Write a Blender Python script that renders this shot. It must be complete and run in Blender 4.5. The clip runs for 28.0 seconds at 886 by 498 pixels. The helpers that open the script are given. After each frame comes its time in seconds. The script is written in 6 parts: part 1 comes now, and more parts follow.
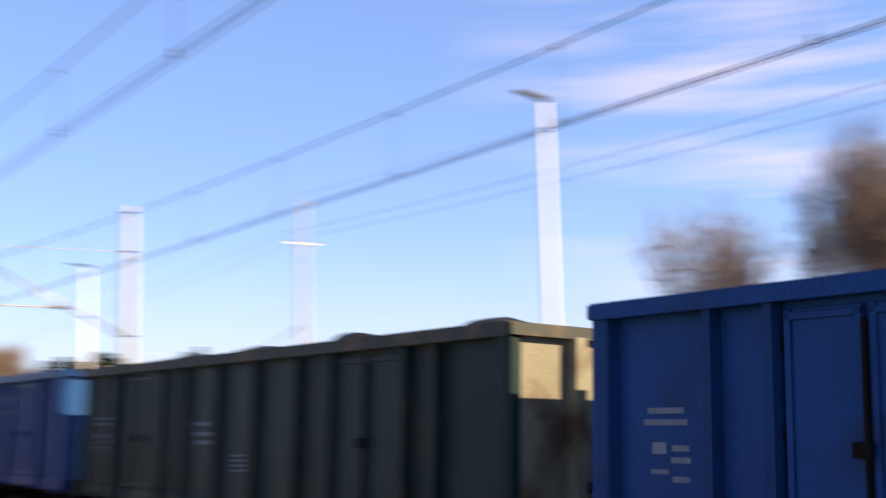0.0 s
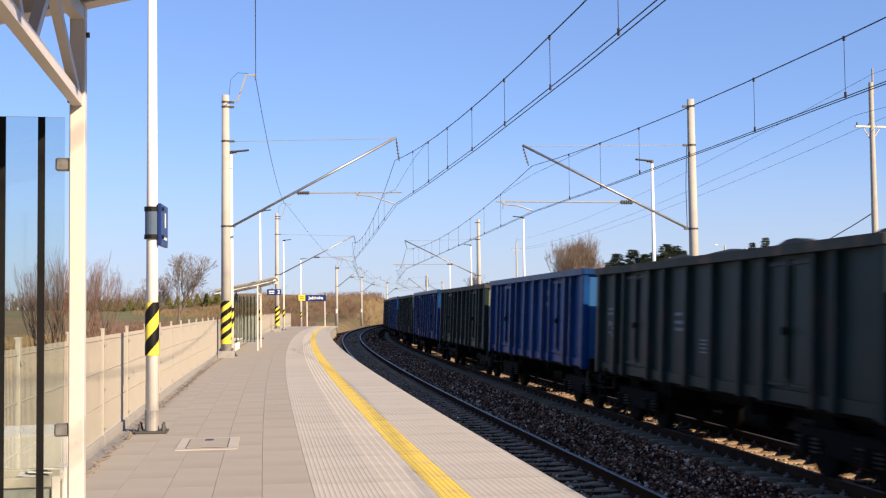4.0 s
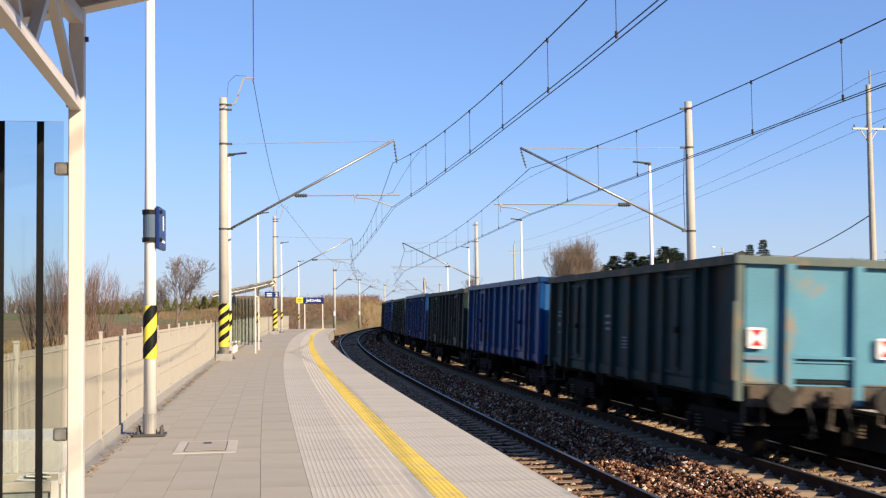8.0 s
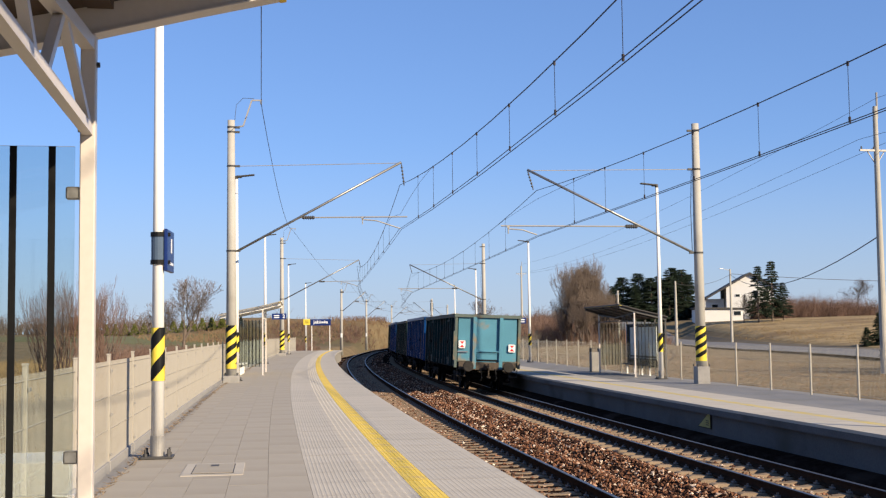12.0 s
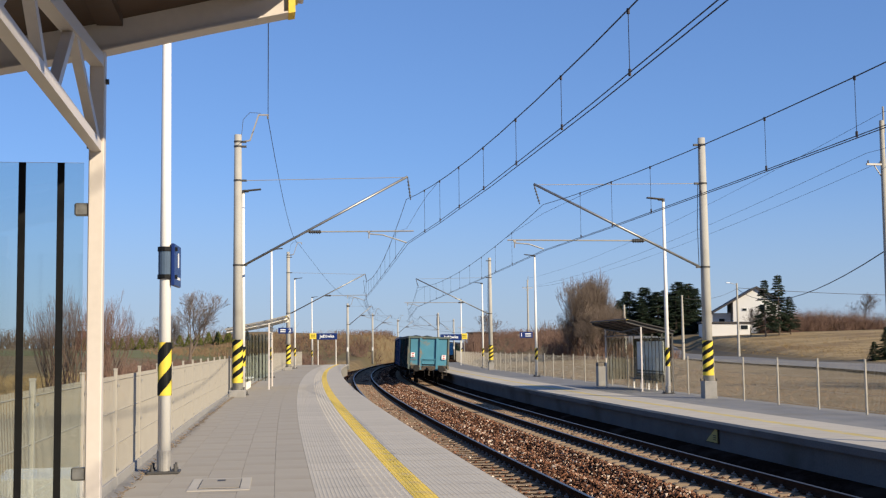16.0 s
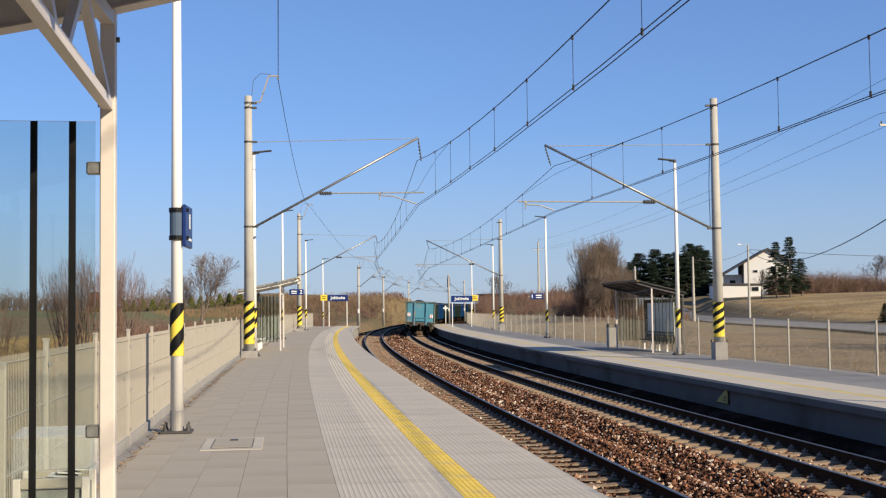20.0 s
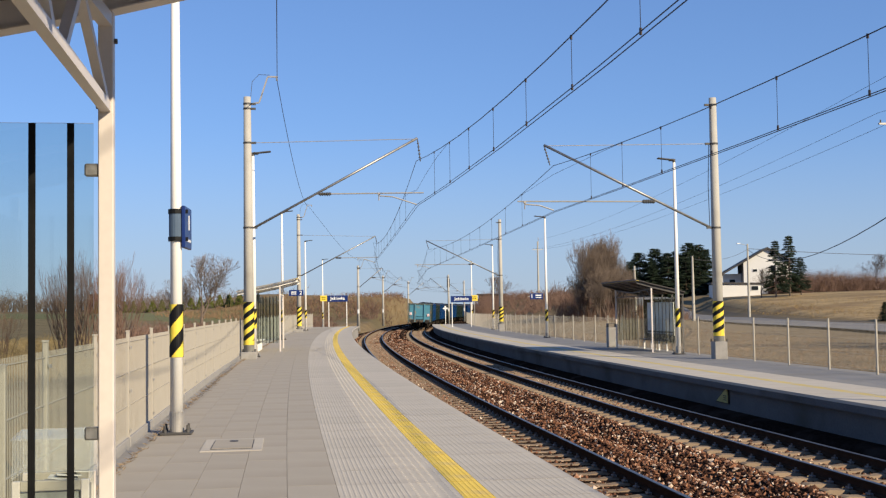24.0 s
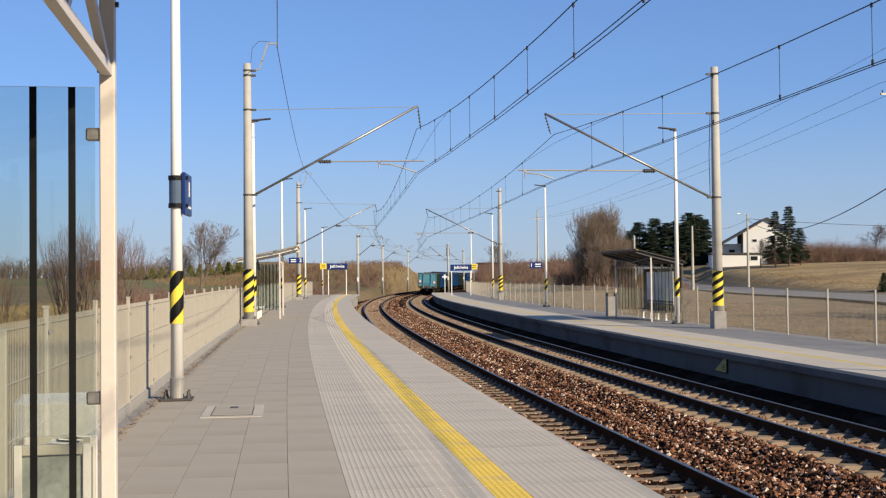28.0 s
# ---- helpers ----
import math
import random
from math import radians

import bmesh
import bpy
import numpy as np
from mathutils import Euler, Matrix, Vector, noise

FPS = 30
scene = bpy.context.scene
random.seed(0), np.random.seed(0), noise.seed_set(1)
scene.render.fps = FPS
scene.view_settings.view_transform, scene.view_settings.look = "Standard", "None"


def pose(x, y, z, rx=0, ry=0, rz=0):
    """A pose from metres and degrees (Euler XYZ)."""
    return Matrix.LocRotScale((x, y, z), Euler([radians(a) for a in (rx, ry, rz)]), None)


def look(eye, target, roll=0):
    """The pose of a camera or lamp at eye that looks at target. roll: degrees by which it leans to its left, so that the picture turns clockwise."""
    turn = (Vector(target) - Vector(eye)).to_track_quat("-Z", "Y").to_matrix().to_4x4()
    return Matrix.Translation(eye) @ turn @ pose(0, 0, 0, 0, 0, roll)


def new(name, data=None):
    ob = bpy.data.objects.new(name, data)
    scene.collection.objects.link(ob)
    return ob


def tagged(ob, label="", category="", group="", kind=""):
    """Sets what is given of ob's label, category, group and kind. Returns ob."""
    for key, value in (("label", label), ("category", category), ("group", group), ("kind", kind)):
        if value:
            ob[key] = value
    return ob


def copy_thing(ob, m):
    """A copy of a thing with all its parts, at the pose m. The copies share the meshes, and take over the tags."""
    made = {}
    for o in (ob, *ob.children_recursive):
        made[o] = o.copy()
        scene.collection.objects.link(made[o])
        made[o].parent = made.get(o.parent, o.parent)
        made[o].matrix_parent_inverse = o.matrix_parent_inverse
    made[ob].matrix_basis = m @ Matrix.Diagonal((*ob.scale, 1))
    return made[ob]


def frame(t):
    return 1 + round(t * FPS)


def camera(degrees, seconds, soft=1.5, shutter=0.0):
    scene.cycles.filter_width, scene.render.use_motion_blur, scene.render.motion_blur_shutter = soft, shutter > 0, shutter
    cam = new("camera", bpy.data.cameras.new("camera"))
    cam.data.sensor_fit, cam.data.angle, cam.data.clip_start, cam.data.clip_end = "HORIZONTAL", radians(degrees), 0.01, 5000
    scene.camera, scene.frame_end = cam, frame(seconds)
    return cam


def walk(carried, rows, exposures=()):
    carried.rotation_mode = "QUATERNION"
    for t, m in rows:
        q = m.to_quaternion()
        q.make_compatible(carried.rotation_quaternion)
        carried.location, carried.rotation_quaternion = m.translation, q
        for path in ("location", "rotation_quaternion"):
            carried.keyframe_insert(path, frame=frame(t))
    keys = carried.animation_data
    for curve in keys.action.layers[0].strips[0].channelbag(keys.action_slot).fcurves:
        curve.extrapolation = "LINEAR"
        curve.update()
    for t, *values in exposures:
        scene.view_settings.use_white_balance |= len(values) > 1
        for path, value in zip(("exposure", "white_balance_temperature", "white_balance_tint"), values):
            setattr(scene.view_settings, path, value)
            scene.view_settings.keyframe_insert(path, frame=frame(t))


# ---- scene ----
cam = camera(41.0, 28.0, soft=1.25, shutter=0.9)
walk(cam, [
    (0.0, pose(0.050, -0.020, 1.608, 97.70, 1.11, -27.76)),
    (0.1, pose(0.050, -0.020, 1.608, 97.78, 1.10, -24.10)),
    (0.2, pose(0.050, -0.020, 1.608, 97.85, 1.10, -20.60)),
    (0.3, pose(0.050, -0.020, 1.608, 97.81, 1.10, -17.51)),
    (0.4, pose(0.050, -0.020, 1.608, 97.87, 1.10, -14.90)),
    (0.5, pose(0.050, -0.020, 1.608, 97.80, 1.08, -12.83)),
    (0.6, pose(0.050, -0.020, 1.608, 97.80, 1.10, -10.74)),
    (0.8, pose(0.050, -0.020, 1.608, 97.15, 1.10, -7.82)),
    (1.0, pose(0.053, -0.030, 1.613, 96.45, 1.20, -5.91)),
    (1.5, pose(0.073, -0.010, 1.608, 94.04, 1.17, -3.41)),
    (2.0, pose(0.050, 0.010, 1.605, 93.15, 0.78, -2.40)),
    (2.5, pose(0.038, 0.005, 1.602, 92.66, 0.73, -1.64)),
    (3.0, pose(0.026, 0.027, 1.608, 92.56, 0.68, -1.07)),
    (3.5, pose(0.028, 0.011, 1.604, 92.73, 0.67, -1.03)),
    (5.5, pose(0.021, 0.010, 1.609, 93.07, 0.58, -0.83)),
    (6.0, pose(0.018, 0.005, 1.610, 93.11, 0.50, -0.77)),
    (6.5, pose(0.019, 0.001, 1.607, 93.11, 0.59, -0.77)),
    (7.0, pose(0.021, 0.007, 1.608, 93.03, 0.60, -0.91)),
    (7.5, pose(0.024, 0.006, 1.608, 92.93, 0.62, -0.98)),
    (8.0, pose(0.023, 0.008, 1.611, 93.01, 0.73, -1.12)),
    (8.5, pose(0.021, -0.000, 1.613, 93.15, 0.81, -1.21)),
    (9.0, pose(0.023, -0.002, 1.613, 93.25, 0.75, -1.25)),
    (9.5, pose(0.021, 0.003, 1.615, 93.38, 0.85, -1.24)),
    (10.0, pose(0.023, 0.001, 1.612, 93.45, 0.93, -1.22)),
    (10.5, pose(0.021, 0.007, 1.620, 93.54, 0.78, -1.20)),
    (11.0, pose(0.017, 0.012, 1.621, 93.75, 0.77, -1.16)),
    (11.5, pose(0.018, -0.005, 1.622, 93.98, 0.80, -1.01)),
    (12.0, pose(0.017, -0.013, 1.618, 94.06, 0.73, -0.78)),
    (12.5, pose(0.013, 0.003, 1.623, 94.08, 0.71, -0.64)),
    (14.5, pose(0.009, -0.014, 1.629, 94.50, 0.69, -0.45)),
    (15.0, pose(0.008, -0.009, 1.627, 94.65, 0.76, -0.56)),
    (15.5, pose(0.008, -0.012, 1.627, 94.72, 0.78, -0.56)),
    (16.0, pose(0.010, -0.012, 1.627, 94.74, 0.71, -0.48)),
    (16.5, pose(0.006, -0.012, 1.631, 94.78, 0.70, -0.42)),
    (17.0, pose(0.010, -0.007, 1.629, 94.75, 0.78, -0.43)),
    (17.5, pose(0.012, -0.010, 1.627, 94.36, 0.75, -0.46)),
    (18.0, pose(0.007, -0.002, 1.621, 93.77, 0.82, -0.38)),
    (18.5, pose(0.009, -0.004, 1.618, 93.45, 0.84, -0.33)),
    (19.0, pose(0.003, -0.003, 1.620, 93.20, 0.65, -0.21)),
    (19.5, pose(0.004, 0.001, 1.617, 93.00, 0.76, -0.06)),
    (20.0, pose(0.004, -0.004, 1.615, 92.90, 0.70, 0.03)),
    (20.5, pose(0.004, -0.005, 1.618, 92.83, 0.79, 0.10)),
    (21.0, pose(0.005, -0.004, 1.619, 92.87, 0.90, 0.13)),
    (21.5, pose(0.007, 0.000, 1.620, 92.97, 0.96, 0.14)),
    (23.5, pose(0.008, -0.005, 1.620, 92.99, 0.91, 0.11)),
    (24.0, pose(0.007, 0.000, 1.617, 92.91, 0.90, 0.02)),
    (24.5, pose(0.004, 0.014, 1.614, 92.51, 0.83, 0.03)),
    (25.0, pose(0.005, -0.003, 1.613, 92.16, 0.69, 0.01)),
    (25.5, pose(-0.003, 0.001, 1.609, 91.98, 0.59, -0.04)),
    (26.0, pose(-0.005, 0.005, 1.608, 91.73, 0.57, -0.05)),
    (26.5, pose(-0.001, 0.006, 1.607, 91.49, 0.58, -0.04)),
    (27.0, pose(-0.000, 0.002, 1.607, 91.33, 0.60, -0.04)),
    (27.5, pose(-0.006, 0.007, 1.610, 91.41, 0.49, -0.03)),
    (28.0, pose(-0.004, 0.011, 1.610, 91.39, 0.60, -0.01)),
], exposures=[(0.0, 1.34, 7650, 20), (0.9, 1.18, 7350, 18), (1.6, 1.04, 7400, 18), (2.4, 0.9, 7300, 18), (8.0, 0.81, 6850, 13), (9.0, 0.78, 6820, 13), (10.0, 0.64, 6720, 12), (12.0, 0.60, 6680, 12), (15.0, 0.60, 6500, 10), (16.0, 0.41, 6420, 10), (17.5, 0.41, 6420, 10), (20.0, 0.46, 6580, 10), (28.0, 0.44, 6600, 10)])

# ---- sky and sun ----
SUN_TO = Vector((0.72, -0.69, 0.0)).normalized()
SUN_EL = radians(27)
world = bpy.data.worlds.new("sky")
scene.world = world
world.use_nodes = True
wn, wl = world.node_tree.nodes, world.node_tree.links
sky = wn.new("ShaderNodeTexSky")
sky.sky_type = "NISHITA"
sky.sun_disc = False
sky.sun_elevation = SUN_EL
sky.sun_rotation = math.atan2(SUN_TO.x, SUN_TO.y)
sky.altitude = 50
sky.air_density = 1.0
sky.dust_density = 0.1
sky.ozone_density = 6.0
wn["Background"].inputs["Strength"].default_value = 0.10
tint = wn.new("ShaderNodeMix")
tint.data_type, tint.blend_type = "RGBA", "MULTIPLY"
tint.inputs["Factor"].default_value = 1.0
tint.inputs["B"].default_value = (0.99, 1.26, 1.77, 1)
soft = wn.new("ShaderNodeGamma")
soft.inputs["Gamma"].default_value = 0.66
wl.new(sky.outputs["Color"], soft.inputs["Color"])
wl.new(soft.outputs["Color"], tint.inputs["A"])
# thin streaks of cirrus low in the east
geo = wn.new("ShaderNodeTexCoord")
stretch = wn.new("ShaderNodeMapping")
stretch.inputs["Rotation"].default_value = (0.25, 0.1, 0.6)
stretch.inputs["Scale"].default_value = (2.0, 2.0, 16.0)
streak = wn.new("ShaderNodeTexNoise")
streak.inputs["Scale"].default_value = 2.2
streak.inputs["Detail"].default_value = 7.0
east = wn.new("ShaderNodeVectorMath")
east.operation = "DOT_PRODUCT"
east.inputs[1].default_value = (0.70, 0.66, 0.27)
near_east = wn.new("ShaderNodeMapRange")
near_east.inputs["From Min"].default_value = 0.95
near_east.inputs["From Max"].default_value = 1.0
near_east.inputs["To Max"].default_value = 0.55
wisp = wn.new("ShaderNodeMapRange")
wisp.inputs["From Min"].default_value = 0.42
wisp.inputs["From Max"].default_value = 0.70
veil = wn.new("ShaderNodeMath")
veil.operation = "MULTIPLY"
cirrus = wn.new("ShaderNodeMix")
cirrus.data_type = "RGBA"
cirrus.inputs["B"].default_value = (4.4, 4.2, 5.2, 1)
wl.new(geo.outputs["Generated"], stretch.inputs["Vector"])
wl.new(geo.outputs["Generated"], east.inputs[0])
wl.new(stretch.outputs["Vector"], streak.inputs["Vector"])
wl.new(streak.outputs["Fac"], wisp.inputs["Value"])
wl.new(east.outputs["Value"], near_east.inputs["Value"])
wl.new(near_east.outputs["Result"], veil.inputs[0])
wl.new(wisp.outputs["Result"], veil.inputs[1])
wl.new(veil.outputs[0], cirrus.inputs["Factor"])
split = wn.new("ShaderNodeSeparateXYZ")
low = wn.new("ShaderNodeMapRange")
low.interpolation_type = "SMOOTHSTEP"
low.inputs["From Min"].default_value = -0.02
low.inputs["From Max"].default_value = 0.165
low.inputs["To Min"].default_value = 0.62
low.inputs["To Max"].default_value = 0.0
haze = wn.new("ShaderNodeMix")
haze.data_type = "RGBA"
haze.inputs["B"].default_value = (3.1, 3.65, 4.5, 1)
wl.new(geo.outputs["Generated"], split.inputs["Vector"])
wl.new(split.outputs["Z"], low.inputs["Value"])
wl.new(low.outputs["Result"], haze.inputs["Factor"])
wl.new(tint.outputs["Result"], haze.inputs["A"])
wl.new(haze.outputs["Result"], cirrus.inputs["A"])
wl.new(cirrus.outputs["Result"], wn["Background"].inputs["Color"])
sun = new("sun", bpy.data.lights.new("sun", "SUN"))
sun.data.energy = 5.0
sun.data.angle = radians(0.53)
sun.data.color = (1.0, 0.86, 0.635)
sun.matrix_world = look((SUN_TO * math.cos(SUN_EL) + Vector((0, 0, math.sin(SUN_EL)))) * 100, (0, 0, 0))

# ---- alignment: the curve midway between the two tracks ----
X0, HEAD0 = 6.736, -0.1426
SPACING, GAUGE, CANT = 4.388, 1.507, 0.067
Z_NEAR, Z_FAR, Z_RIGHT = -0.834, -0.898, -0.23      # rail tops of both tracks, right platform; left platform is 0
STEP = 0.5
S_MIN, S_MAX = -80.0, 760.0


def bend(s):
    t = min(1.0, max(0.0, (s - 75.0) / 30.0))
    u = min(1.0, max(0.0, (s - 420.0) / 60.0))
    return (0.00076 + 0.00046 * t * t * (3 - 2 * t)) * (1 - u)


def make_line():
    pts, n = [], int((S_MAX - S_MIN) / STEP)
    x, y, h = X0, 0.0, HEAD0
    fwd = []
    for i in range(int(S_MAX / STEP) + 1):
        fwd.append((x, y, h))
        h2 = h + bend(i * STEP) * STEP
        m = (h + h2) / 2
        x, y, h = x + math.sin(m) * STEP, y + math.cos(m) * STEP, h2
    x, y, h = X0, 0.0, HEAD0
    back = []
    for i in range(int(-S_MIN / STEP)):
        h2 = h - bend(-i * STEP) * STEP
        m = (h + h2) / 2
        x, y, h = x - math.sin(m) * STEP, y - math.cos(m) * STEP, h2
        back.append((x, y, h))
    return back[::-1] + fwd


LINE = make_line()


def along(s):
    f = (s - S_MIN) / STEP
    i = max(0, min(len(LINE) - 2, int(f)))
    k = f - i
    a, b = LINE[i], LINE[i + 1]
    return a[0] + (b[0] - a[0]) * k, a[1] + (b[1] - a[1]) * k, a[2] + (b[2] - a[2]) * k


def at(s, o, z=0.0):
    x, y, h = along(s)
    return Vector((x + math.cos(h) * o, y - math.sin(h) * o, z))


def stand(s, o, z=0.0, turn=0.0):
    """A pose on the alignment: local y runs along the track, local x to its right."""
    p = at(s, o, z)
    return pose(p.x, p.y, p.z, 0, 0, turn - math.degrees(along(s)[2]))


LINE_NP = np.array(LINE)


def track_coords(x, y):
    d = (LINE_NP[:, 0] - x) ** 2 + (LINE_NP[:, 1] - y) ** 2
    i = int(d.argmin())
    lx, ly, h = LINE[i]
    return S_MIN + i * STEP, (x - lx) * math.cos(h) - (y - ly) * math.sin(h)


# ---- mesh helpers ----
def part(name, bm, material, parent=None, label="", smooth=False):
    me = bpy.data.meshes.new(name)
    bmesh.ops.recalc_face_normals(bm, faces=bm.faces)
    bm.to_mesh(me)
    bm.free()
    if smooth:
        me.shade_smooth()
    me.materials.append(material)
    ob = new(name, me)
    ob.parent = parent
    if label:
        ob["label"] = label
    return ob


def twin(ob, m, parent=None):
    """Another object on the same mesh, at the pose m."""
    o = ob.copy()
    scene.collection.objects.link(o)
    o.matrix_basis = m
    if parent is not None:
        o.parent = parent
    return o


def thing(name, m, label, category, group="", kind=""):
    ob = new(name)
    ob.empty_display_size = 0.2
    ob.matrix_basis = m
    return tagged(ob, label, category, group, kind)


def box(bm, c, size, bev=0.0, rz=0.0, m=None):
    t = Matrix.Translation(c) @ pose(0, 0, 0, 0, 0, rz) @ Matrix.Diagonal((*size, 1))
    if m is not None:
        t = m @ t
    r = bmesh.ops.create_cube(bm, size=1.0, matrix=t)
    if bev > 0:
        es = list({e for v in r["verts"] for e in v.link_edges})
        bmesh.ops.bevel(bm, geom=es, offset=bev, segments=1, affect="EDGES")
    return r


def tube(bm, a, b, r1, r2=None, n=12, caps=True):
    a, b = Vector(a), Vector(b)
    d = b - a
    q = d.to_track_quat("Z", "Y").to_matrix().to_4x4()
    return bmesh.ops.create_cone(bm, cap_ends=caps, segments=n, radius1=r1, radius2=r1 if r2 is None else r2,
                                 depth=d.length, matrix=Matrix.Translation((a + b) / 2) @ q)


def bar(bm, a, b, w, h):
    """A square bar from a to b, w wide and h high."""
    a, b = Vector(a), Vector(b)
    d = b - a
    q = d.to_track_quat("Y", "Z").to_matrix().to_4x4()
    return bmesh.ops.create_cube(bm, size=1.0, matrix=Matrix.Translation((a + b) / 2) @ q @ Matrix.Diagonal((w, d.length, h, 1)))


def sweep(profile, s0, s1, step=2.0, closed=True):
    """A bmesh of a cross-section of (offset, height) swept along the alignment."""
    bm = bmesh.new()
    n = max(1, int(round((s1 - s0) / step)))
    rings = [[bm.verts.new(at(s0 + (s1 - s0) * i / n, o, z)) for o, z in profile] for i in range(n + 1)]
    k = len(profile)
    for a, b in zip(rings, rings[1:]):
        for j in range(k if closed else k - 1):
            bm.faces.new((a[j], a[(j + 1) % k], b[(j + 1) % k], b[j]))
    if closed:
        bm.faces.new(rings[0])
        bm.faces.new(rings[-1][::-1])
    return bm


def wire(points, r, n=5):
    """A round wire through points."""
    bm = bmesh.new()
    rings = []
    for i, p in enumerate(points):
        d = (Vector(points[min(i + 1, len(points) - 1)]) - Vector(points[max(i - 1, 0)])).normalized()
        side = d.cross(Vector((0, 0, 1)))
        side = side.normalized() if side.length > 1e-4 else Vector((1, 0, 0))
        upv = side.cross(d)
        rings.append([bm.verts.new(Vector(p) + side * (r * math.cos(2 * math.pi * j / n)) + upv * (r * math.sin(2 * math.pi * j / n))) for j in range(n)])
    for a, b in zip(rings, rings[1:]):
        for j in range(n):
            bm.faces.new((a[j], a[(j + 1) % n], b[(j + 1) % n], b[j]))
    bm.faces.new(rings[0])
    bm.faces.new(rings[-1][::-1])
    return bm


# ---- materials ----
def mat(name, col, rough=0.6, metal=0.0, var=0.15, scale=2.0, fine=40.0, bump=0.0, dirt=None, dirt_amount=0.0, dirt_scale=0.7, coords="Object", per_piece=0.0, spec=0.2):
    """Colour with variation at two scales, fine relief, and a second colour in patches."""
    m = bpy.data.materials.new(name)
    m.use_nodes = True
    n, l = m.node_tree.nodes, m.node_tree.links
    bsdf = n["Principled BSDF"]
    bsdf.inputs["Metallic"].default_value = metal
    bsdf.inputs["Specular IOR Level"].default_value = spec
    tc = n.new("ShaderNodeTexCoord")
    co = tc.outputs[coords]

    def noise_tex(sc, detail=4.0):
        t = n.new("ShaderNodeTexNoise")
        t.inputs["Scale"].default_value = sc
        t.inputs["Detail"].default_value = detail
        l.new(co, t.inputs["Vector"])
        return t.outputs["Fac"]

    a, b = noise_tex(scale), noise_tex(fine, 3.0)
    mul = n.new("ShaderNodeMath")
    mul.operation = "MULTIPLY_ADD"
    mul.inputs[1].default_value = 0.5
    l.new(b, mul.inputs[0])
    h = n.new("ShaderNodeMath")
    h.operation = "MULTIPLY"
    h.inputs[1].default_value = 0.5
    l.new(a, h.inputs[0])
    l.new(h.outputs[0], mul.inputs[2])
    ramp = n.new("ShaderNodeValToRGB")
    lo = [max(0.0, c * (1 - var)) for c in col]
    hi = [min(1.0, c * (1 + var)) for c in col]
    ramp.color_ramp.elements[0].position, ramp.color_ramp.elements[0].color = 0.32, (*lo, 1)
    ramp.color_ramp.elements[1].position, ramp.color_ramp.elements[1].color = 0.68, (*hi, 1)
    l.new(mul.outputs[0], ramp.inputs["Fac"])
    out = ramp.outputs["Color"]
    if dirt is not None:
        d = noise_tex(dirt_scale, 6.0)
        r2 = n.new("ShaderNodeValToRGB")
        r2.color_ramp.elements[0].position = 0.62 - 0.3 * dirt_amount
        r2.color_ramp.elements[1].position = 0.75 - 0.2 * dirt_amount
        l.new(d, r2.inputs["Fac"])
        mix = n.new("ShaderNodeMix")
        mix.data_type = "RGBA"
        l.new(r2.outputs["Color"], mix.inputs["Factor"])
        l.new(out, mix.inputs["A"])
        mix.inputs["B"].default_value = (*dirt, 1)
        out = mix.outputs["Result"]
    if per_piece > 0:
        oi = n.new("ShaderNodeObjectInfo")
        mr = n.new("ShaderNodeMapRange")
        mr.inputs["To Min"].default_value = 1 - per_piece
        mr.inputs["To Max"].default_value = 1 + per_piece
        l.new(oi.outputs["Random"], mr.inputs["Value"])
        hsv = n.new("ShaderNodeHueSaturation")
        l.new(mr.outputs["Result"], hsv.inputs["Value"])
        l.new(out, hsv.inputs["Color"])
        out = hsv.outputs["Color"]
    l.new(out, bsdf.inputs["Base Color"])
    rr = n.new("ShaderNodeMapRange")
    rr.inputs["To Min"].default_value = max(0.02, rough - 0.1)
    rr.inputs["To Max"].default_value = min(1.0, rough + 0.1)
    l.new(b, rr.inputs["Value"])
    l.new(rr.outputs["Result"], bsdf.inputs["Roughness"])
    if bump > 0:
        bp = n.new("ShaderNodeBump")
        bp.inputs["Strength"].default_value = 0.6
        bp.inputs["Distance"].default_value = bump
        l.new(mul.outputs[0], bp.inputs["Height"])
        l.new(bp.outputs["Normal"], bsdf.inputs["Normal"])
    return m


M_SLAB = mat("paving_concrete", (0.352, 0.312, 0.252), 0.85, 0, 0.08, 1.5, 60, 0.001, (0.31, 0.27, 0.215), 0.3, 0.4, per_piece=0.02)
M_EDGE = mat("edge_concrete", (0.445, 0.402, 0.335), 0.85, 0, 0.09, 1.5, 60, 0.001, (0.36, 0.32, 0.27), 0.2, 0.5, per_piece=0.04)
M_CONC = mat("grey_concrete", (0.310, 0.292, 0.267), 0.9, 0, 0.15, 1.2, 30, 0.002, (0.22, 0.21, 0.19), 0.3, 0.6)
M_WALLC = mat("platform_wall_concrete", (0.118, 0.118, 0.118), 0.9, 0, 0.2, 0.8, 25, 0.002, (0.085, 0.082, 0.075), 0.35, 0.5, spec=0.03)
M_YELLOW = mat("yellow_paint", (0.74, 0.52, 0.085), 0.7, 0, 0.12, 3, 50, 0.001, (0.55, 0.40, 0.15), 0.25, 2.0, per_piece=0.04)
M_WHITE = mat("white_paint", (0.78, 0.75, 0.69), 0.4, 0, 0.04, 2, 30, 0, (0.68, 0.64, 0.57), 0.1, 2.0)
M_CREAM = mat("cream_powder_coat", (0.59, 0.53, 0.48), 0.4, 0, 0.05, 2, 30)
M_MAST = mat("mast_concrete", (0.40, 0.38, 0.335), 0.85, 0, 0.10, 1.5, 40, 0.002, (0.34, 0.315, 0.27), 0.3, 1.2)
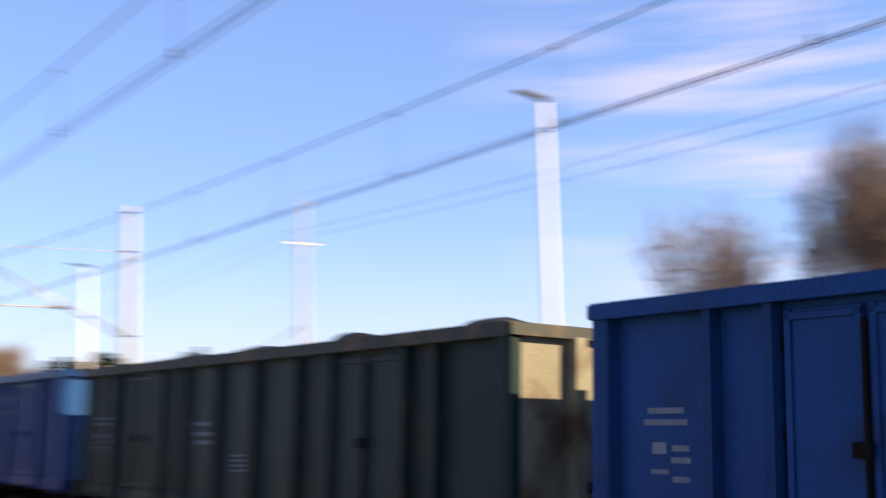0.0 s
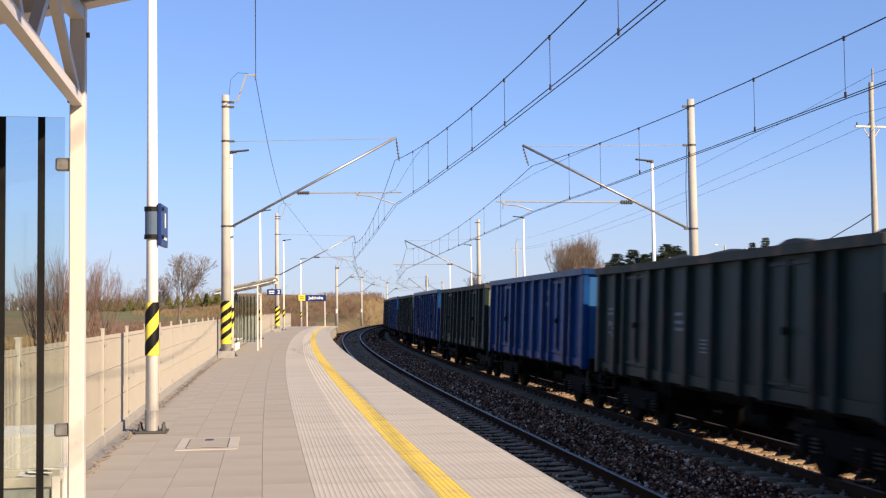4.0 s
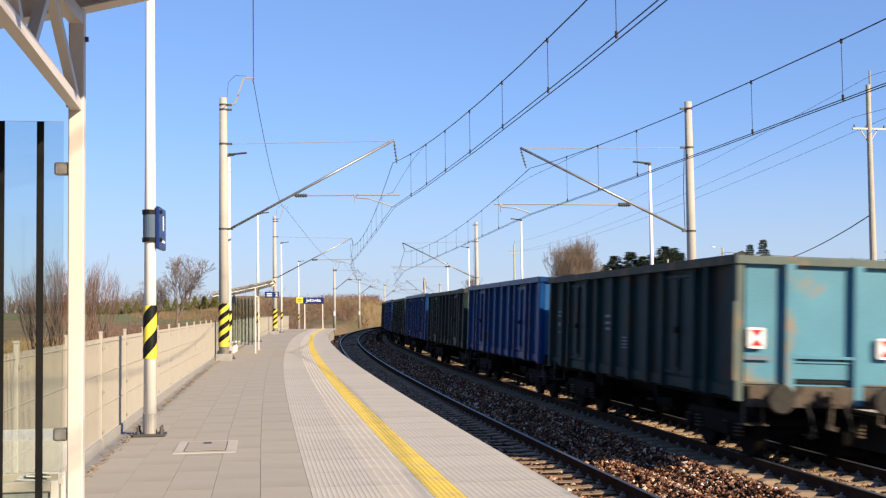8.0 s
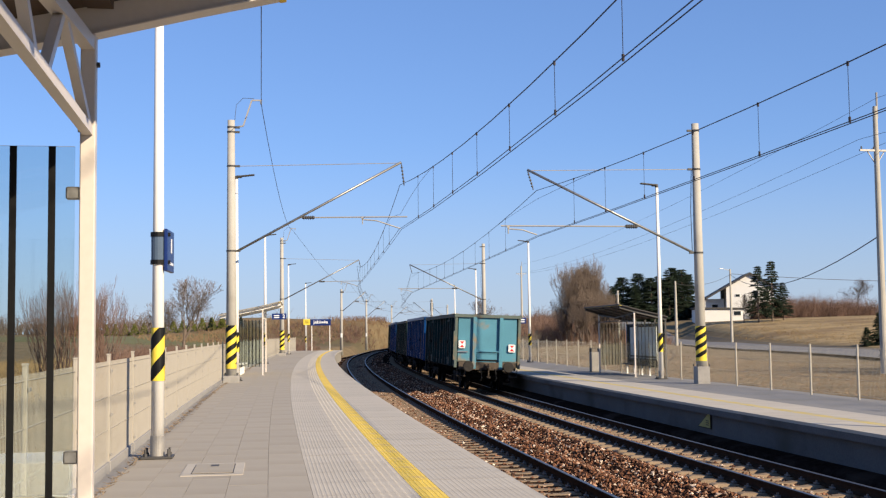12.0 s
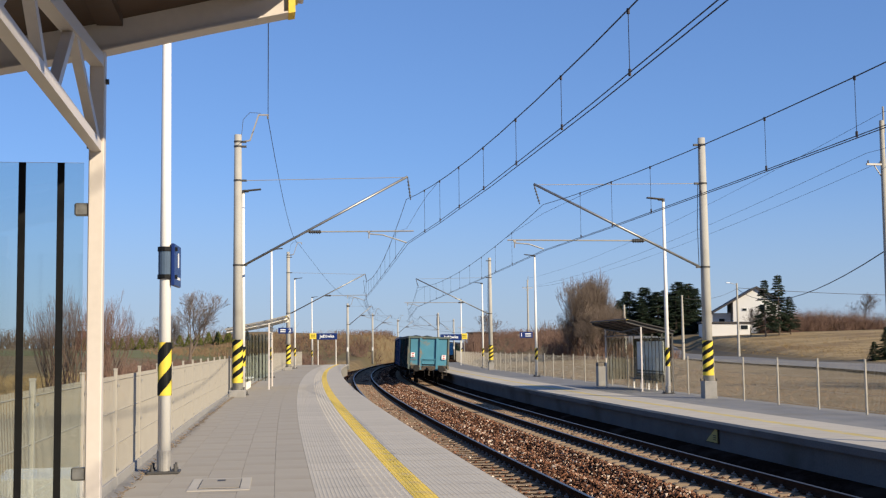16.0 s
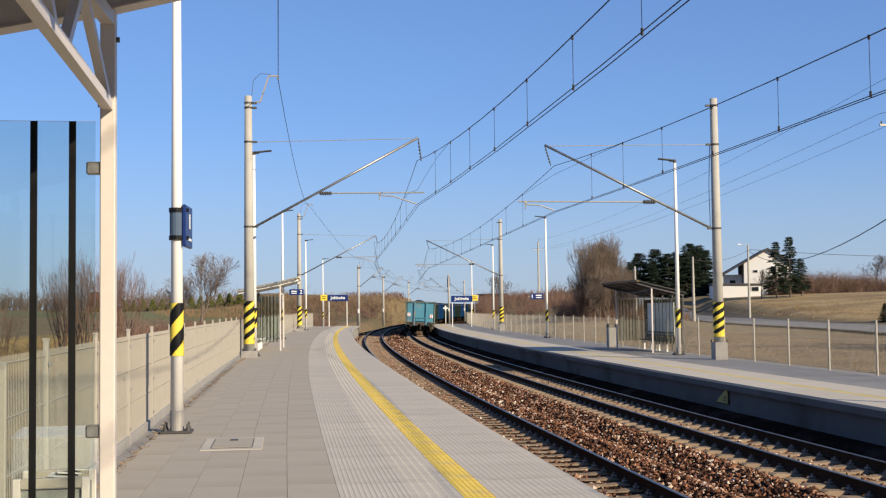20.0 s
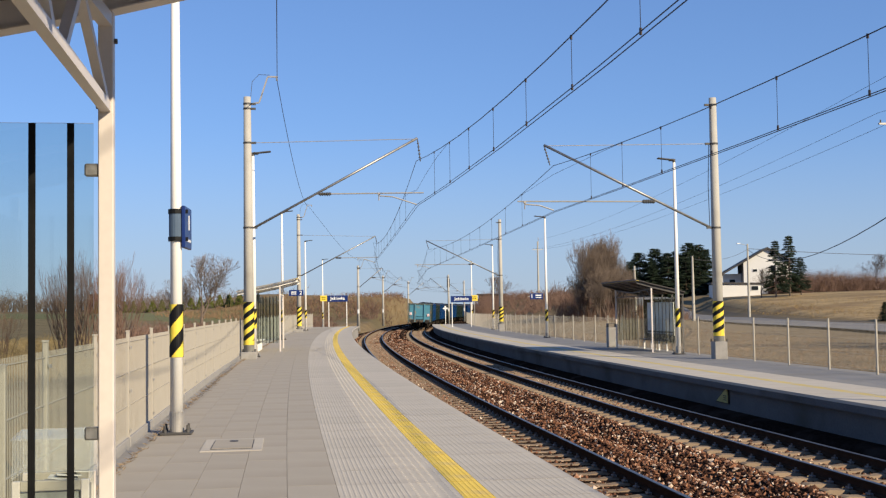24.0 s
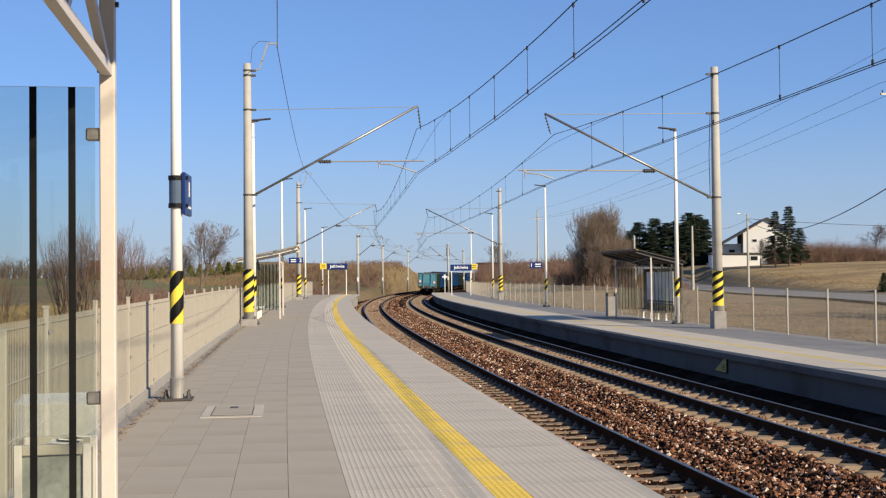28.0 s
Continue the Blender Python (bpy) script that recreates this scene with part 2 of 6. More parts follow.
M_GALV = mat("galvanised_steel", (0.34, 0.32, 0.29), 0.5, 0.4, 0.12, 4, 50)
M_ARM = mat("galvanised_arm_tube", (0.30, 0.29, 0.27), 0.46, 0.8, 0.3, 3, 40)
M_DARKSTEEL = mat("dark_steel", (0.09, 0.085, 0.08), 0.6, 0.5, 0.2, 4, 50)
M_BLACK = mat("black_paint", (0.007, 0.007, 0.007), 0.5, 0, 0.2, 4, 40)
M_STRIPEY = mat("signal_yellow_paint", (0.72, 0.545, 0.065), 0.5, 0, 0.10, 4, 40)
M_RAILTOP = mat("polished_rail_head", (0.22, 0.21, 0.20), 0.45, 0.9, 0.06, 6, 60)
M_RAIL = mat("rusty_rail", (0.050, 0.030, 0.020), 0.95, 0.0, 0.3, 4, 60, 0.001, spec=0.0)
M_SLEEPER = mat("sleeper_concrete", (0.24, 0.178, 0.122), 0.9, 0, 0.18, 3, 50, 0.003, (0.20, 0.13, 0.085), 0.35, 1.5, per_piece=0.14, spec=0.06)
# near-black bed: shade of stone gaps and wall foot put into its colour
M_BALLAST = mat("shade_dark_ballast", (0.019, 0.012, 0.0095), 1.0, 0, 0.6, 8, 22, 0.03, (0.045, 0.03, 0.023), 0.4, 0.8, spec=0.0)
M_GRASS = mat("dry_grass", (0.172, 0.126, 0.066), 0.95, 0, 0.45, 0.3, 8.0, 0.12, (0.125, 0.10, 0.052), 0.4, 0.03)
M_COPPER = mat("contact_wire_copper", (0.052, 0.043, 0.043), 0.5, 0.5, 0.1, 3, 30)
M_SIGNBLUE = mat("sign_blue", (0.012, 0.03, 0.13), 0.35, 0, 0.06, 3, 30)
M_SIGNWHITE = mat("sign_white", (0.731, 0.731, 0.714), 0.4, 0, 0.03, 3, 30)
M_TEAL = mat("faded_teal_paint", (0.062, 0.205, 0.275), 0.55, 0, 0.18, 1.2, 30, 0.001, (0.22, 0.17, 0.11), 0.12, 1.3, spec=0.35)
# teal darkened for the flank's shade, with brown grime in patches
M_TEALSIDE = mat("shaded_grimy_teal_paint", (0.0075, 0.029, 0.034), 0.5, 0, 0.3, 1.0, 25, 0.001, (0.026, 0.022, 0.018), 0.35, 0.9, spec=0.05)
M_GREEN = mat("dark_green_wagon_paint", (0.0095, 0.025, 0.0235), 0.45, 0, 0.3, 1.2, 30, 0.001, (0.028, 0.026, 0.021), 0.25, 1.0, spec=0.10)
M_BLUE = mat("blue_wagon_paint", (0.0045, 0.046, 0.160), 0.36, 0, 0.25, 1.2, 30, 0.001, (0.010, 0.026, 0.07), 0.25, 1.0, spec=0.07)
M_BLUERIB = mat("rib_blue_paint", (0.004, 0.035, 0.120), 0.36, 0, 0.25, 1.5, 30, 0.001, (0.012, 0.025, 0.06), 0.3, 1.5, spec=0.07)
M_GREENRIB = mat("rib_green_paint", (0.0095, 0.022, 0.021), 0.45, 0, 0.3, 1.5, 30, 0.001, (0.028, 0.024, 0.02), 0.3, 1.5, spec=0.10)
# same shade-darkened teal for the flank's ribs
M_TEALRIB = mat("rib_shaded_teal_paint", (0.0075, 0.027, 0.032), 0.5, 0, 0.25, 1.5, 30, 0.001, (0.03, 0.023, 0.017), 0.35, 1.2, spec=0.05)
# dusty steel kept near black for the shade below the wagons
M_UNDER = mat("shaded_brake_dust_steel", (0.010, 0.0085, 0.0075), 0.85, 0.2, 0.3, 4, 40, 0.002, spec=0.06)
M_COAL = mat("coal", (0.014, 0.014, 0.015), 0.7, 0, 0.4, 6, 20, 0.03)

M_ASPHALT = mat("asphalt", (0.163, 0.159, 0.155), 0.85, 0, 0.15, 0.5, 30, 0.002)
M_BARK = mat("bare_bark", (0.155, 0.118, 0.092), 0.9, 0, 0.3, 3, 30)
M_TWIG = mat("red_brown_twigs", (0.165, 0.103, 0.077), 0.9, 0, 0.35, 0.6, 8)
M_REED = mat("dry_reeds", (0.30, 0.21, 0.105), 0.9, 0, 0.3, 0.5, 10)
M_NEEDLE = mat("spruce_needles", (0.019, 0.031, 0.017), 0.8, 0, 0.4, 1.0, 10)
M_HEDGE = mat("yellow_green_hedge", (0.095, 0.103, 0.022), 0.8, 0, 0.3, 1.0, 10)
M_PLASTER = mat("white_plaster", (0.671, 0.654, 0.619), 0.85, 0, 0.05, 0.6, 10)
M_ROOF = mat("dark_roof_sheet", (0.065, 0.06, 0.058), 0.7, 0, 0.2, 1, 15)
M_BRICK = mat("dark_red_brick", (0.10, 0.035, 0.025), 0.85, 0, 0.2, 1, 15)
M_PLASTIC = mat("hazy_plastic_sheet", (0.25, 0.26, 0.235), 0.3, 0, 0.2, 4, 30)
M_PAPER = mat("scrap_paper", (0.602, 0.585, 0.533), 0.8, 0, 0.1, 5, 30)
M_FENCE = mat("cream_fence_paint", (0.404, 0.365, 0.301), 0.5, 0.1, 0.06, 3, 30)
M_PALEYELLOW = mat("worn_yellow_line", (0.52, 0.41, 0.16), 0.8, 0, 0.12, 2, 40, 0.001, (0.42, 0.37, 0.26), 0.35, 1.5, per_piece=0.06)
M_RED = mat("signal_red", (0.533, 0.026, 0.030), 0.45, 0, 0.08, 4, 30)
M_ROOFLINING = mat("brown_roof_lining", (0.086, 0.056, 0.039), 0.6, 0, 0.15, 3, 20)
M_POLE = mat("weathered_pole_concrete", (0.40, 0.375, 0.32), 0.9, 0, 0.15, 1.5, 30, 0.002)


def glass_mat(name, tint):
    m = bpy.data.materials.new(name)
    m.use_nodes = True
    n, l = m.node_tree.nodes, m.node_tree.links
    b = n["Principled BSDF"]
    b.inputs["Base Color"].default_value = (*tint, 1)
    b.inputs["Transmission Weight"].default_value = 1.0
    b.inputs["Roughness"].default_value = 0.0
    b.inputs["IOR"].default_value = 1.01
    b.inputs["Specular IOR Level"].default_value = 0.5
    clear = n.new("ShaderNodeBsdfTransparent")
    clear.inputs["Color"].default_value = (*tint, 1)
    gloss = n.new("ShaderNodeBsdfGlossy")
    gloss.inputs["Roughness"].default_value = 0.02
    fr = n.new("ShaderNodeFresnel")
    fr.inputs["IOR"].default_value = 1.5
    mix = n.new("ShaderNodeMixShader")
    l.new(fr.outputs[0], mix.inputs[0])
    l.new(clear.outputs[0], mix.inputs[1])
    l.new(gloss.outputs[0], mix.inputs[2])
    l.new(mix.outputs[0], n["Material Output"].inputs["Surface"])
    n.remove(b)
    return m


M_GLASS = glass_mat("clear_safety_glass", (0.88, 0.92, 0.91))


def haze_mat():
    """Milky scratched plastic: partly clear, partly a pale film."""
    m = bpy.data.materials.new("scratched_clear_plastic")
    m.use_nodes = True
    n, l = m.node_tree.nodes, m.node_tree.links
    b = n["Principled BSDF"]
    b.inputs["Base Color"].default_value = (0.62, 0.62, 0.60, 1)
    b.inputs["Roughness"].default_value = 0.35
    clear = n.new("ShaderNodeBsdfTransparent")
    tex = n.new("ShaderNodeTexNoise")
    tex.inputs["Scale"].default_value = 9.0
    tex.inputs["Detail"].default_value = 6.0
    mr = n.new("ShaderNodeMapRange")
    mr.inputs["To Min"].default_value = 0.06
    mr.inputs["To Max"].default_value = 0.30
    l.new(tex.outputs["Fac"], mr.inputs["Value"])
    mix = n.new("ShaderNodeMixShader")
    l.new(mr.outputs["Result"], mix.inputs[0])
    l.new(clear.outputs[0], mix.inputs[1])
    l.new(b.outputs[0], mix.inputs[2])
    l.new(mix.outputs[0], n["Material Output"].inputs["Surface"])
    return m


M_HAZE = haze_mat()

M_FIELD = mat("green_winter_field", (0.13, 0.13, 0.055), 0.95, 0, 0.2, 0.05, 1.5, 0.02)
M_DRYBROWN = mat("dry_brown_weeds", (0.24, 0.155, 0.088), 0.95, 0, 0.35, 0.5, 10)
M_SOIL = mat("rough_brown_field", (0.29, 0.21, 0.105), 0.95, 0, 0.5, 0.25, 4.0, 0.35, (0.20, 0.135, 0.07), 0.4, 0.12)
M_VERGE = mat("dark_verge", (0.12, 0.10, 0.07), 0.95, 0, 0.3, 0.3, 3, 0.1, (0.14, 0.11, 0.07), 0.3, 0.2)
M_GREYBLUE = mat("grey_blue_metal", (0.075, 0.11, 0.16), 0.6, 0, 0.1, 4, 40)
M_LITTER = mat("dead_leaf_litter", (0.27, 0.20, 0.13), 0.95, 0, 0.4, 5, 30)
M_FADEDYELLOW = mat("faded_yellow_plate", (0.361, 0.318, 0.112), 0.6, 0, 0.15, 5, 40)
M_DARKGLASS = mat("dark_window_glass", (0.017, 0.022, 0.026), 0.1, 0, 0.1, 3, 20)
M_TEALWORN = mat("worn_greenish_paint", (0.10, 0.125, 0.11), 0.7, 0, 0.2, 2, 30, 0.001, (0.22, 0.15, 0.09), 0.3, 3.0)
M_GREENRIM = mat("pale_worn_rim", (0.045, 0.05, 0.04), 0.7, 0, 0.25, 2, 30, 0.001, (0.12, 0.08, 0.05), 0.3, 2.0)
M_BUFFER = mat("greased_buffer", (0.035, 0.031, 0.027), 0.5, 0.3, 0.3, 5, 30)
# paler copy of the dusty underframe steel, lightened for sunlit parts
M_DUSTYLIT = mat("sunlit_dusty_gear", (0.095, 0.075, 0.058), 0.8, 0.1, 0.35, 6, 40, 0.002, (0.03, 0.024, 0.02), 0.5, 4.0, spec=0.1)
# end-wall copies of the wagon paints, lightened to hold the sun on them
M_BLUEEND = mat("sunlit_blue_end_paint", (0.018, 0.090, 0.235), 0.5, 0, 0.15, 1.2, 30, 0.001, (0.015, 0.055, 0.15), 0.25, 1.2, spec=0.1)
M_GREENEND = mat("sunlit_green_end_paint", (0.21, 0.20, 0.14), 0.7, 0, 0.25, 1.5, 30, 0.001, (0.10, 0.07, 0.045), 0.35, 1.6, spec=0.1)
M_STENCIL = mat("faded_stencil_paint", (0.14, 0.165, 0.20), 0.7, 0, 0.3, 4, 40)
M_CLIP = mat("rail_clip_steel", (0.172, 0.146, 0.129), 0.6, 0.3, 0.2, 8, 40)
M_GREYPAVE = mat("grey_paving", (0.232, 0.224, 0.211), 0.85, 0, 0.12, 1.0, 30, 0.002, (0.2, 0.19, 0.17), 0.3, 0.6)


def stone_mat():
    m = bpy.data.materials.new("mixed_ballast_stones")
    m.use_nodes = True
    n, l = m.node_tree.nodes, m.node_tree.links
    g = n.new("ShaderNodeNewGeometry")
    r = n.new("ShaderNodeValToRGB")
    e = r.color_ramp.elements
    e[0].position, e[0].color = 0.0, (0.022, 0.012, 0.009, 1)
    e[1].position, e[1].color = 1.0, (0.70, 0.58, 0.46, 1)
    for p, c in ((0.30, (0.065, 0.032, 0.021, 1)), (0.60, (0.195, 0.088, 0.049, 1)), (0.82, (0.32, 0.155, 0.088, 1)), (0.93, (0.48, 0.35, 0.25, 1))):
        x = e.new(p)
        x.color = c
    l.new(g.outputs["Random Per Island"], r.inputs["Fac"])
    l.new(r.outputs["Color"], n["Principled BSDF"].inputs["Base Color"])
    n["Principled BSDF"].inputs["Roughness"].default_value = 0.9
    n["Principled BSDF"].inputs["Specular IOR Level"].default_value = 0.08
    return m


M_STONES = stone_mat()

# ---- ground ----
def smooth(a, b, v):
    t = min(1.0, max(0.0, (v - a) / (b - a)))
    return t * t * (3 - 2 * t)


NEAR, FAR = -SPACING / 2, SPACING / 2
EDGE_L, EDGE_R = NEAR - 1.70, FAR + 1.67
END_L, END_R = 123.0, 148.0


def ground_z(x, y):
    s, o = track_coords(x, y)
    d = math.hypot(x, y)
    if o < 0:
        z = -0.55 - 0.3 * smooth(10, 40, -o) + 1.1 * smooth(60, 140, -o) + 2.6 * smooth(110, 260, d) * smooth(15, 60, -o)
    else:
        z = -0.62 + 0.3 * smooth(60, 100, d) + max(4.0 * smooth(0, 75, (x - 40) * 0.6 + (y - 105) * 0.5) * smooth(40, 47, x), 3.4 * smooth(192, 226, d) * smooth(20, 36, x)) + 1.2 * smooth(260, 420, d) * smooth(14, 60, o)
        # brushy bank behind the far end of the opposite platform
        z += 2.6 * math.exp(-((x - 17) / 8.0) ** 2 - ((y - 158) / 26.0) ** 2)
    # bank on the inside of the bend
    z += 2.6 * smooth(9.5, 13.5, o) * (1 - smooth(20, 30, o)) * smooth(160, 185, s) * (1 - smooth(280, 320, s))
    # bare earth mound beyond the bend
    e = ((x + 23) / 30) ** 2 + ((y - 262) / 30) ** 2
    z += 5.2 * math.exp(-e * e)
    cut = 1.0 - smooth(8.9, 11.0, abs(o))
    return z * (1 - cut) - 2.3 * cut


def axis(lo, hi, fine_lo, fine_hi, step):
    v = list(np.arange(fine_lo, fine_hi + 0.1, step))
    d, x = step, fine_hi
    while x < hi:
        d *= 1.25
        x += d
        v.append(min(x, hi))
    d, x = step, fine_lo
    while x > lo:
        d *= 1.25
        x -= d
        v.insert(0, max(x, lo))
    return v


def build_ground():
    xs, ys = axis(-2500, 2500, -60, 70, 1.5), axis(-900, 4000, -30, 290, 2.5)
    verts = [(x, y, ground_z(x, y) if abs(x) < 700 and -100 < y < 740 else 3.0) for y in ys for x in xs]
    w = len(xs)
    faces = [(j * w + i, j * w + i + 1, (j + 1) * w + i + 1, (j + 1) * w + i) for j in range(len(ys) - 1) for i in range(w - 1)]
    me = bpy.data.meshes.new("ground")
    me.from_pydata(verts, [], faces)
    me.shade_smooth()
    me.materials.append(M_GRASS)
    tagged(new("ground", me), "dry winter grassland and fields around the station", "ground", kind="structure")


build_ground()


# ---- road behind the opposite platform ----
def build_road():
    bm = bmesh.new()
    rows = []
    for i in range(90):
        y = -20 + i * 3.0
        cx = 32.4 + 5.0 * smooth(110, 190, y)
        z = max(ground_z(cx + o, y) for o in (-4, 0, 4)) + 0.16
        rows.append([bm.verts.new((cx - 4.0, y, z)), bm.verts.new((cx, y, z + 0.05)), bm.verts.new((cx + 4.0, y, z))])
    for a, b in zip(rows, rows[1:]):
        for j in range(2):
            bm.faces.new((a[j], a[j + 1], b[j + 1], b[j]))
    tagged(part("road", bm, M_ASPHALT), "narrow grey asphalt country road across the grass", "road", kind="structure")


build_road()


def field_sheet(name, corners, material, label, n=24, lift=0.07):
    bm = bmesh.new()
    a, b, c, d = [Vector(q) for q in corners]
    grid = []
    for j in range(n + 1):
        row = []
        for i in range(n + 1):
            p = a.lerp(b, i / n).lerp(d.lerp(c, i / n), j / n)
            edge = min(i, n - i, j, n - j) == 0
            row.append(bm.verts.new((p.x, p.y, ground_z(p.x, p.y) + (lift if not edge else -0.3))))
        grid.append(row)
    for j in range(n):
        for i in range(n):
            bm.faces.new((grid[j][i], grid[j][i + 1], grid[j + 1][i + 1], grid[j + 1][i]))
    tagged(part(name, bm, material, smooth=True), label, "field", kind="structure")


field_sheet("field_green", ((-190, 196), (-31, 196), (-34, 238), (-200, 238)), M_FIELD, "flat green strip of winter crop beyond the fence")
field_sheet("field_brown", ((40.3, 20), (120, 20), (140, 205), (43.6, 205)), M_SOIL, "rough brown field rising behind the road", 60)

field_sheet("ditch", ((36.5, 20), (40.2, 20), (43.5, 200), (41.5, 200)), M_VERGE, "dark bare verge and ditch behind the road", 40, 0.05)

# ---- track bed and platforms ----
def surface(name, profile, s0, s1, material, label, category, step=2.0):
    ob = part(name, sweep(profile, s0, s1, step), material)
    return tagged(ob, label, category, kind="structure")


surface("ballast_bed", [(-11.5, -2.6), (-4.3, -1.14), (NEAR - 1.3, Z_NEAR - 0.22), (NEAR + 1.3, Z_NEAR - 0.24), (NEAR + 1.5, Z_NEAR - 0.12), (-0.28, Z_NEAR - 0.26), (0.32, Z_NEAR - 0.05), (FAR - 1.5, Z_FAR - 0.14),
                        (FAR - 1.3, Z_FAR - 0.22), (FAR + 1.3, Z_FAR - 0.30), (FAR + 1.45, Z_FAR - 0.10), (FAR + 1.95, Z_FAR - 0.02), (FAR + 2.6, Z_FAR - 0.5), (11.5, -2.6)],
        -40, 640, M_BALLAST, "ballast bed under both tracks, near black like the shade between stones", "ballast")
PLATFORM = surface("platform", [(EDGE_L, -0.06), (EDGE_L, -0.16), (EDGE_L - 0.14, -0.16), (EDGE_L - 0.14, -1.6), (-8.75, -1.6), (-8.75, -0.06)], -14, END_L, M_CONC,
                   "long curved station platform paved with beige concrete", "platform")
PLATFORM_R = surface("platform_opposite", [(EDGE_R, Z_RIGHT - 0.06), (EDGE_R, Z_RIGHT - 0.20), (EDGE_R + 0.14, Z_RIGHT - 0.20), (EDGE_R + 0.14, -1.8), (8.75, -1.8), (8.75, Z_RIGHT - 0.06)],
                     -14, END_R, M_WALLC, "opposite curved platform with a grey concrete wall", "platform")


def build_track(name, centre, z):
    tr = thing(name, Matrix(), "railway track on concrete sleepers with rusty rails", "track", "railway tracks", "structure")
    for side, zz in ((-1, z + CANT / 2), (1, z - CANT / 2)):
        o = centre + side * GAUGE / 2
        prof = [(o - 0.075, zz - 0.17), (o - 0.075, zz - 0.15), (o - 0.012, zz - 0.13), (o - 0.012, zz - 0.045), (o - 0.034, zz - 0.035), (o - 0.034, zz - 0.006),
                (o + 0.034, zz - 0.006), (o + 0.034, zz - 0.035), (o + 0.012, zz - 0.045), (o + 0.012, zz - 0.13), (o + 0.075, zz - 0.15), (o + 0.075, zz - 0.17)]
        r = part("rail", sweep(prof, -40, 640, 2.0), M_RAIL, tr)
        part("rail_head", sweep([(o - 0.034, zz - 0.005), (o - 0.026, zz), (o + 0.026, zz), (o + 0.034, zz - 0.005)], -40, 640, 2.0), M_RAILTOP, r, "polished running surface")
    return tr


TRACK_NEAR = build_track("railway_track", NEAR, Z_NEAR)
TRACK_FAR = build_track("railway_track", FAR, Z_FAR)
# ---- catenary masts with their cantilevers ----
def stripes(bm_y, bm_b, r1, r2, z0, z1, n=4, turns=1.1):
    """Slanting warning bands round a post: yellow skin, black slanted bands proud of it."""
    tube(bm_y, (0, 0, z0), (0, 0, z1), r1 + 0.004, r2 + 0.004, 24, caps=False)
    seg = 24
    pitch = (z1 - z0) / n
    rm = (r1 + r2) / 2 + 0.008
    for k in range(-3, int(n) + 4):
        prev = None
        for j in range(seg + 1):
            a = 2 * math.pi * j / seg
            lo = z0 + k * pitch + pitch * turns * 2 * j / seg
            lo, hi = max(z0, lo), min(z1, lo + pitch * 0.5)
            if hi - lo < 0.002:
                prev = None
                continue
            cur = [bm_b.verts.new((rm * math.cos(a), rm * math.sin(a), zz)) for zz in (lo, hi)]
            if prev:
                bm_b.faces.new((prev[0], cur[0], cur[1], prev[1]))
            prev = cur


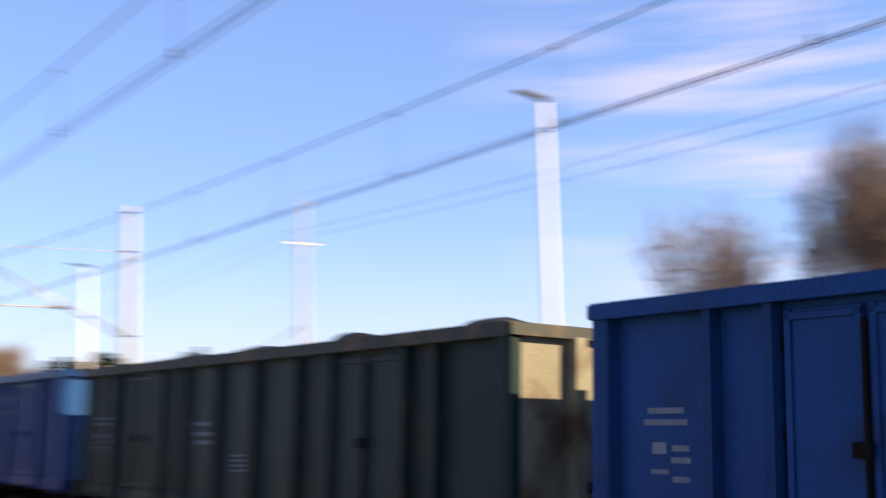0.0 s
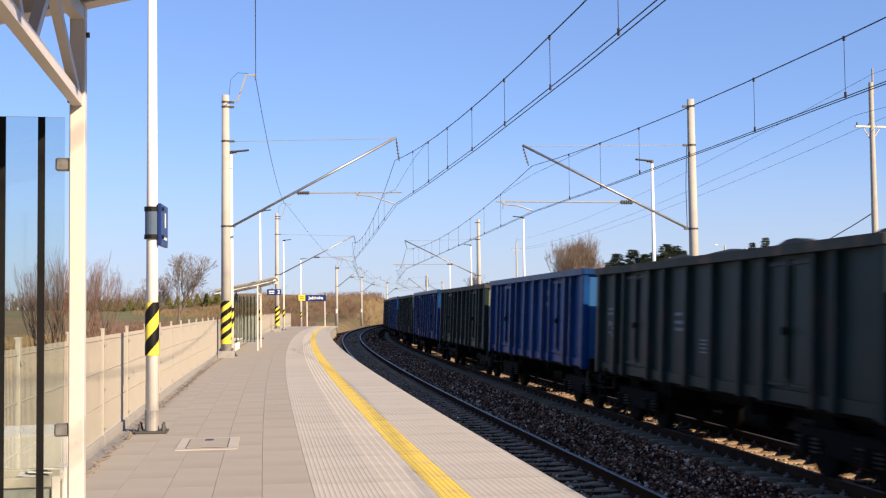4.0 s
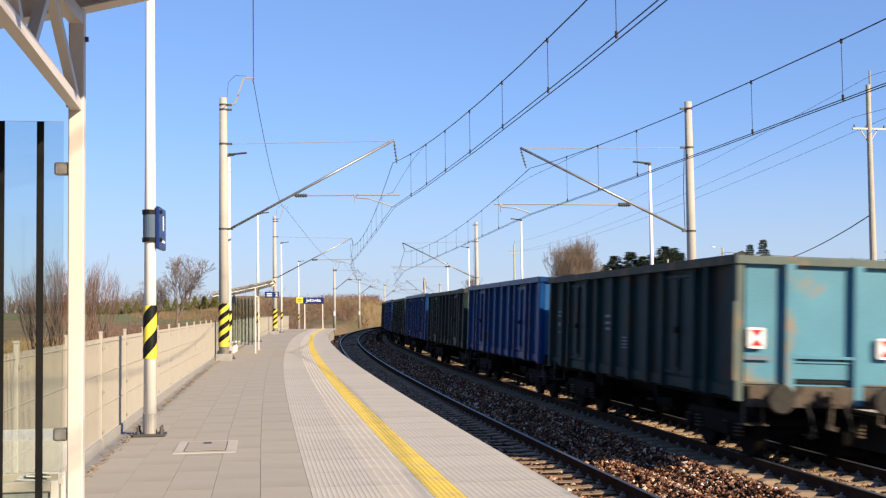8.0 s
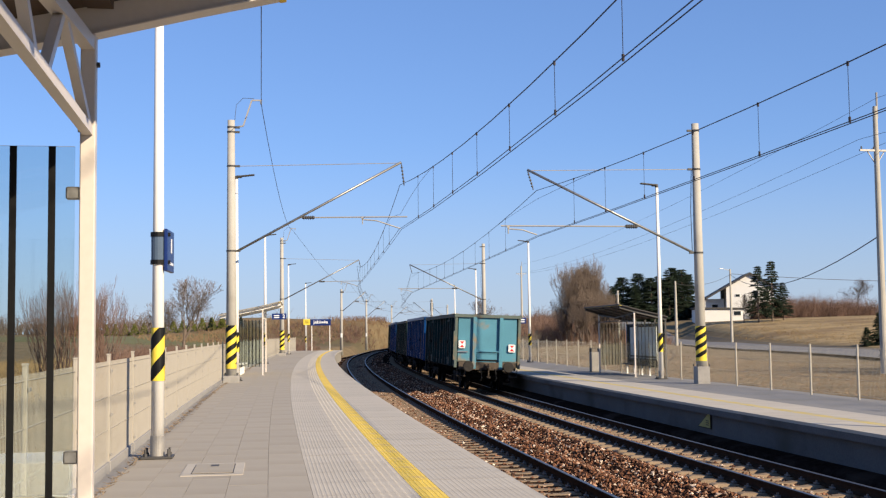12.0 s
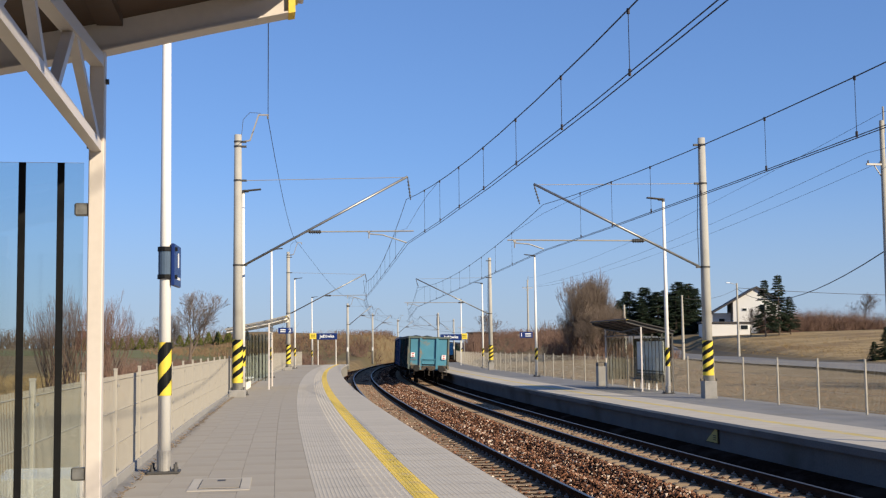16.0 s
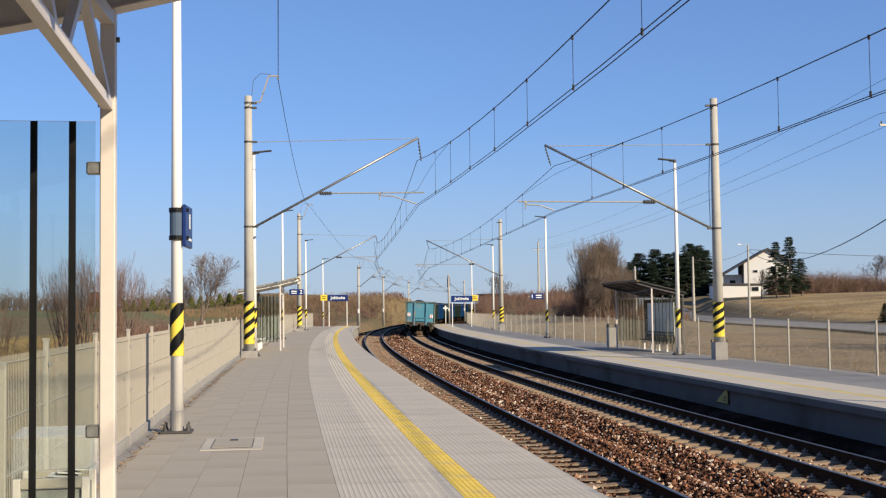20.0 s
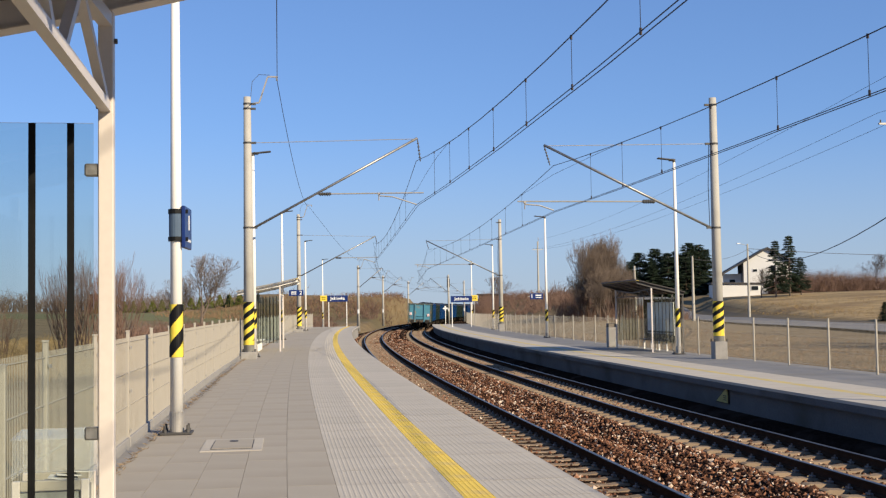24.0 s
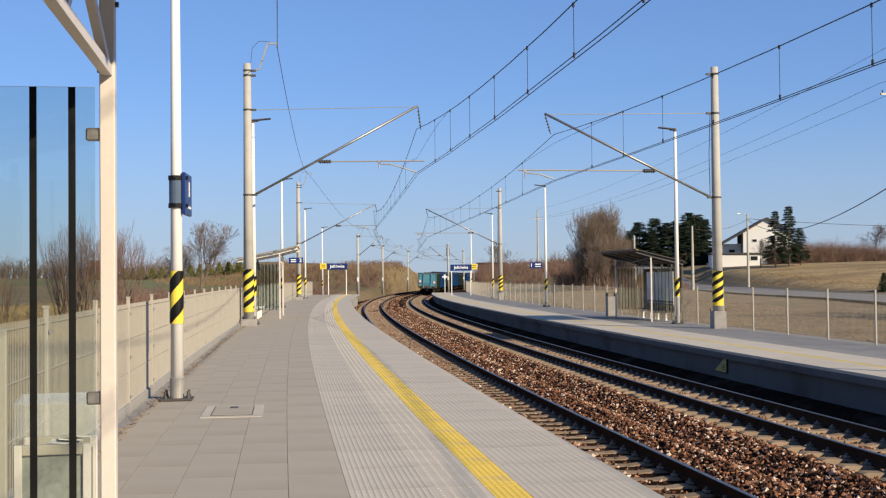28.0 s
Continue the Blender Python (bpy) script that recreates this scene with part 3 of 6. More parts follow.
def mast(s, o, z, h, side, tip, hook, contact, foot, stay, feeder=False, block=True, striped=True):
    """side: +1 when the arm reaches to the right. tip, hook, contact, foot, stay: (offset from mast along the arm, height over the mast's foot)."""
    m = thing("catenary_mast", stand(s, o, z), "round concrete catenary mast with a tubular arm", "mast", "catenary masts")
    bm = bmesh.new()
    tube(bm, (0, 0, 0), (0, 0, h), 0.185, 0.125, 24)
    part("post", bm, M_MAST, m, smooth=True)
    if block:
        bm = bmesh.new()
        box(bm, (0, 0, 0.09), (0.56, 0.56, 0.30) if side > 0 else (0.44, 0.44, 1.0), 0.015)
        part("foundation", bm, M_CONC, m, "pale concrete foundation block")
        for dx, dy in ((-.21, -.21), (.21, -.21), (-.21, .21), (.21, .21)):
            bm = bmesh.new()
            zt = 0.24 if side > 0 else 0.585
            tube(bm, (dx, dy, zt), (dx, dy, zt + 0.09), 0.022, n=6)
            part("anchor_bolt", bm, M_DARKSTEEL, m)
    by, bb = bmesh.new(), bmesh.new()
    if not striped:
        box(by, (0, -0.20, 2.4), (0.22, 0.02, 0.50), 0.01)
        part("number_plate", by, M_SIGNWHITE, m, "small white plate")
        bb.free()
        by = bb = None
    else:
        stripes(by, bb, 0.188, 0.178, 0.48 if side > 0 else 0.78, 1.98, 4)
        part("warning_band", by, M_STRIPEY, m, "yellow warning band")
        part("warning_stripe", bb, M_BLACK, m, "slanting black stripes")

    def collar(zz):
        b = bmesh.new()
        r = 0.185 - 0.06 * zz / h
        tube(b, (0, 0, zz - 0.03), (0, 0, zz + 0.03), r + 0.015, n=16)
        box(b, (side * (r + 0.08), 0, zz), (0.18, 0.08, 0.07))
        part("collar", b, M_DARKSTEEL, m)

    collar(foot[1]), collar(stay[1]), collar(h - 0.25)
    if feeder:
        collar(h - 0.42)
        bm = wire([(side * 0.12, 0, h - 0.05), (side * 0.18, 0, h + 0.55), (side * 0.42, 0, h + 0.80), (side * 0.80, 0, h + 0.78)], 0.009, 5)
        part("jumper_cable", bm, M_DARKSTEEL, m)
    T, F = Vector((side * tip[0], 0, tip[1])), Vector((side * foot[0], 0, foot[1]))
    bm = bmesh.new()
    tube(bm, F, T, 0.043, n=16)
    part("cantilever_arm", bm, M_ARM, m, "galvanised tubular arm", smooth=True)
    bm = bmesh.new()
    tube(bm, (side * 0.2, 0, stay[1]), T - Vector((side * 0.1, 0, 0.03)), 0.012, n=6)
    part("stay_wire", bm, M_GALV, m)
    bm = bmesh.new()
    H = Vector((side * hook[0], 0, hook[1]))
    tube(bm, T, H, 0.018, n=6)
    for k in range(5):
        p = T.lerp(H, 0.2 + 0.15 * k)
        tube(bm, p, p + (H - T) * 0.05, 0.04, n=8)
    part("insulator", bm, M_DARKSTEEL, m)
    c = Vector((side * contact[0], 0, contact[1]))
    reg = c.z + (0.42 if side > 0 else 0.31)
    a = (reg - F.z) / (T.z - F.z)
    start = F.lerp(T, a)
    # the steady arm hangs from the tube short of the wire, or past it where the arm pulls the other way
    past = 1.25 if side < 0 else 0.25
    bm = bmesh.new()
    tube(bm, start, (side * (contact[0] + past), 0, reg + 0.03), 0.024, n=8)
    part("registration_tube", bm, M_GALV, m)
    bm = bmesh.new()
    tube(bm, start + Vector((side * 0.12, 0, 0)), start + Vector((side * 0.55, 0, 0.005)), 0.05, n=10)
    for k in range(5):
        q = start + Vector((side * (0.16 + 0.08 * k), 0, 0))
        tube(bm, q, q + Vector((side * 0.025, 0, 0)), 0.075, n=10)
    part("tube_insulator", bm, M_DARKSTEEL, m)
    bm = bmesh.new()
    dx, way = side * (contact[0] + (1.0 if side < 0 else -1.35)), -side if side < 0 else side
    tube(bm, (dx, 0, reg), (dx, 0, reg - 0.24), 0.022, n=6)
    box(bm, (dx, 0, reg), (0.09, 0.07, 0.08))
    tube(bm, (dx, 0, reg - 0.07), (dx + way * 0.5, 0, reg - 0.11), 0.022, n=8)
    tube(bm, (dx + way * 0.5, 0, reg - 0.11), c + Vector((0, 0, 0.03)), 0.022, n=8)
    part("steady_arm", bm, M_GALV, m, "pale bent steady arm")
    if feeder:
        bm = bmesh.new()
        bar(bm, (side * 0.12, 0, h - 0.25), (side * 0.42, 0, h - 0.2), 0.05, 0.05)
        bar(bm, (side * 0.42, 0, h - 0.2), (side * 0.72, 0, h + 0.72), 0.05, 0.05)
        bar(bm, (side * 0.72, 0, h + 0.72), (side * 1.08, 0, h + 0.72), 0.05, 0.05)
        tube(bm, (side * 1.03, 0, h + 0.72), (side * 1.05, 0, h + 0.58), 0.03, n=6)
        part("feeder_bracket", bm, M_GALV, m)
    else:
        bm = bmesh.new()
        tube(bm, (-side * -0.2, 0.05, foot[1]), (side * 0.22, 0.05, (foot[1] + stay[1]) / 2), 0.012, n=5)
        tube(bm, (side * 0.22, 0.05, (foot[1] + stay[1]) / 2), (side * 0.16, 0.05, stay[1]), 0.012, n=5)
        part("bonding_cable", bm, M_DARKSTEEL, m)
    return m


# left row stands on the platform, right row on the opposite one
LEFT_MASTS = ((42.7, -8.2, 0.0, True), (93.5, -8.0, 0.0, True), (145.0, -5.1, -0.9, False), (188.0, -5.1, -0.9, False), (228.0, -5.1, -0.9, False))
RIGHT_MASTS = ((40.4, 7.93, Z_RIGHT, True), (95.9, 8.1, Z_RIGHT, True), (192.0, 5.1, -0.9, False), (235.0, 5.1, -0.9, False))
for s, o, z, bl in LEFT_MASTS:
    e = -z
    if not bl:
        mast(s, o, z, 7.1 + e, 1, (2.95, 6.75 + e), (3.05, 6.3 + e), (2.85, 5.2 + e), (0.2, 4.5 + e), (0.2, 6.75 + e), feeder=True, block=False, striped=False)
        continue
    mast(s, o, z, 9.2 + e, 1, (6.0, (7.74 if s < 60 else 7.43) + e), (6.1, 6.9 + e), (5.95, 5.33 + e), (0.22, (4.58 if s < 60 else 4.42) + e), (0.2, 7.57 + e), feeder=True, block=bl)
for s, o, z, bl in RIGHT_MASTS:
    e = -0.23 - z
    if not bl:
        mast(s, o, z, 7.4 + e, -1, (2.95, 6.9 + e), (3.05, 6.4 + e), (2.85, 5.1 + e), (0.2, 4.7 + e), (0.2, 6.95 + e), block=False, striped=False)
        continue
    mast(s, o, z, 9.05 + e, -1, (6.0, 7.4 + e), (5.8, 6.7 + e), (5.7, 5.13 + e), (0.18, 4.52 + e), (0.15, 7.44 + e), block=bl)


# ---- overhead line ----
def overhead(name, supports, top, mid, contact_top, contact_mid, dip):
    """supports: (place along the line, offset) of each registration; wires run straight between them and sag."""
    ol = thing(name, Matrix(), "overhead contact line with carrier wire and droppers", "overhead line", "overhead lines")

    def place(i, t, hi, lo, d=0.0):
        (s0, o0), (s1, o1) = supports[i], supports[i + 1]
        p = at(s0, o0 + d).lerp(at(s1, o1 + d), t)
        if i > 0:
            lo = hi - (hi - lo) * (0.85 if hi > contact_top else 0.15)
        p.z = lo + (hi - lo) * (2 * t - 1) ** 2
        return p

    spans = range(len(supports) - 1)
    carrier = [place(i, k / 14, top, mid) for i in spans for k in range(14)]
    part("carrier_wire", wire(carrier, 0.011), M_COPPER, ol)
    for d in (-0.048, 0.048):
        part("contact_wire", wire([place(i, k / 6, contact_top, contact_mid, d) for i in spans for k in range(6)], 0.0085), M_COPPER, ol)
    for i in range(min(4, len(supports) - 1)):
        length = supports[i + 1][0] - supports[i][0]
        n = max(4, int(length / (3.45 if i < 1 else 4.6)))
        for k in range(n):
            t = (k + 0.5) / n
            if min(t, 1 - t) * length < 3.0:
                continue
            bm = bmesh.new()
            a, b = place(i, t, top, mid), place(i, t, contact_top, contact_mid)
            tube(bm, a, b, 0.005, n=4)
            tube(bm, b, b + Vector((0, 0, 0.09)), 0.02, n=6)
            tube(bm, a + Vector((0, 0, -0.05)), a + Vector((0, 0, 0.02)), 0.022, n=6)
            part("dropper", bm, M_COPPER, ol)
    # stitch wire slung under each support
    for i in range(1, min(3, len(supports) - 1)):
        for j, sg in ((i - 1, -1), (i, 1)):
            length = supports[j + 1][0] - supports[j][0]
            pts = []
            for f in (1.0, 0.7, 0.4, 0.0):
                t = f * 9.0 / length
                p = place(j, 1 - t if sg < 0 else t, top, mid)
                p.z -= dip * (1 - f) ** 1.4
                pts.append(p)
            part("stitch_wire", wire(pts, 0.006, 4), M_COPPER, ol)
    return ol


SUP_L = [-9.0] + [m[0] for m in LEFT_MASTS] + [290.0, 340.0]
overhead("overhead_line", [(-9.0, -2.62), (42.7, -2.25), (93.5, -2.15), (145.0, -2.25), (188.0, -2.25), (228.0, -2.25), (270.0, -2.25), (312.0, -2.25)], 6.92, 5.82, 5.33, 4.98, 1.05)
overhead("overhead_line", [(-12.0, 1.52), (40.4, 2.25), (95.9, 2.2), (146.0, 2.1), (192.0, 2.15), (235.0, 2.15), (280.0, 2.15), (320.0, 2.15)], 6.46, 5.66, 4.88, 4.74, 0.3)


def feeder_line():
    pts = []

    def off_at(s):
        return -6.72 if s < 0 else -7.15 + 3.1 * smooth(93.5, 145.0, s)

    for a, b in zip(SUP_L, SUP_L[1:6]):
        for i in range(10):
            t = i / 10
            p = at(a, off_at(a)).lerp(at(b, off_at(b)), t)
            p.z = 9.78 - 1.96 * smooth(93.5, 145.0, a + (b - a) * t) - 1.1 * 4 * t * (1 - t)
            pts.append(p)
    tagged(part("feeder_wire", wire(pts, 0.012), M_COPPER), "bare feeder wire strung along the mast tops", "wire")


feeder_line()


# ---- platform lamps ----
def lamp_post(s, o, z, h, side, sign="", skip_head=False):
    m = thing("platform_lamp", stand(s, o, z), "slim white platform lamp post with warning stripes", "lamp post", "platform lamps")
    bm = bmesh.new()
    tube(bm, (0, 0, 0.28), (0, 0, h - 0.1), 0.087, 0.052, 24)
    part("post", bm, M_WHITE, m, smooth=True)
    bm = bmesh.new()
    tube(bm, (0, 0, 0.0), (0, 0, 0.30), 0.096, n=20)
    part("base_sleeve", bm, M_GALV, m, "bare galvanised sleeve")
    bm = bmesh.new()
    box(bm, (0, 0, 0.02), (0.42, 0.36, 0.03), 0.005)
    part("base_plate", bm, M_DARKSTEEL, m)
    for dx in (-.15, .15):
        for dy in (-.11, .11):
            bm = bmesh.new()
            tube(bm, (dx, dy, 0.03), (dx, dy, 0.13), 0.018, n=6)
            tube(bm, (dx, dy, 0.03), (dx, dy, 0.07), 0.032, n=6)
            part("anchor_bolt", bm, M_DARKSTEEL, m)
    by, bb = bmesh.new(), bmesh.new()
    stripes(by, bb, 0.088, 0.085, 1.03, 1.74, 1.75, 0.8)
    part("warning_band", by, M_STRIPEY, m, "yellow warning band")
    part("warning_stripe", bb, M_BLACK, m, "slanting black stripes")
    if not skip_head:
        bm = bmesh.new()
        tube(bm, (0, 0, h - 0.12), (0, 0, h), 0.06, n=12)
        box(bm, (side * 0.34, 0, h - 0.03), (0.62, 0.20, 0.05), 0.015, m=Matrix.Translation((0, 0, h - 0.03)) @ pose(0, 0, 0, 0, -side * 6, 0) @ Matrix.Translation((0, 0, -h + 0.03)))
        box(bm, (side * 0.10, 0, h - 0.03), (0.20, 0.14, 0.09), 0.02)
        part("lamp_head", bm, M_DARKSTEEL, m, "flat dark lamp head")
    if sign == "edge":
        # blue platform sign turned edge-on, held by two clamps
        for zz in (2.62, 2.995):
            bm = bmesh.new()
            tube(bm, (0, 0, zz - 0.03), (0, 0, zz + 0.03), 0.105, n=16)
            box(bm, (0.11, 0, zz), (0.10, 0.05, 0.05))
            part("clamp", bm, M_BLACK, m)
        # sleeve colour also holds the shadow that the plate casts on the post
        bm = bmesh.new()
        tube(bm, (0, 0, 2.645), (0, 0, 2.97), 0.094, n=16)
        part("bracket_sleeve", bm, M_GREYBLUE, m, "grey-blue sleeve behind the sign, coloured with its shadow")
        turned = pose(0, 0, 0, 0, 0, -3)
        bm = bmesh.new()
        box(bm, (0.105, 0.26, 2.785), (0.05, 0.66, 0.57), 0.01, m=turned)
        sg = part("sign_plate", bm, M_SIGNBLUE, m, "blue platform sign panel")
        bm = bmesh.new()
        box(bm, (0.133, 0.32, 2.86), (0.006, 0.07, 0.20), m=turned)
        box(bm, (0.133, 0.32, 2.61), (0.006, 0.30, 0.035), m=turned)
        part("sign_marking", bm, M_SIGNWHITE, sg)
    return m


lamp_post(17.2, -8.065, 0, 7.3, 1, sign="edge")
for s, o in ((44.0, -8.08), (69.5, -7.97), (101.4, -7.9), (132.0, -8.3)):
    lamp_post(s, o, 0 if s < END_L else -0.25, 7.4 if s < 100 else 7.6, 1)
for s, o in ((17.8, 7.95), (44.7, 7.84), (72.6, 7.96), (104.0, 8.3), (139.0, 8.5)):
    lamp_post(s, o, Z_RIGHT, 7.75 if s < 20 else 7.45, -1)
# ---- mesh fences along the backs of the platforms ----
def fence_panel_bm(length, height, rod, gap):
    bm = bmesh.new()
    n = int(length / gap)
    for i in range(n + 1):
        x = i * length / n
        bar(bm, (0, x, 0.06), (0, x, height - 0.03), rod, rod)
    for zz in (0.10, 0.50, 0.90, height - 0.08):
        for d in (-0.006, 0.006):
            bar(bm, (d, 0, zz), (d, length, zz), rod * 1.2, rod * 1.2)
    return bm


def build_fence(s0, n, o, z, height, step, label, board):
    f = thing("mesh_fence", Matrix(), label, "fence", "platform fences")
    bm = bmesh.new()
    box(bm, (0, 0, height / 2 + 0.02), (0.04, 0.06, height + 0.04), 0.004)
    box(bm, (0, 0, height + 0.05), (0.046, 0.066, 0.018))
    first = part("fence_post", bm, M_FENCE, f)
    first.matrix_basis = stand(s0, o, z)
    clips = []
    for zz in (0.2, height * 0.5, height - 0.15):
        bm = bmesh.new()
        box(bm, (0.035 if o < 0 else -0.035, 0, zz), (0.02, 0.07, 0.03), 0.004)
        clips.append(part("panel_clip", bm, M_GALV, first))
    panel = part("mesh_panel", fence_panel_bm(step - 0.06, height, 0.005 if board else 0.0032, 0.05 if board else 0.066), M_FENCE, f)
    kerb = None
    if board:
        bm = bmesh.new()
        box(bm, (0, step / 2, 0.02), (0.06, step - 0.02, 0.20), 0.006)
        kerb = part("base_board", bm, M_CONC, f, "concrete gravel board")
    for i in range(n):
        s = s0 + i * step
        a, b = at(s, o, z), at(s + step, o, z)
        m = pose(a.x, a.y, a.z, 0, 0, -math.degrees(math.atan2(b.x - a.x, b.y - a.y)))
        mp = m @ Matrix.Translation((0, 0.03, 0))
        if i == 0:
            panel.matrix_basis = mp
            if kerb:
                kerb.matrix_basis = m
        else:
            twin(panel, mp)
            p = twin(first, m)
            for clip in clips:
                c = twin(clip, Matrix())
                c.parent = p
            if kerb:
                twin(kerb, m)
    twin(first, stand(s0 + n * step, o, z))
    return f


build_fence(-9.2, 52, -8.52, 0.0, 1.36, 2.5, "cream welded mesh fence along the platform's back", True)
build_fence(4.5, 56, 8.3, Z_RIGHT, 1.36, 2.8, "cream mesh fence behind the opposite platform", False)


# ---- shelters ----
def shelter(m, label, long_, face, bench, front=0.74, back=1.75, over=0.25, sheet=None, steel=None, lining=None):
    """Local y runs along the platform, local x towards the track when face is +1."""
    sheet, steel, lining = sheet or M_GALV, steel or M_CREAM, lining or M_ROOFLINING
    sh = thing("platform_shelter", m, label, "shelter", "platform shelters")
    arc = [(-back, 2.505), (-back * 0.69, 2.635), (-back * 0.34, 2.755), (0.0, 2.875), (front * 0.55, 2.98), (front, 3.06)]
    ridge = arc[3][1]
    tipz = arc[-1][1]

    def ax(x):
        return face * x

    # roof sheet, ribs underneath, gable beams, edge trims
    def roof_strip(y0, y1, dz0, dz1, name, material, lab="", parent=None, xs=arc):
        bm = bmesh.new()
        lo = [[bm.verts.new((ax(x), y, z + dz0)) for x, z in xs] for y in (y0, y1)]
        hi = [[bm.verts.new((ax(x), y, z + dz1)) for x, z in xs] for y in (y0, y1)]
        k = len(xs)
        for i in range(k - 1):
            bm.faces.new((lo[0][i], lo[0][i + 1], lo[1][i + 1], lo[1][i]))
            bm.faces.new((hi[0][i], hi[1][i], hi[1][i + 1], hi[0][i + 1]))
            for r in (0, 1):
                bm.faces.new((lo[r][i], hi[r][i], hi[r][i + 1], lo[r][i + 1]))
        for i in (0, k - 1):
            bm.faces.new((lo[0][i], lo[1][i], hi[1][i], hi[0][i]))
        return part(name, bm, material, parent or sh, lab)

    roof = roof_strip(-over, long_ + over, 0.06, 0.10, "roof", sheet, "thin arched roof sheet")
    short = [(x * 0.97, z - 0.01) for x, z in arc]
    roof_strip(-over + 0.03, long_ + over - 0.03, 0.040, 0.058, "roof_lining", lining, "lining under the roof sheet", roof, [(x * 0.985, z) for x, z in arc])
    for y in (0.0, long_):
        roof_strip(y - 0.03, y + 0.03, -0.06, 0.058, "gable_beam", steel, "", roof, short)
        roof_strip(y - 0.05, y + 0.05, -0.068, -0.061, "beam_flange", steel, "", roof, short)
        if not bench:
            roof_strip(y - 0.053, y + 0.053, -0.072, 0.038, "end_stripe", M_YELLOW, "yellow beam end", roof, [(front * 0.95, arc[-1][1] - 0.013), (front * 0.985, arc[-1][1] - 0.008)])
    for k in range(3):
        yy = long_ * (0.25 + 0.25 * k)
        roof_strip(yy - 0.02, yy + 0.02, -0.01, 0.038, "roof_rib", steel, "", roof, short)
    for x, z in ((-1.2, 2.58), (-0.6, 2.71), (0.05, ridge + 0.01), (front * 0.75, tipz - 0.05)):
        bm = bmesh.new()
        bar(bm, (ax(x), 0.06, z + 0.045), (ax(x), long_ - 0.06, z + 0.045), 0.10, 0.06)
        part("purlin", bm, lining, roof)
    bm = bmesh.new()
    box(bm, (ax(front + 0.015), long_ / 2, tipz + 0.075), (0.03, long_ + 2 * over + 0.02, 0.06), 0.004)
    part("fascia", bm, steel, roof)
    bm = bmesh.new()
    box(bm, (ax(front - 0.04), long_ / 2, tipz + 0.045), (0.09, long_ + 2 * over + 0.02, 0.012))
    part("edge_stripe", bm, M_STRIPEY, roof, "yellow edge stripe")
    # front posts and the struts that lean out along the front
    for y in (0.0, long_):
        d = 1 if y == 0.0 else -1
        bm = bmesh.new()
        box(bm, (0, y, 1.405), (0.058, 0.058, 2.81), 0.004)
        post = part("front_post", bm, M_CREAM, sh)
        bm = bmesh.new()
        box(bm, (0, y, 0.01), (0.16, 0.16, 0.02), 0.003)
        part("foot_plate", bm, M_GALV, post)
        bm = bmesh.new()
        bar(bm, (0, y, 2.425), (0, y + d * long_ / 2, 2.455), 0.039, 0.039)
        part("strut", bm, steel, post)
        for y0, y1 in ((0.04, 0.66), (1.0, 0.70), (1.2, 1.45), (1.85, 1.55)):
            bm = bmesh.new()
            bar(bm, (0, y + d * y0, 2.43 + 0.015 * y0), (0, y + d * y1, 2.76 - 0.07 * y1), 0.034, 0.034)
            part("web_bar", bm, steel, post)
        bm = bmesh.new()
        tube(bm, (face * 0.025, y, 2.69), (face * 0.042, y, 2.69), 0.011, n=6)
        tube(bm, (-face * 0.025, y, 2.43), (-face * 0.04, y, 2.43), 0.009, n=6)
        part("bolt", bm, M_DARKSTEEL, post)
        # end glass with two black bands, held by clamps
        bm = bmesh.new()
        box(bm, (ax(-0.60), y, 1.3725), (1.10, 0.010, 1.985))
        pane = part("end_pane", bm, M_GLASS, sh, "clear end pane with black bands")
        pane.visible_shadow = False
        for k in range(8):
            x = -0.135 - 0.145 * k
            bm = bmesh.new()
            box(bm, (ax(x), y - 0.008, 1.3725), (0.027, 0.004, 1.983))
            part("black_band", bm, M_BLACK, pane)
        for zz in (1.16, 2.18):
            bm = bmesh.new()
            box(bm, (ax(-0.055), y - 0.004, zz), (0.055, 0.03, 0.05), 0.006)
            part("pane_clamp", bm, M_ARM, pane)
    bm = bmesh.new()
    for y0, y1 in ((0.03, long_ / 2), (long_ - 0.03, long_ / 2)):
        bar(bm, (0, y0, 2.77), (0, y1, 2.61), 0.05, 0.05)
    part("front_rail", bm, steel, sh)
    # back wall of panes with bands
    n = 4
    w = long_ / n
    for k in range(n):
        bm = bmesh.new()
        box(bm, (ax(-1.22), w * (k + 0.5), 1.35), (0.010, w - 0.04, 1.94))
        pane = part("back_pane", bm, M_GLASS, sh)
        pane.visible_shadow = False
        for j in range(8):
            bm = bmesh.new()
            box(bm, (ax(-1.212), w * k + 0.08 + j * 0.138, 1.35), (0.004, 0.022, 1.938))
            part("black_band", bm, M_BLACK, pane)
    for k in range(n + 1):
        bm = bmesh.new()
        box(bm, (ax(-1.27), w * k, 1.25), (0.06, 0.05, 2.5), 0.004)
        part("back_post", bm, steel, sh)
    if bench == "dark":
        # added opaque panel, white in place of light coming through frosted glass
        bm = bmesh.new()
        box(bm, (ax(-1.17), long_ * 0.5, 1.42), (0.03, 3.8, 1.5), 0.005)
        part("notice_board", bm, M_SIGNWHITE, sh, "opaque white panel standing in for bright frosted glass of the back wall")
    if bench:
        bm = bmesh.new()
        for x in (-1.05, -0.93, -0.81):
            box(bm, (ax(x), long_ / 2, 0.46), (0.10, long_ * 0.7, 0.035), 0.006)
        b = part("bench", bm, M_DARKSTEEL if bench == "dark" else M_WHITE, sh, "slatted bench")
        bm = bmesh.new()
        for zz in (0.70, 0.82):
            box(bm, (ax(-1.14), long_ / 2, zz), (0.03, long_ * 0.7, 0.08), 0.006)
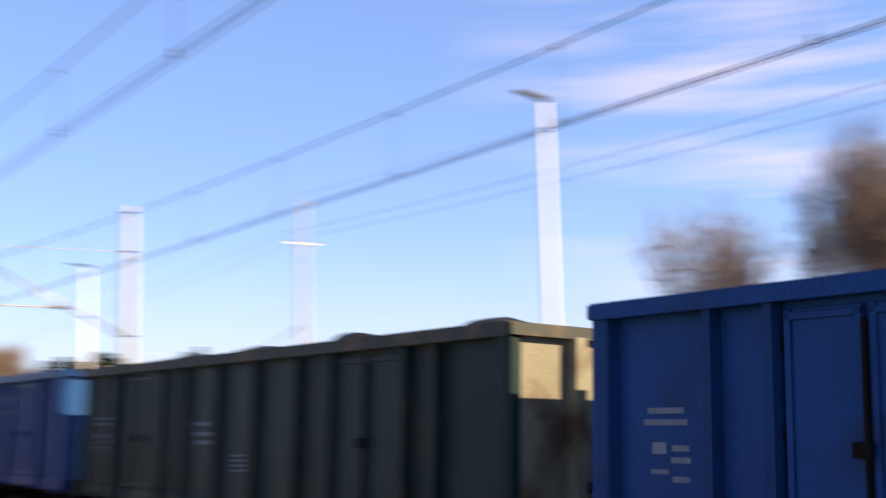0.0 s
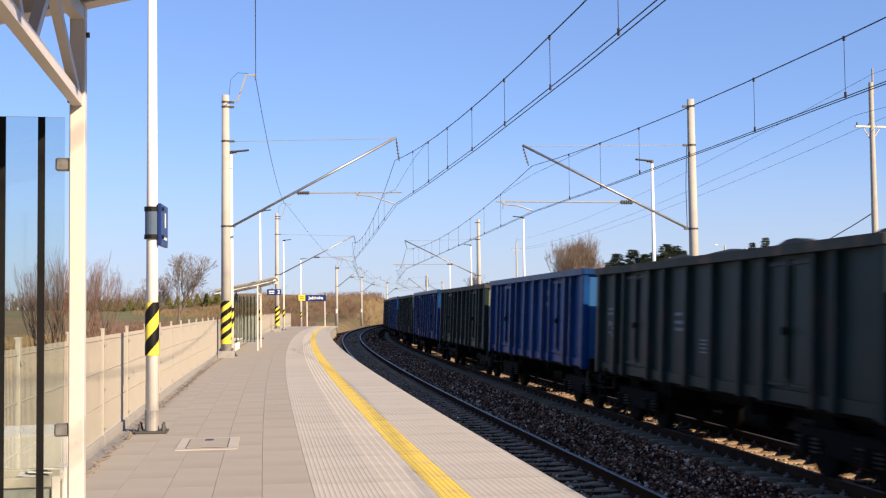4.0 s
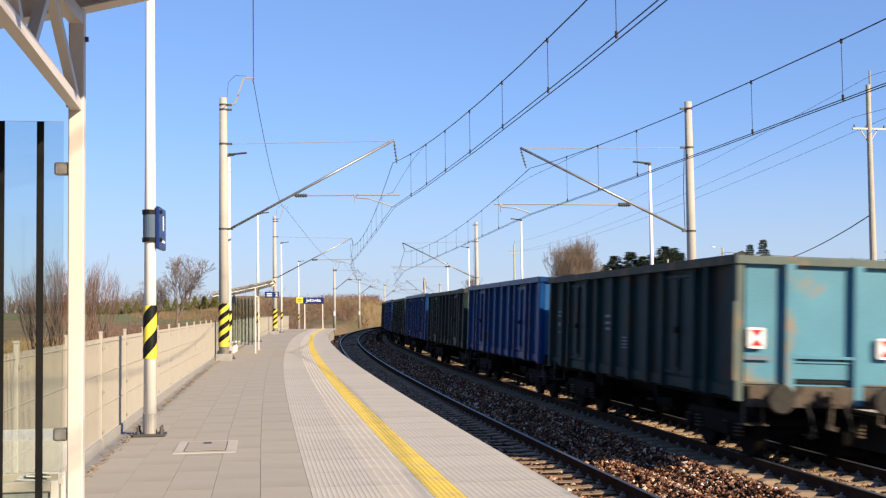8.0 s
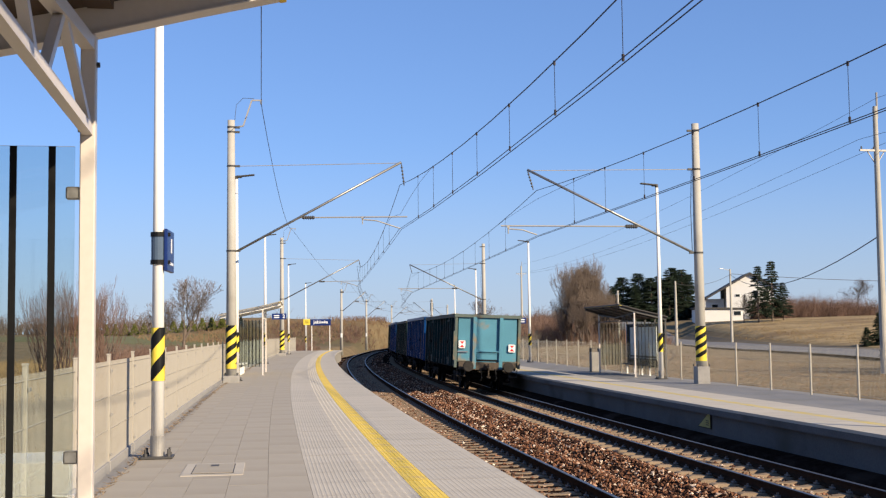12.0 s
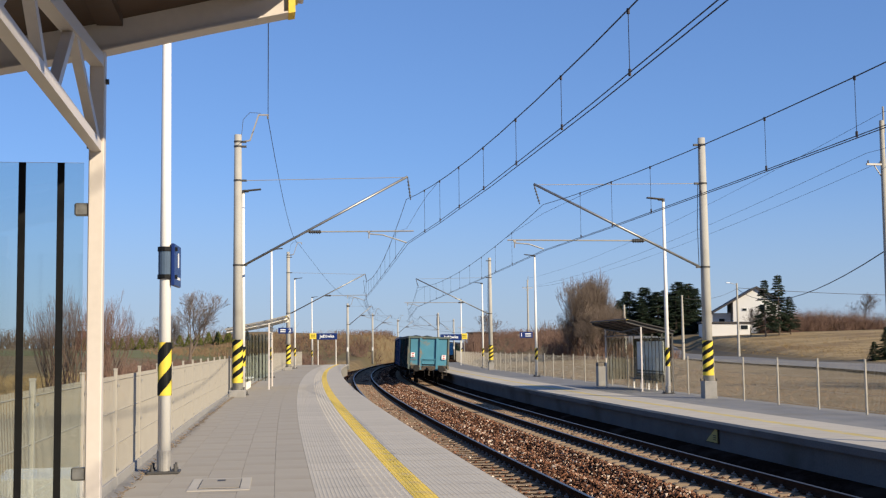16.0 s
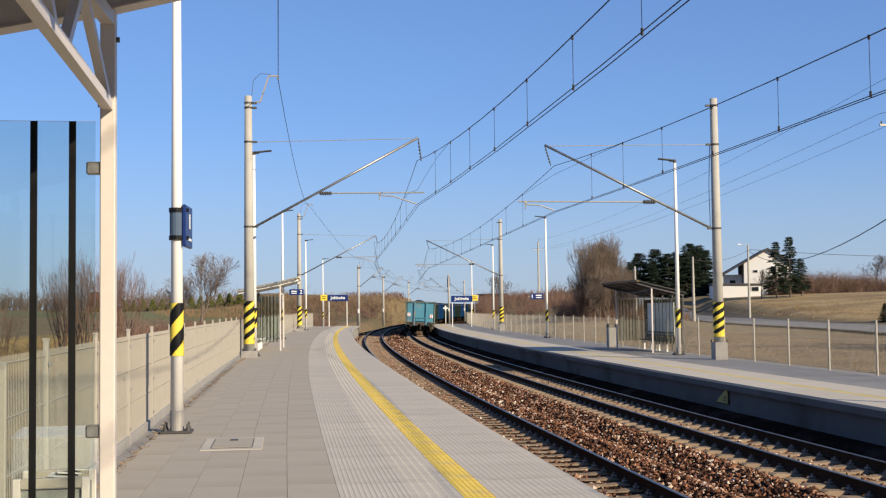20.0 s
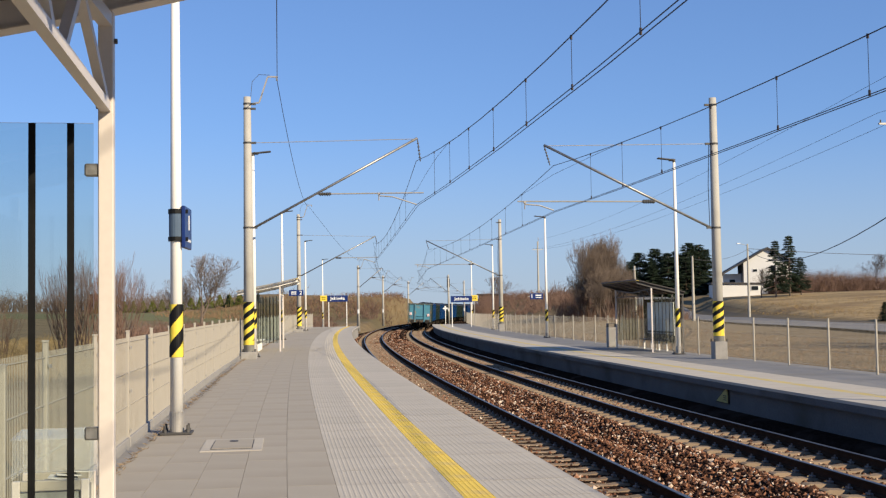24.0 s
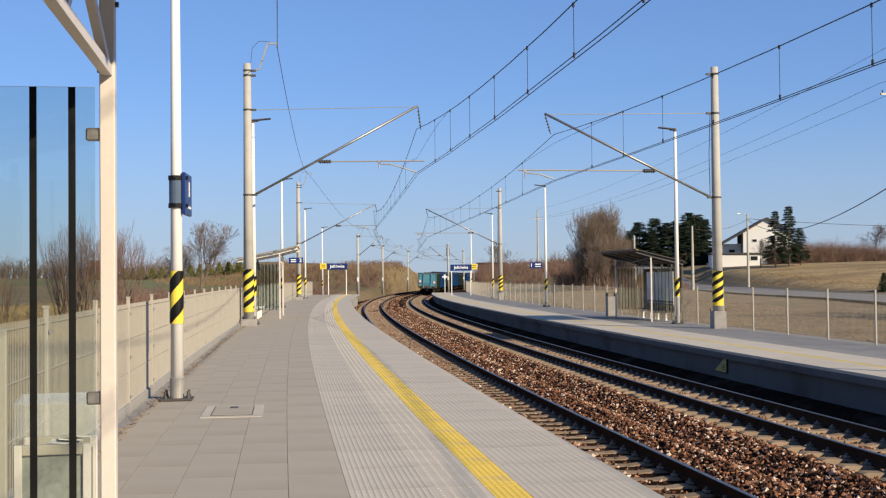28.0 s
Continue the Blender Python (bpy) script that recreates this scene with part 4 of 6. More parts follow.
        part("bench_back", bm, M_DARKSTEEL if bench == "dark" else M_WHITE, b)
        for k in range(4):
            bm = bmesh.new()
            yy = long_ * (0.2 + 0.2 * k)
            box(bm, (ax(-0.93), yy, 0.22), (0.07, 0.05, 0.44), 0.006)
            part("bench_leg", bm, M_WHITE, b)
    return sh


shelter(stand(1.25, -7.305, 0), "platform shelter with glass walls and cream steel frame", 4.45, 1, "", front=0.785)
shelter(stand(49.3, -7.31, 0) @ Matrix.Diagonal((1, 1, 0.95, 1)), "far platform shelter with an arched roof and bench", 4.4, 1, "white", steel=M_WHITE, lining=M_SIGNWHITE)
shelter(stand(46.7, 7.40, Z_RIGHT) @ Matrix.Diagonal((1, 1, 0.92, 1)), "shelter on the opposite platform with banded glass", 5.6, -1, "dark", 0.62, 1.35, 0.12, M_ROOF, M_DARKSTEEL)


# ---- bins, hatch, small fittings ----
def litter_bin(m):
    b = thing("litter_bin", m, "white framed litter bin with a clear plastic hood", "litter bin")
    bm = bmesh.new()
    for x in (-0.19, 0.19):
        for y in (-0.19, 0.19):
            box(bm, (x, y, 0.42), (0.045, 0.045, 0.84), 0.004)
    part("frame", bm, M_CREAM, b)
    bm = bmesh.new()
    for y in (-0.19, 0.19):
        box(bm, (0, y, 0.815), (0.335, 0.04, 0.05), 0.004)
        box(bm, (0, y, 0.10), (0.335, 0.04, 0.05), 0.004)
    part("rails", bm, M_FENCE, b)
    for y in (-0.185, 0.185):
        bm = bmesh.new()
        box(bm, (0, y, 0.455), (0.335, 0.008, 0.655))
        part("front_panel", bm, M_PLASTIC, b, "hazy plastic panel")
    for x in (-0.185, 0.185):
        bm = bmesh.new()
        box(bm, (x, 0, 0.455), (0.008, 0.335, 0.655))
        part("side_panel", bm, M_GALV, b)
    bm = bmesh.new()
    bm_pts = [(-0.215, -0.2, 0.845), (-0.215, 0.215, 0.845), (-0.215, 0.215, 1.06), (-0.215, -0.16, 1.03)]
    for x in (-0.215, 0.215):
        vs = [bm.verts.new((x, p[1], p[2])) for p in bm_pts]
        ws = [bm.verts.new((x + 0.006, p[1], p[2])) for p in bm_pts]
        bm.faces.new(vs), bm.faces.new(ws[::-1])
        for i in range(4):
            bm.faces.new((vs[i], vs[(i + 1) % 4], ws[(i + 1) % 4], ws[i]))
    box(bm, (0, 0.03, 1.052), (0.44, 0.40, 0.008), m=pose(0, 0, 0, 2.5, 0, 0))
    box(bm, (0, 0.215, 0.95), (0.43, 0.008, 0.22))
    part("hood", bm, M_HAZE, b, "scratched clear plastic hood").visible_shadow = False
    for i in range(6):
        bm = bmesh.new()
        box(bm, (0, 0, 0), (0.22 - 0.02 * i, 0.13, 0.006), 0.001)
        p = part("paper", bm, M_PAPER, b)
        p.matrix_basis = pose(-0.05 + 0.03 * i, -0.05 + 0.025 * i, 0.79 + 0.012 * i, random.uniform(-6, 6), random.uniform(-8, 8), random.uniform(-40, 40))
    bm = bmesh.new()
    box(bm, (0, 0, 0.775), (0.34, 0.34, 0.01))
    part("liner", bm, M_PLASTIC, b)
    return b


litter_bin(stand(7.05, -7.755, 0, 3) @ Matrix.Diagonal((0.84, 0.84, 0.98, 1)))
bm = bmesh.new()
box(bm, (0, 0, 0.45), (0.42, 0.42, 0.9), 0.02)
grey_bin = thing("litter_bin", stand(54.1, 7.6, Z_RIGHT), "grey litter bin with an open hood", "litter bin")
part("body", bm, M_CONC, grey_bin)
bm = bmesh.new()
for x in (-0.19, 0.19):
    box(bm, (x, 0, 0.98), (0.03, 0.40, 0.16), 0.004)
box(bm, (0, 0, 1.07), (0.42, 0.42, 0.02), 0.004)
part("hood", bm, M_DARKSTEEL, grey_bin)

hatch = thing("manhole_cover", stand(15.65, -7.25, 0), "square metal manhole cover set in the paving", "manhole cover")
bm = bmesh.new()
box(bm, (0, 0, 0.004), (0.72, 1.30, 0.012), 0.002)
part("surround", bm, M_EDGE, hatch, "pale concrete surround")
bm = bmesh.new()
box(bm, (0, 0, 0.0115), (0.49, 1.0, 0.006), 0.001)
part("gap", bm, M_BLACK, hatch)
bm = bmesh.new()
box(bm, (0, 0, 0.016), (0.47, 0.98, 0.008), 0.002)
part("lid", bm, M_SLAB, hatch)
bm = bmesh.new()
box(bm, (0, 0.28, 0.0215), (0.10, 0.16, 0.005), 0.002)
part("lifting_handle", bm, M_DARKSTEEL, hatch)

# broad flat post with hinges at the fence behind the shelter
gp = thing("gate_post", stand(8.6, -8.40, 0), "flat cream gate post with bolted hinges", "gate post")
bm = bmesh.new()
box(bm, (0, 0, 0.66), (0.13, 0.05, 1.32), 0.006)
part("post", bm, M_FENCE, gp)
for zz in (0.25, 0.62, 1.02, 1.22):
    bm = bmesh.new()
    box(bm, (-0.02, -0.03, zz), (0.06, 0.03, 0.035), 0.003)
    tube(bm, (-0.03, -0.04, zz - 0.04), (-0.03, -0.04, zz + 0.04), 0.012, n=8)
    part("hinge", bm, M_GALV, gp)


# ---- signs ----
def letters(text, size, material, parent, m, name="lettering"):
    cu = bpy.data.curves.new(name, "FONT")
    cu.body, cu.size, cu.extrude, cu.offset = text, size, 0.004, size * 0.022
    cu.align_x, cu.align_y = "CENTER", "CENTER"
    cu.materials.append(material)
    tmp = bpy.data.objects.new(name, cu)
    scene.collection.objects.link(tmp)
    me = bpy.data.meshes.new_from_object(tmp.evaluated_get(bpy.context.evaluated_depsgraph_get()))
    bpy.data.objects.remove(tmp)
    ob = new(name, me)
    ob.parent = parent
    ob.matrix_basis = m
    return ob


def name_board(m, width, label, high=0.64, mid=2.86):
    b = thing("station_name_board", m, label, "sign", "station name boards")
    for x in (-width / 2 + 0.12, width / 2 - 0.12):
        bm = bmesh.new()
        tube(bm, (x, 0.05, 0), (x, 0.05, mid + high / 2), 0.045, n=12)
        part("post", bm, M_WHITE, b)
    bm = bmesh.new()
    box(bm, (0, 0, mid), (width, 0.05, high), 0.01)
    p = part("panel", bm, M_SIGNBLUE, b, "dark blue name panel")
    letters("Jeżówka", 0.42, M_SIGNWHITE, p, pose(0, -0.03, mid + 0.02, 90, 0, 0))
    return b


name_board(stand(121.0, -6.0, 0, 0), 2.05, "dark blue station name board on two white posts")
name_board(stand(122.0, 6.62, Z_RIGHT, 0), 2.2, "dark blue station name board on the opposite platform")


def small_sign(m, w, h, z, material, label, post=False, text="", bars=()):
    b = thing("platform_sign", m, label, "sign", "platform signs")
    bm = bmesh.new()
    box(bm, (0, 0, z), (w, 0.04, h), 0.006)
    p = part("panel", bm, material, b)
    if text:
        letters(text, h * 0.85, M_SIGNWHITE, p, pose(w * (0.32 if not bars or bars[0][0] < 0 else -0.36), -0.024, z, 90, 0, 0))
    for x, dz, bw, bh in bars:
        bm = bmesh.new()
        box(bm, (x, -0.023, z + dz), (bw, 0.006, bh))
        part("text_bar", bm, M_SIGNWHITE if material is M_SIGNBLUE else M_BLACK, p)
    bm = bmesh.new()
    for x in ((-w / 2 - 0.06,) if not post else (0,)):
        bar(bm, (x - 0.06, 0.0, z), (x + 0.07, 0.0, z), 0.03, 0.04)
        if post:
            tube(bm, (0, 0.05, 0), (0, 0.05, z + h / 2), 0.035, n=10)
    part("bracket", bm, M_GALV, b)
    return b


small_sign(stand(69.5, -7.18, 0), 0.82, 0.34, 2.69, M_SIGNBLUE, "blue exit sign with the number two on the lamp post", text="2", bars=((-0.14, 0.05, 0.30, 0.06), (-0.14, -0.06, 0.30, 0.05)))
small_sign(stand(72.6, 7.35, Z_RIGHT), 0.80, 0.36, 2.55, M_SIGNBLUE, "blue platform sign with the number one on the lamp post", text="1", bars=((0.12, 0.06, 0.36, 0.07), (0.12, -0.07, 0.36, 0.05)))
small_sign(stand(120.5, -7.38, 0), 0.66, 0.58, 2.9, M_STRIPEY, "small yellow notice panel beside the name board", post=True, bars=((0, 0.1, 0.4, 0.06), (0, -0.08, 0.4, 0.06)))
small_sign(stand(122.0, 7.95, Z_RIGHT), 0.66, 0.58, 2.95, M_STRIPEY, "small yellow notice panel on the opposite platform", post=True, bars=((0, 0.1, 0.4, 0.06), (0, -0.08, 0.4, 0.06)))

# yellow triangular gradient plate on the opposite platform wall
tri = thing("wall_marker", stand(29.2, EDGE_R + 0.12, Z_RIGHT), "yellow triangular marker plate with black edge", "marker plate")
for name, k, dx, mt in (("border", 1.0, 0.0, M_BLACK), ("face", 0.84, -0.012, M_FADEDYELLOW)):
    bm = bmesh.new()
    c = Vector((0, -0.12, -0.42))
    tri_pts = [(0, 0.47, -0.57), (0, -0.47, -0.57), (0, -0.47, -0.18), (0, -0.30, -0.18)]
    vs = [bm.verts.new((dx - 0.01, c.y + (p[1] - c.y) * k, c.z + (p[2] - c.z) * k)) for p in tri_pts]
    ws = [bm.verts.new((dx, c.y + (p[1] - c.y) * k, c.z + (p[2] - c.z) * k)) for p in tri_pts]
    bm.faces.new(vs), bm.faces.new(ws[::-1])
    for i in range(4):
        bm.faces.new((vs[i], vs[(i + 1) % 4], ws[(i + 1) % 4], ws[i]))
    part(name, bm, mt, tri)
bm = bmesh.new()
for k in range(3):
    box(bm, (-0.024, -0.24, -0.38 - 0.05 * k), (0.004, 0.20, 0.02))
part("text_bar", bm, M_BLACK, tri)

# distance markers beyond the left platform: white crossed boards on posts
for s, o in ((150.0, 5.5),):
    pm = thing("track_marker", stand(s, o, -0.9), "white marker board on a slim post", "marker board", "track markers")
    bm = bmesh.new()
    tube(bm, (0, 0.04, 0), (0, 0.04, 2.9), 0.05, n=10)
    part("post", bm, M_WHITE, pm)
    bm = bmesh.new()
    box(bm, (0, 0, 2.62), (0.62, 0.03, 0.20), 0.006)
    box(bm, (0, 0.0, 2.62), (0.20, 0.028, 0.62), 0.006)
    part("board", bm, M_SIGNWHITE, pm)


# ---- utility poles ----
def utility_pole(x, y, h, arm_z, label, lamp=False, arm=True):
    z = ground_z(x, y)
    p = thing("utility_pole", pose(x, y, z - 0.3, 0, 0, 15), label, "utility pole", "utility poles")
    bm = bmesh.new()
    tube(bm, (0, 0, 0), (0, 0, h), 0.20, 0.11, 14)
    part("post", bm, M_POLE, p)
    if arm:
        bm = bmesh.new()
        bar(bm, (-0.95, 0, arm_z), (0.95, 0, arm_z + 0.02), 0.09, 0.09)
        part("crossarm", bm, M_GALV, p)
        bm = bmesh.new()
        tube(bm, (0.12, 0, h - 0.6), (0.12, 0, h + 0.7), 0.05, n=8)
        part("top_tube", bm, M_GALV, p)
        for x1 in (-0.85, -0.15, 0.85):
            bm = bmesh.new()
            tube(bm, (x1, 0, arm_z + 0.05), (x1, 0, arm_z + 0.20), 0.045, 0.03, 8)
            part("insulator", bm, M_DARKSTEEL, p)
        bm = bmesh.new()
        bar(bm, (-0.5, 0.05, arm_z), (0, 0.05, arm_z - 0.7), 0.04, 0.04)
        bar(bm, (0.5, 0.05, arm_z), (0, 0.05, arm_z - 0.7), 0.04, 0.04)
        part("brace", bm, M_GALV, p)
    if lamp:
        bm = bmesh.new()
        tube(bm, (0, 0, h - 0.2), (-1.1, 0, h + 0.05), 0.03, n=8)
        part("lamp_arm", bm, M_GALV, p)
        bm = bmesh.new()
        box(bm, (-1.35, 0, h + 0.05), (0.55, 0.2, 0.12), 0.03)
        part("lamp_head", bm, M_SIGNWHITE, p)
    return p


utility_pole(22.2, 57.4, 13.4, 11.2, "concrete power line pole with a steel crossarm")
utility_pole(16.5, 205.0, 11.0, 9.6, "distant power line pole with crossarms")
utility_pole(8.0, 330.0, 11.0, 9.6, "distant power line pole with crossarms")
utility_pole(41.5, 161.0, 10.3, 6.5, "concrete street lamp pole beside the road", lamp=True, arm=False)
utility_pole(29.0, 137.5, 7.8, 6.5, "plain concrete pole beside the road", arm=False)
utility_pole(22.5, 139.0, 6.0, 6.5, "plain concrete pole beside the road", arm=False)


def cable(a, b, sag, r, label):
    a, b = Vector(a), Vector(b)
    pts = [a.lerp(b, i / 16) - Vector((0, 0, sag * 4 * (i / 16) * (1 - i / 16))) for i in range(17)]
    tagged(part("power_cable", wire(pts, r), M_DARKSTEEL), label, "cable", "power cables")


for dx in (-0.85, 0.1, 0.9):
    z1 = 10.85 if dx != 0.1 else 12.9
    cable((22.2 + dx, 57.4, z1), (16.5 + dx, 205, ground_z(16.5, 205) + (9.4 if dx != 0.1 else 11)), 1.2, 0.010, "bare power line wire between concrete poles")
    cable((22.2 + dx, 57.4, z1), (31.0 + dx, -40.0, z1 + 0.5), 1.2, 0.010, "bare power line wire between concrete poles")
cable((41.5, 161.0, 9.2), (88.0, 171.0, 8.3), 0.6, 0.034, "sagging black cable from the street lamp pole")
cable((41.5, 161.0, 9.1), (22.2, 57.4, 6.1), 2.0, 0.03, "sagging black cable from the street lamp pole")
cable((41.5, 161.0, 9.1), (29.0, 137.5, ground_z(29, 137.5) + 7.2), 0.7, 0.022, "thin cable between roadside poles")
# signal mast and a dark shed on the bank inside the bend
sm = thing("signal_mast", stand(205.0, 4.4, -1.1), "slim dark lattice signal mast beside the track", "signal")
for x in (-0.14, 0.14):
    bm = bmesh.new()
    bar(bm, (x, 0, 0), (x, 0, 8.3), 0.05, 0.05)
    part("upright", bm, M_DARKSTEEL, sm)
bm = bmesh.new()
for k in range(20):
    bar(bm, (-0.14, 0, 0.2 + 0.4 * k), (0.14, 0, 0.6 + 0.4 * k), 0.03, 0.03)
part("lattice", bm, M_DARKSTEEL, sm)
bm = bmesh.new()
box(bm, (0, -0.1, 7.2), (0.5, 0.12, 1.5), 0.02)
part("signal_head", bm, M_BLACK, sm)
dp = stand(206.0, 11.8, 0)
ds = thing("dark_shed", pose(dp.translation.x, dp.translation.y, ground_z(dp.translation.x, dp.translation.y), 0, 0, -4), "dark brown timber shed on the bank", "shed")
bm = bmesh.new()
box(bm, (0, 2, 1.2), (4.6, 4.0, 3.0), 0.03)
part("wall", bm, M_ROOFLINING, ds)
bm = bmesh.new()
box(bm, (0, 2, 2.78), (5.2, 4.6, 0.16), 0.02)
part("roof", bm, M_ROOF, ds)


# ---- houses ----
def house(m, w, l, eave, ridge, label, low=3.7):
    """A gabled house whose left roof slope runs on over a low wing set back behind the gable."""
    h = thing("house", m, label, "house", "houses")
    bm = bmesh.new()
    prof = [(-w / 2, -1.0), (w / 2, -1.0), (w / 2, eave), (0, ridge), (-w / 2, eave)]
    a = [bm.verts.new((x, 0, z)) for x, z in prof]
    b = [bm.verts.new((x, l, z)) for x, z in prof]
    bm.faces.new(a), bm.faces.new(b[::-1])
    for i in range(5):
        bm.faces.new((a[i], a[(i + 1) % 5], b[(i + 1) % 5], b[i]))
    wall = part("wall", bm, M_PLASTER, h)
    bm = bmesh.new()
    box(bm, (-w / 2 - low / 2 - 0.01, l / 2 + 1.2, 1.4), (low - 0.3, l - 2.6, 4.8))
    part("wing_wall", bm, M_PLASTER, h)
    slope = (ridge - eave) / (w / 2)
    for sd, reach in ((-1, w / 2 + low), (1, w / 2 + 0.5)):
        bm = bmesh.new()
        vs = []
        for y in (-0.5, l + 0.5):
            for x, z in ((0, ridge), (sd * reach, ridge - slope * reach)):
                vs += [bm.verts.new((x, y, z + 0.03)), bm.verts.new((x, y, z + 0.36))]
        for f in ((0, 2, 3, 1), (4, 5, 7, 6), (0, 4, 6, 2), (1, 3, 7, 5), (0, 1, 5, 4), (2, 6, 7, 3)):
            bm.faces.new([vs[i] for i in f])
        part("roof_slope", bm, M_ROOF, h, "dark roof slope")
    return h, wall


def window(parent, x, y, z, w, h, rz=0):
    f = bmesh.new()
    box(f, (0, 0, 0), (w, 0.10, h), 0.01)
    fr = part("window", f, M_SIGNWHITE, parent)
    fr.matrix_basis = pose(x, y, z, 0, 0, rz)
    g = bmesh.new()
    box(g, (0, -0.054, 0), (w * 0.84, 0.012, h * 0.86))
    part("window_pane", g, M_DARKGLASS, fr)


hz = ground_z(55.5, 213)
hs, hw = house(pose(58.4, 213, hz, 0, 0, -8), 8.4, 10.0, 5.7, 8.1, "white plastered house with a dark gabled roof")
window(hs, -2.2, -0.02, 4.3, 0.9, 0.5), window(hs, 1.0, -0.02, 4.6, 1.1, 1.3), window(hs, 1.0, -0.02, 1.7, 1.1, 1.4), window(hs, 2.9, -0.02, 4.6, 1.0, 1.2)
window(hs, -6.0, 2.47, 2.3, 1.2, 1.1)
ax_ = thing("outbuilding", pose(50.3, 203, ground_z(50.3, 203) + 0.5, 0, 0, -6), "low white outbuilding with a flat grey roof", "outbuilding")
bm = bmesh.new()
box(bm, (0, 2.5, -0.3), (8.2, 5.0, 3.8), 0.03)
part("wall", bm, M_PLASTER, ax_)
bm = bmesh.new()
box(bm, (0, 2.5, 1.76), (8.7, 5.5, 0.30), 0.02, m=pose(0, 0, 0, 0, 1.0, 0))
part("roof", bm, M_ROOF, ax_)
window(ax_, -2.9, -0.02, 0.7, 0.8, 0.8), window(ax_, 3.0, -0.02, 0.9, 1.4, 0.8)
sd_ = thing("shed", pose(79, 250, ground_z(79, 250), 0, 0, -20), "small distant shed with a white door", "shed")
bm = bmesh.new()
box(bm, (0, 1.5, 1.0), (6.5, 3.0, 3.0), 0.03)
part("wall", bm, M_CONC, sd_)
bm = bmesh.new()
box(bm, (-1.4, -0.03, 1.1), (1.5, 0.06, 2.0), 0.01)
part("door", bm, M_SIGNWHITE, sd_)
bm = bmesh.new()
box(bm, (0, 1.5, 2.6), (7.0, 3.6, 0.2), 0.02)
part("roof", bm, M_ROOF, sd_)
bh = thing("brick_house", pose(-73.5, 252, ground_z(-73.5, 252), 0, 0, 10), "distant dark red brick building", "house")
bm = bmesh.new()
box(bm, (0, 3, 1.5), (4.0, 6.0, 5.0), 0.03)
part("wall", bm, M_BRICK, bh)
bm = bmesh.new()
box(bm, (0, 3, 4.1), (4.5, 6.5, 0.25), 0.02)
part("roof", bm, M_ROOF, bh)
# ---- plants ----
def segments_mesh(name, segs, material, sides=3):
    """Tapered twigs from (start, end, radius, radius) rows, as one mesh."""
    a = np.array([s[0] for s in segs], float)
    b = np.array([s[1] for s in segs], float)
    ra, rb = np.array([s[2] for s in segs]), np.array([s[3] for s in segs])
    d = b - a
    d /= np.linalg.norm(d, axis=1)[:, None] + 1e-9
    ref = np.where(np.abs(d[:, 2:3]) < 0.9, np.array([[0, 0, 1.0]]), np.array([[1.0, 0, 0]]))
    u = np.cross(d, ref)
    u /= np.linalg.norm(u, axis=1)[:, None] + 1e-9
    v = np.cross(d, u)
    verts = []
    for p, r in ((a, ra), (b, rb)):
        for k in range(sides):
            t = 2 * math.pi * k / sides
            verts.append(p + (u * math.cos(t) + v * math.sin(t)) * r[:, None])
    verts = np.stack(verts, 1).reshape(-1, 3)
    n = len(segs)
    base = np.arange(n)[:, None] * (2 * sides)
    quads = []
    for k in range(sides):
        k2 = (k + 1) % sides
        quads.append(np.concatenate([base + k, base + k2, base + sides + k2, base + sides + k], 1))
    faces = np.stack(quads, 1).reshape(-1, 4)
    me = bpy.data.meshes.new(name)
    me.from_pydata(verts.tolist(), [], faces.tolist())
    me.materials.append(material)
    return me


def grow(rnd, height, stems, lean, spread, levels, bole, ratio):
    """Rows of a bare tree or bush that forks again and again, split into trunk and crown."""
    trunk, crown = [], []

    def away(d, t):
        side = d.cross(Vector((rnd.gauss(0, 1), rnd.gauss(0, 1), rnd.gauss(0, 1)))).normalized()
        return (d * math.cos(t) + side * math.sin(t)).normalized()

    def fork(p, d, length, r, level):
        for i in range(2):
            d = (d + Vector((rnd.gauss(0, .09), rnd.gauss(0, .09), rnd.gauss(0.03, .06)))).normalized()
            q = p + d * (length / 2)
            (trunk if level < 2 else crown).append((tuple(p), tuple(q), r, r * 0.9))
            if i == 0 and level > 1 and level < levels - 1:
                fork(q, away(d, rnd.uniform(0.5, 0.95)), length * rnd.uniform(0.45, 0.65), r * 0.5, level + 2)
            p, r = q, r * 0.9
        if level < levels:
            n = 3 if rnd.random() < 0.35 else 2
            for k in range(n):
                t = spread * rnd.uniform(0.5, 1.35) * (0.6 if k == 0 else 1.0)
                fork(p, (away(d, t) + Vector((0, 0, 0.10))).normalized(), length * ratio * rnd.uniform(0.82, 1.15), r * (0.80 if k == 0 else 0.66), level + 1)

    for st in range(stems):
        p = Vector((rnd.gauss(0, .35), rnd.gauss(0, .35), 0)) if stems > 1 else Vector()
        d = away(Vector((0, 0, 1)), rnd.uniform(0.3, 1.0) * lean)
        fork(p, d, height * bole, height * 0.022 / math.sqrt(stems), 0)
    return trunk, crown


TREES = {}
FORMS = {"round": (1, 0.05, 0.52, 8, 0.22, 0.80), "tall": (2, 0.15, 0.40, 7, 0.24, 0.80), "bush": (16, 0.55, 0.24, 4, 0.32, 0.72), "thicket": (3, 0.10, 0.44, 8, 0.15, 0.84)}


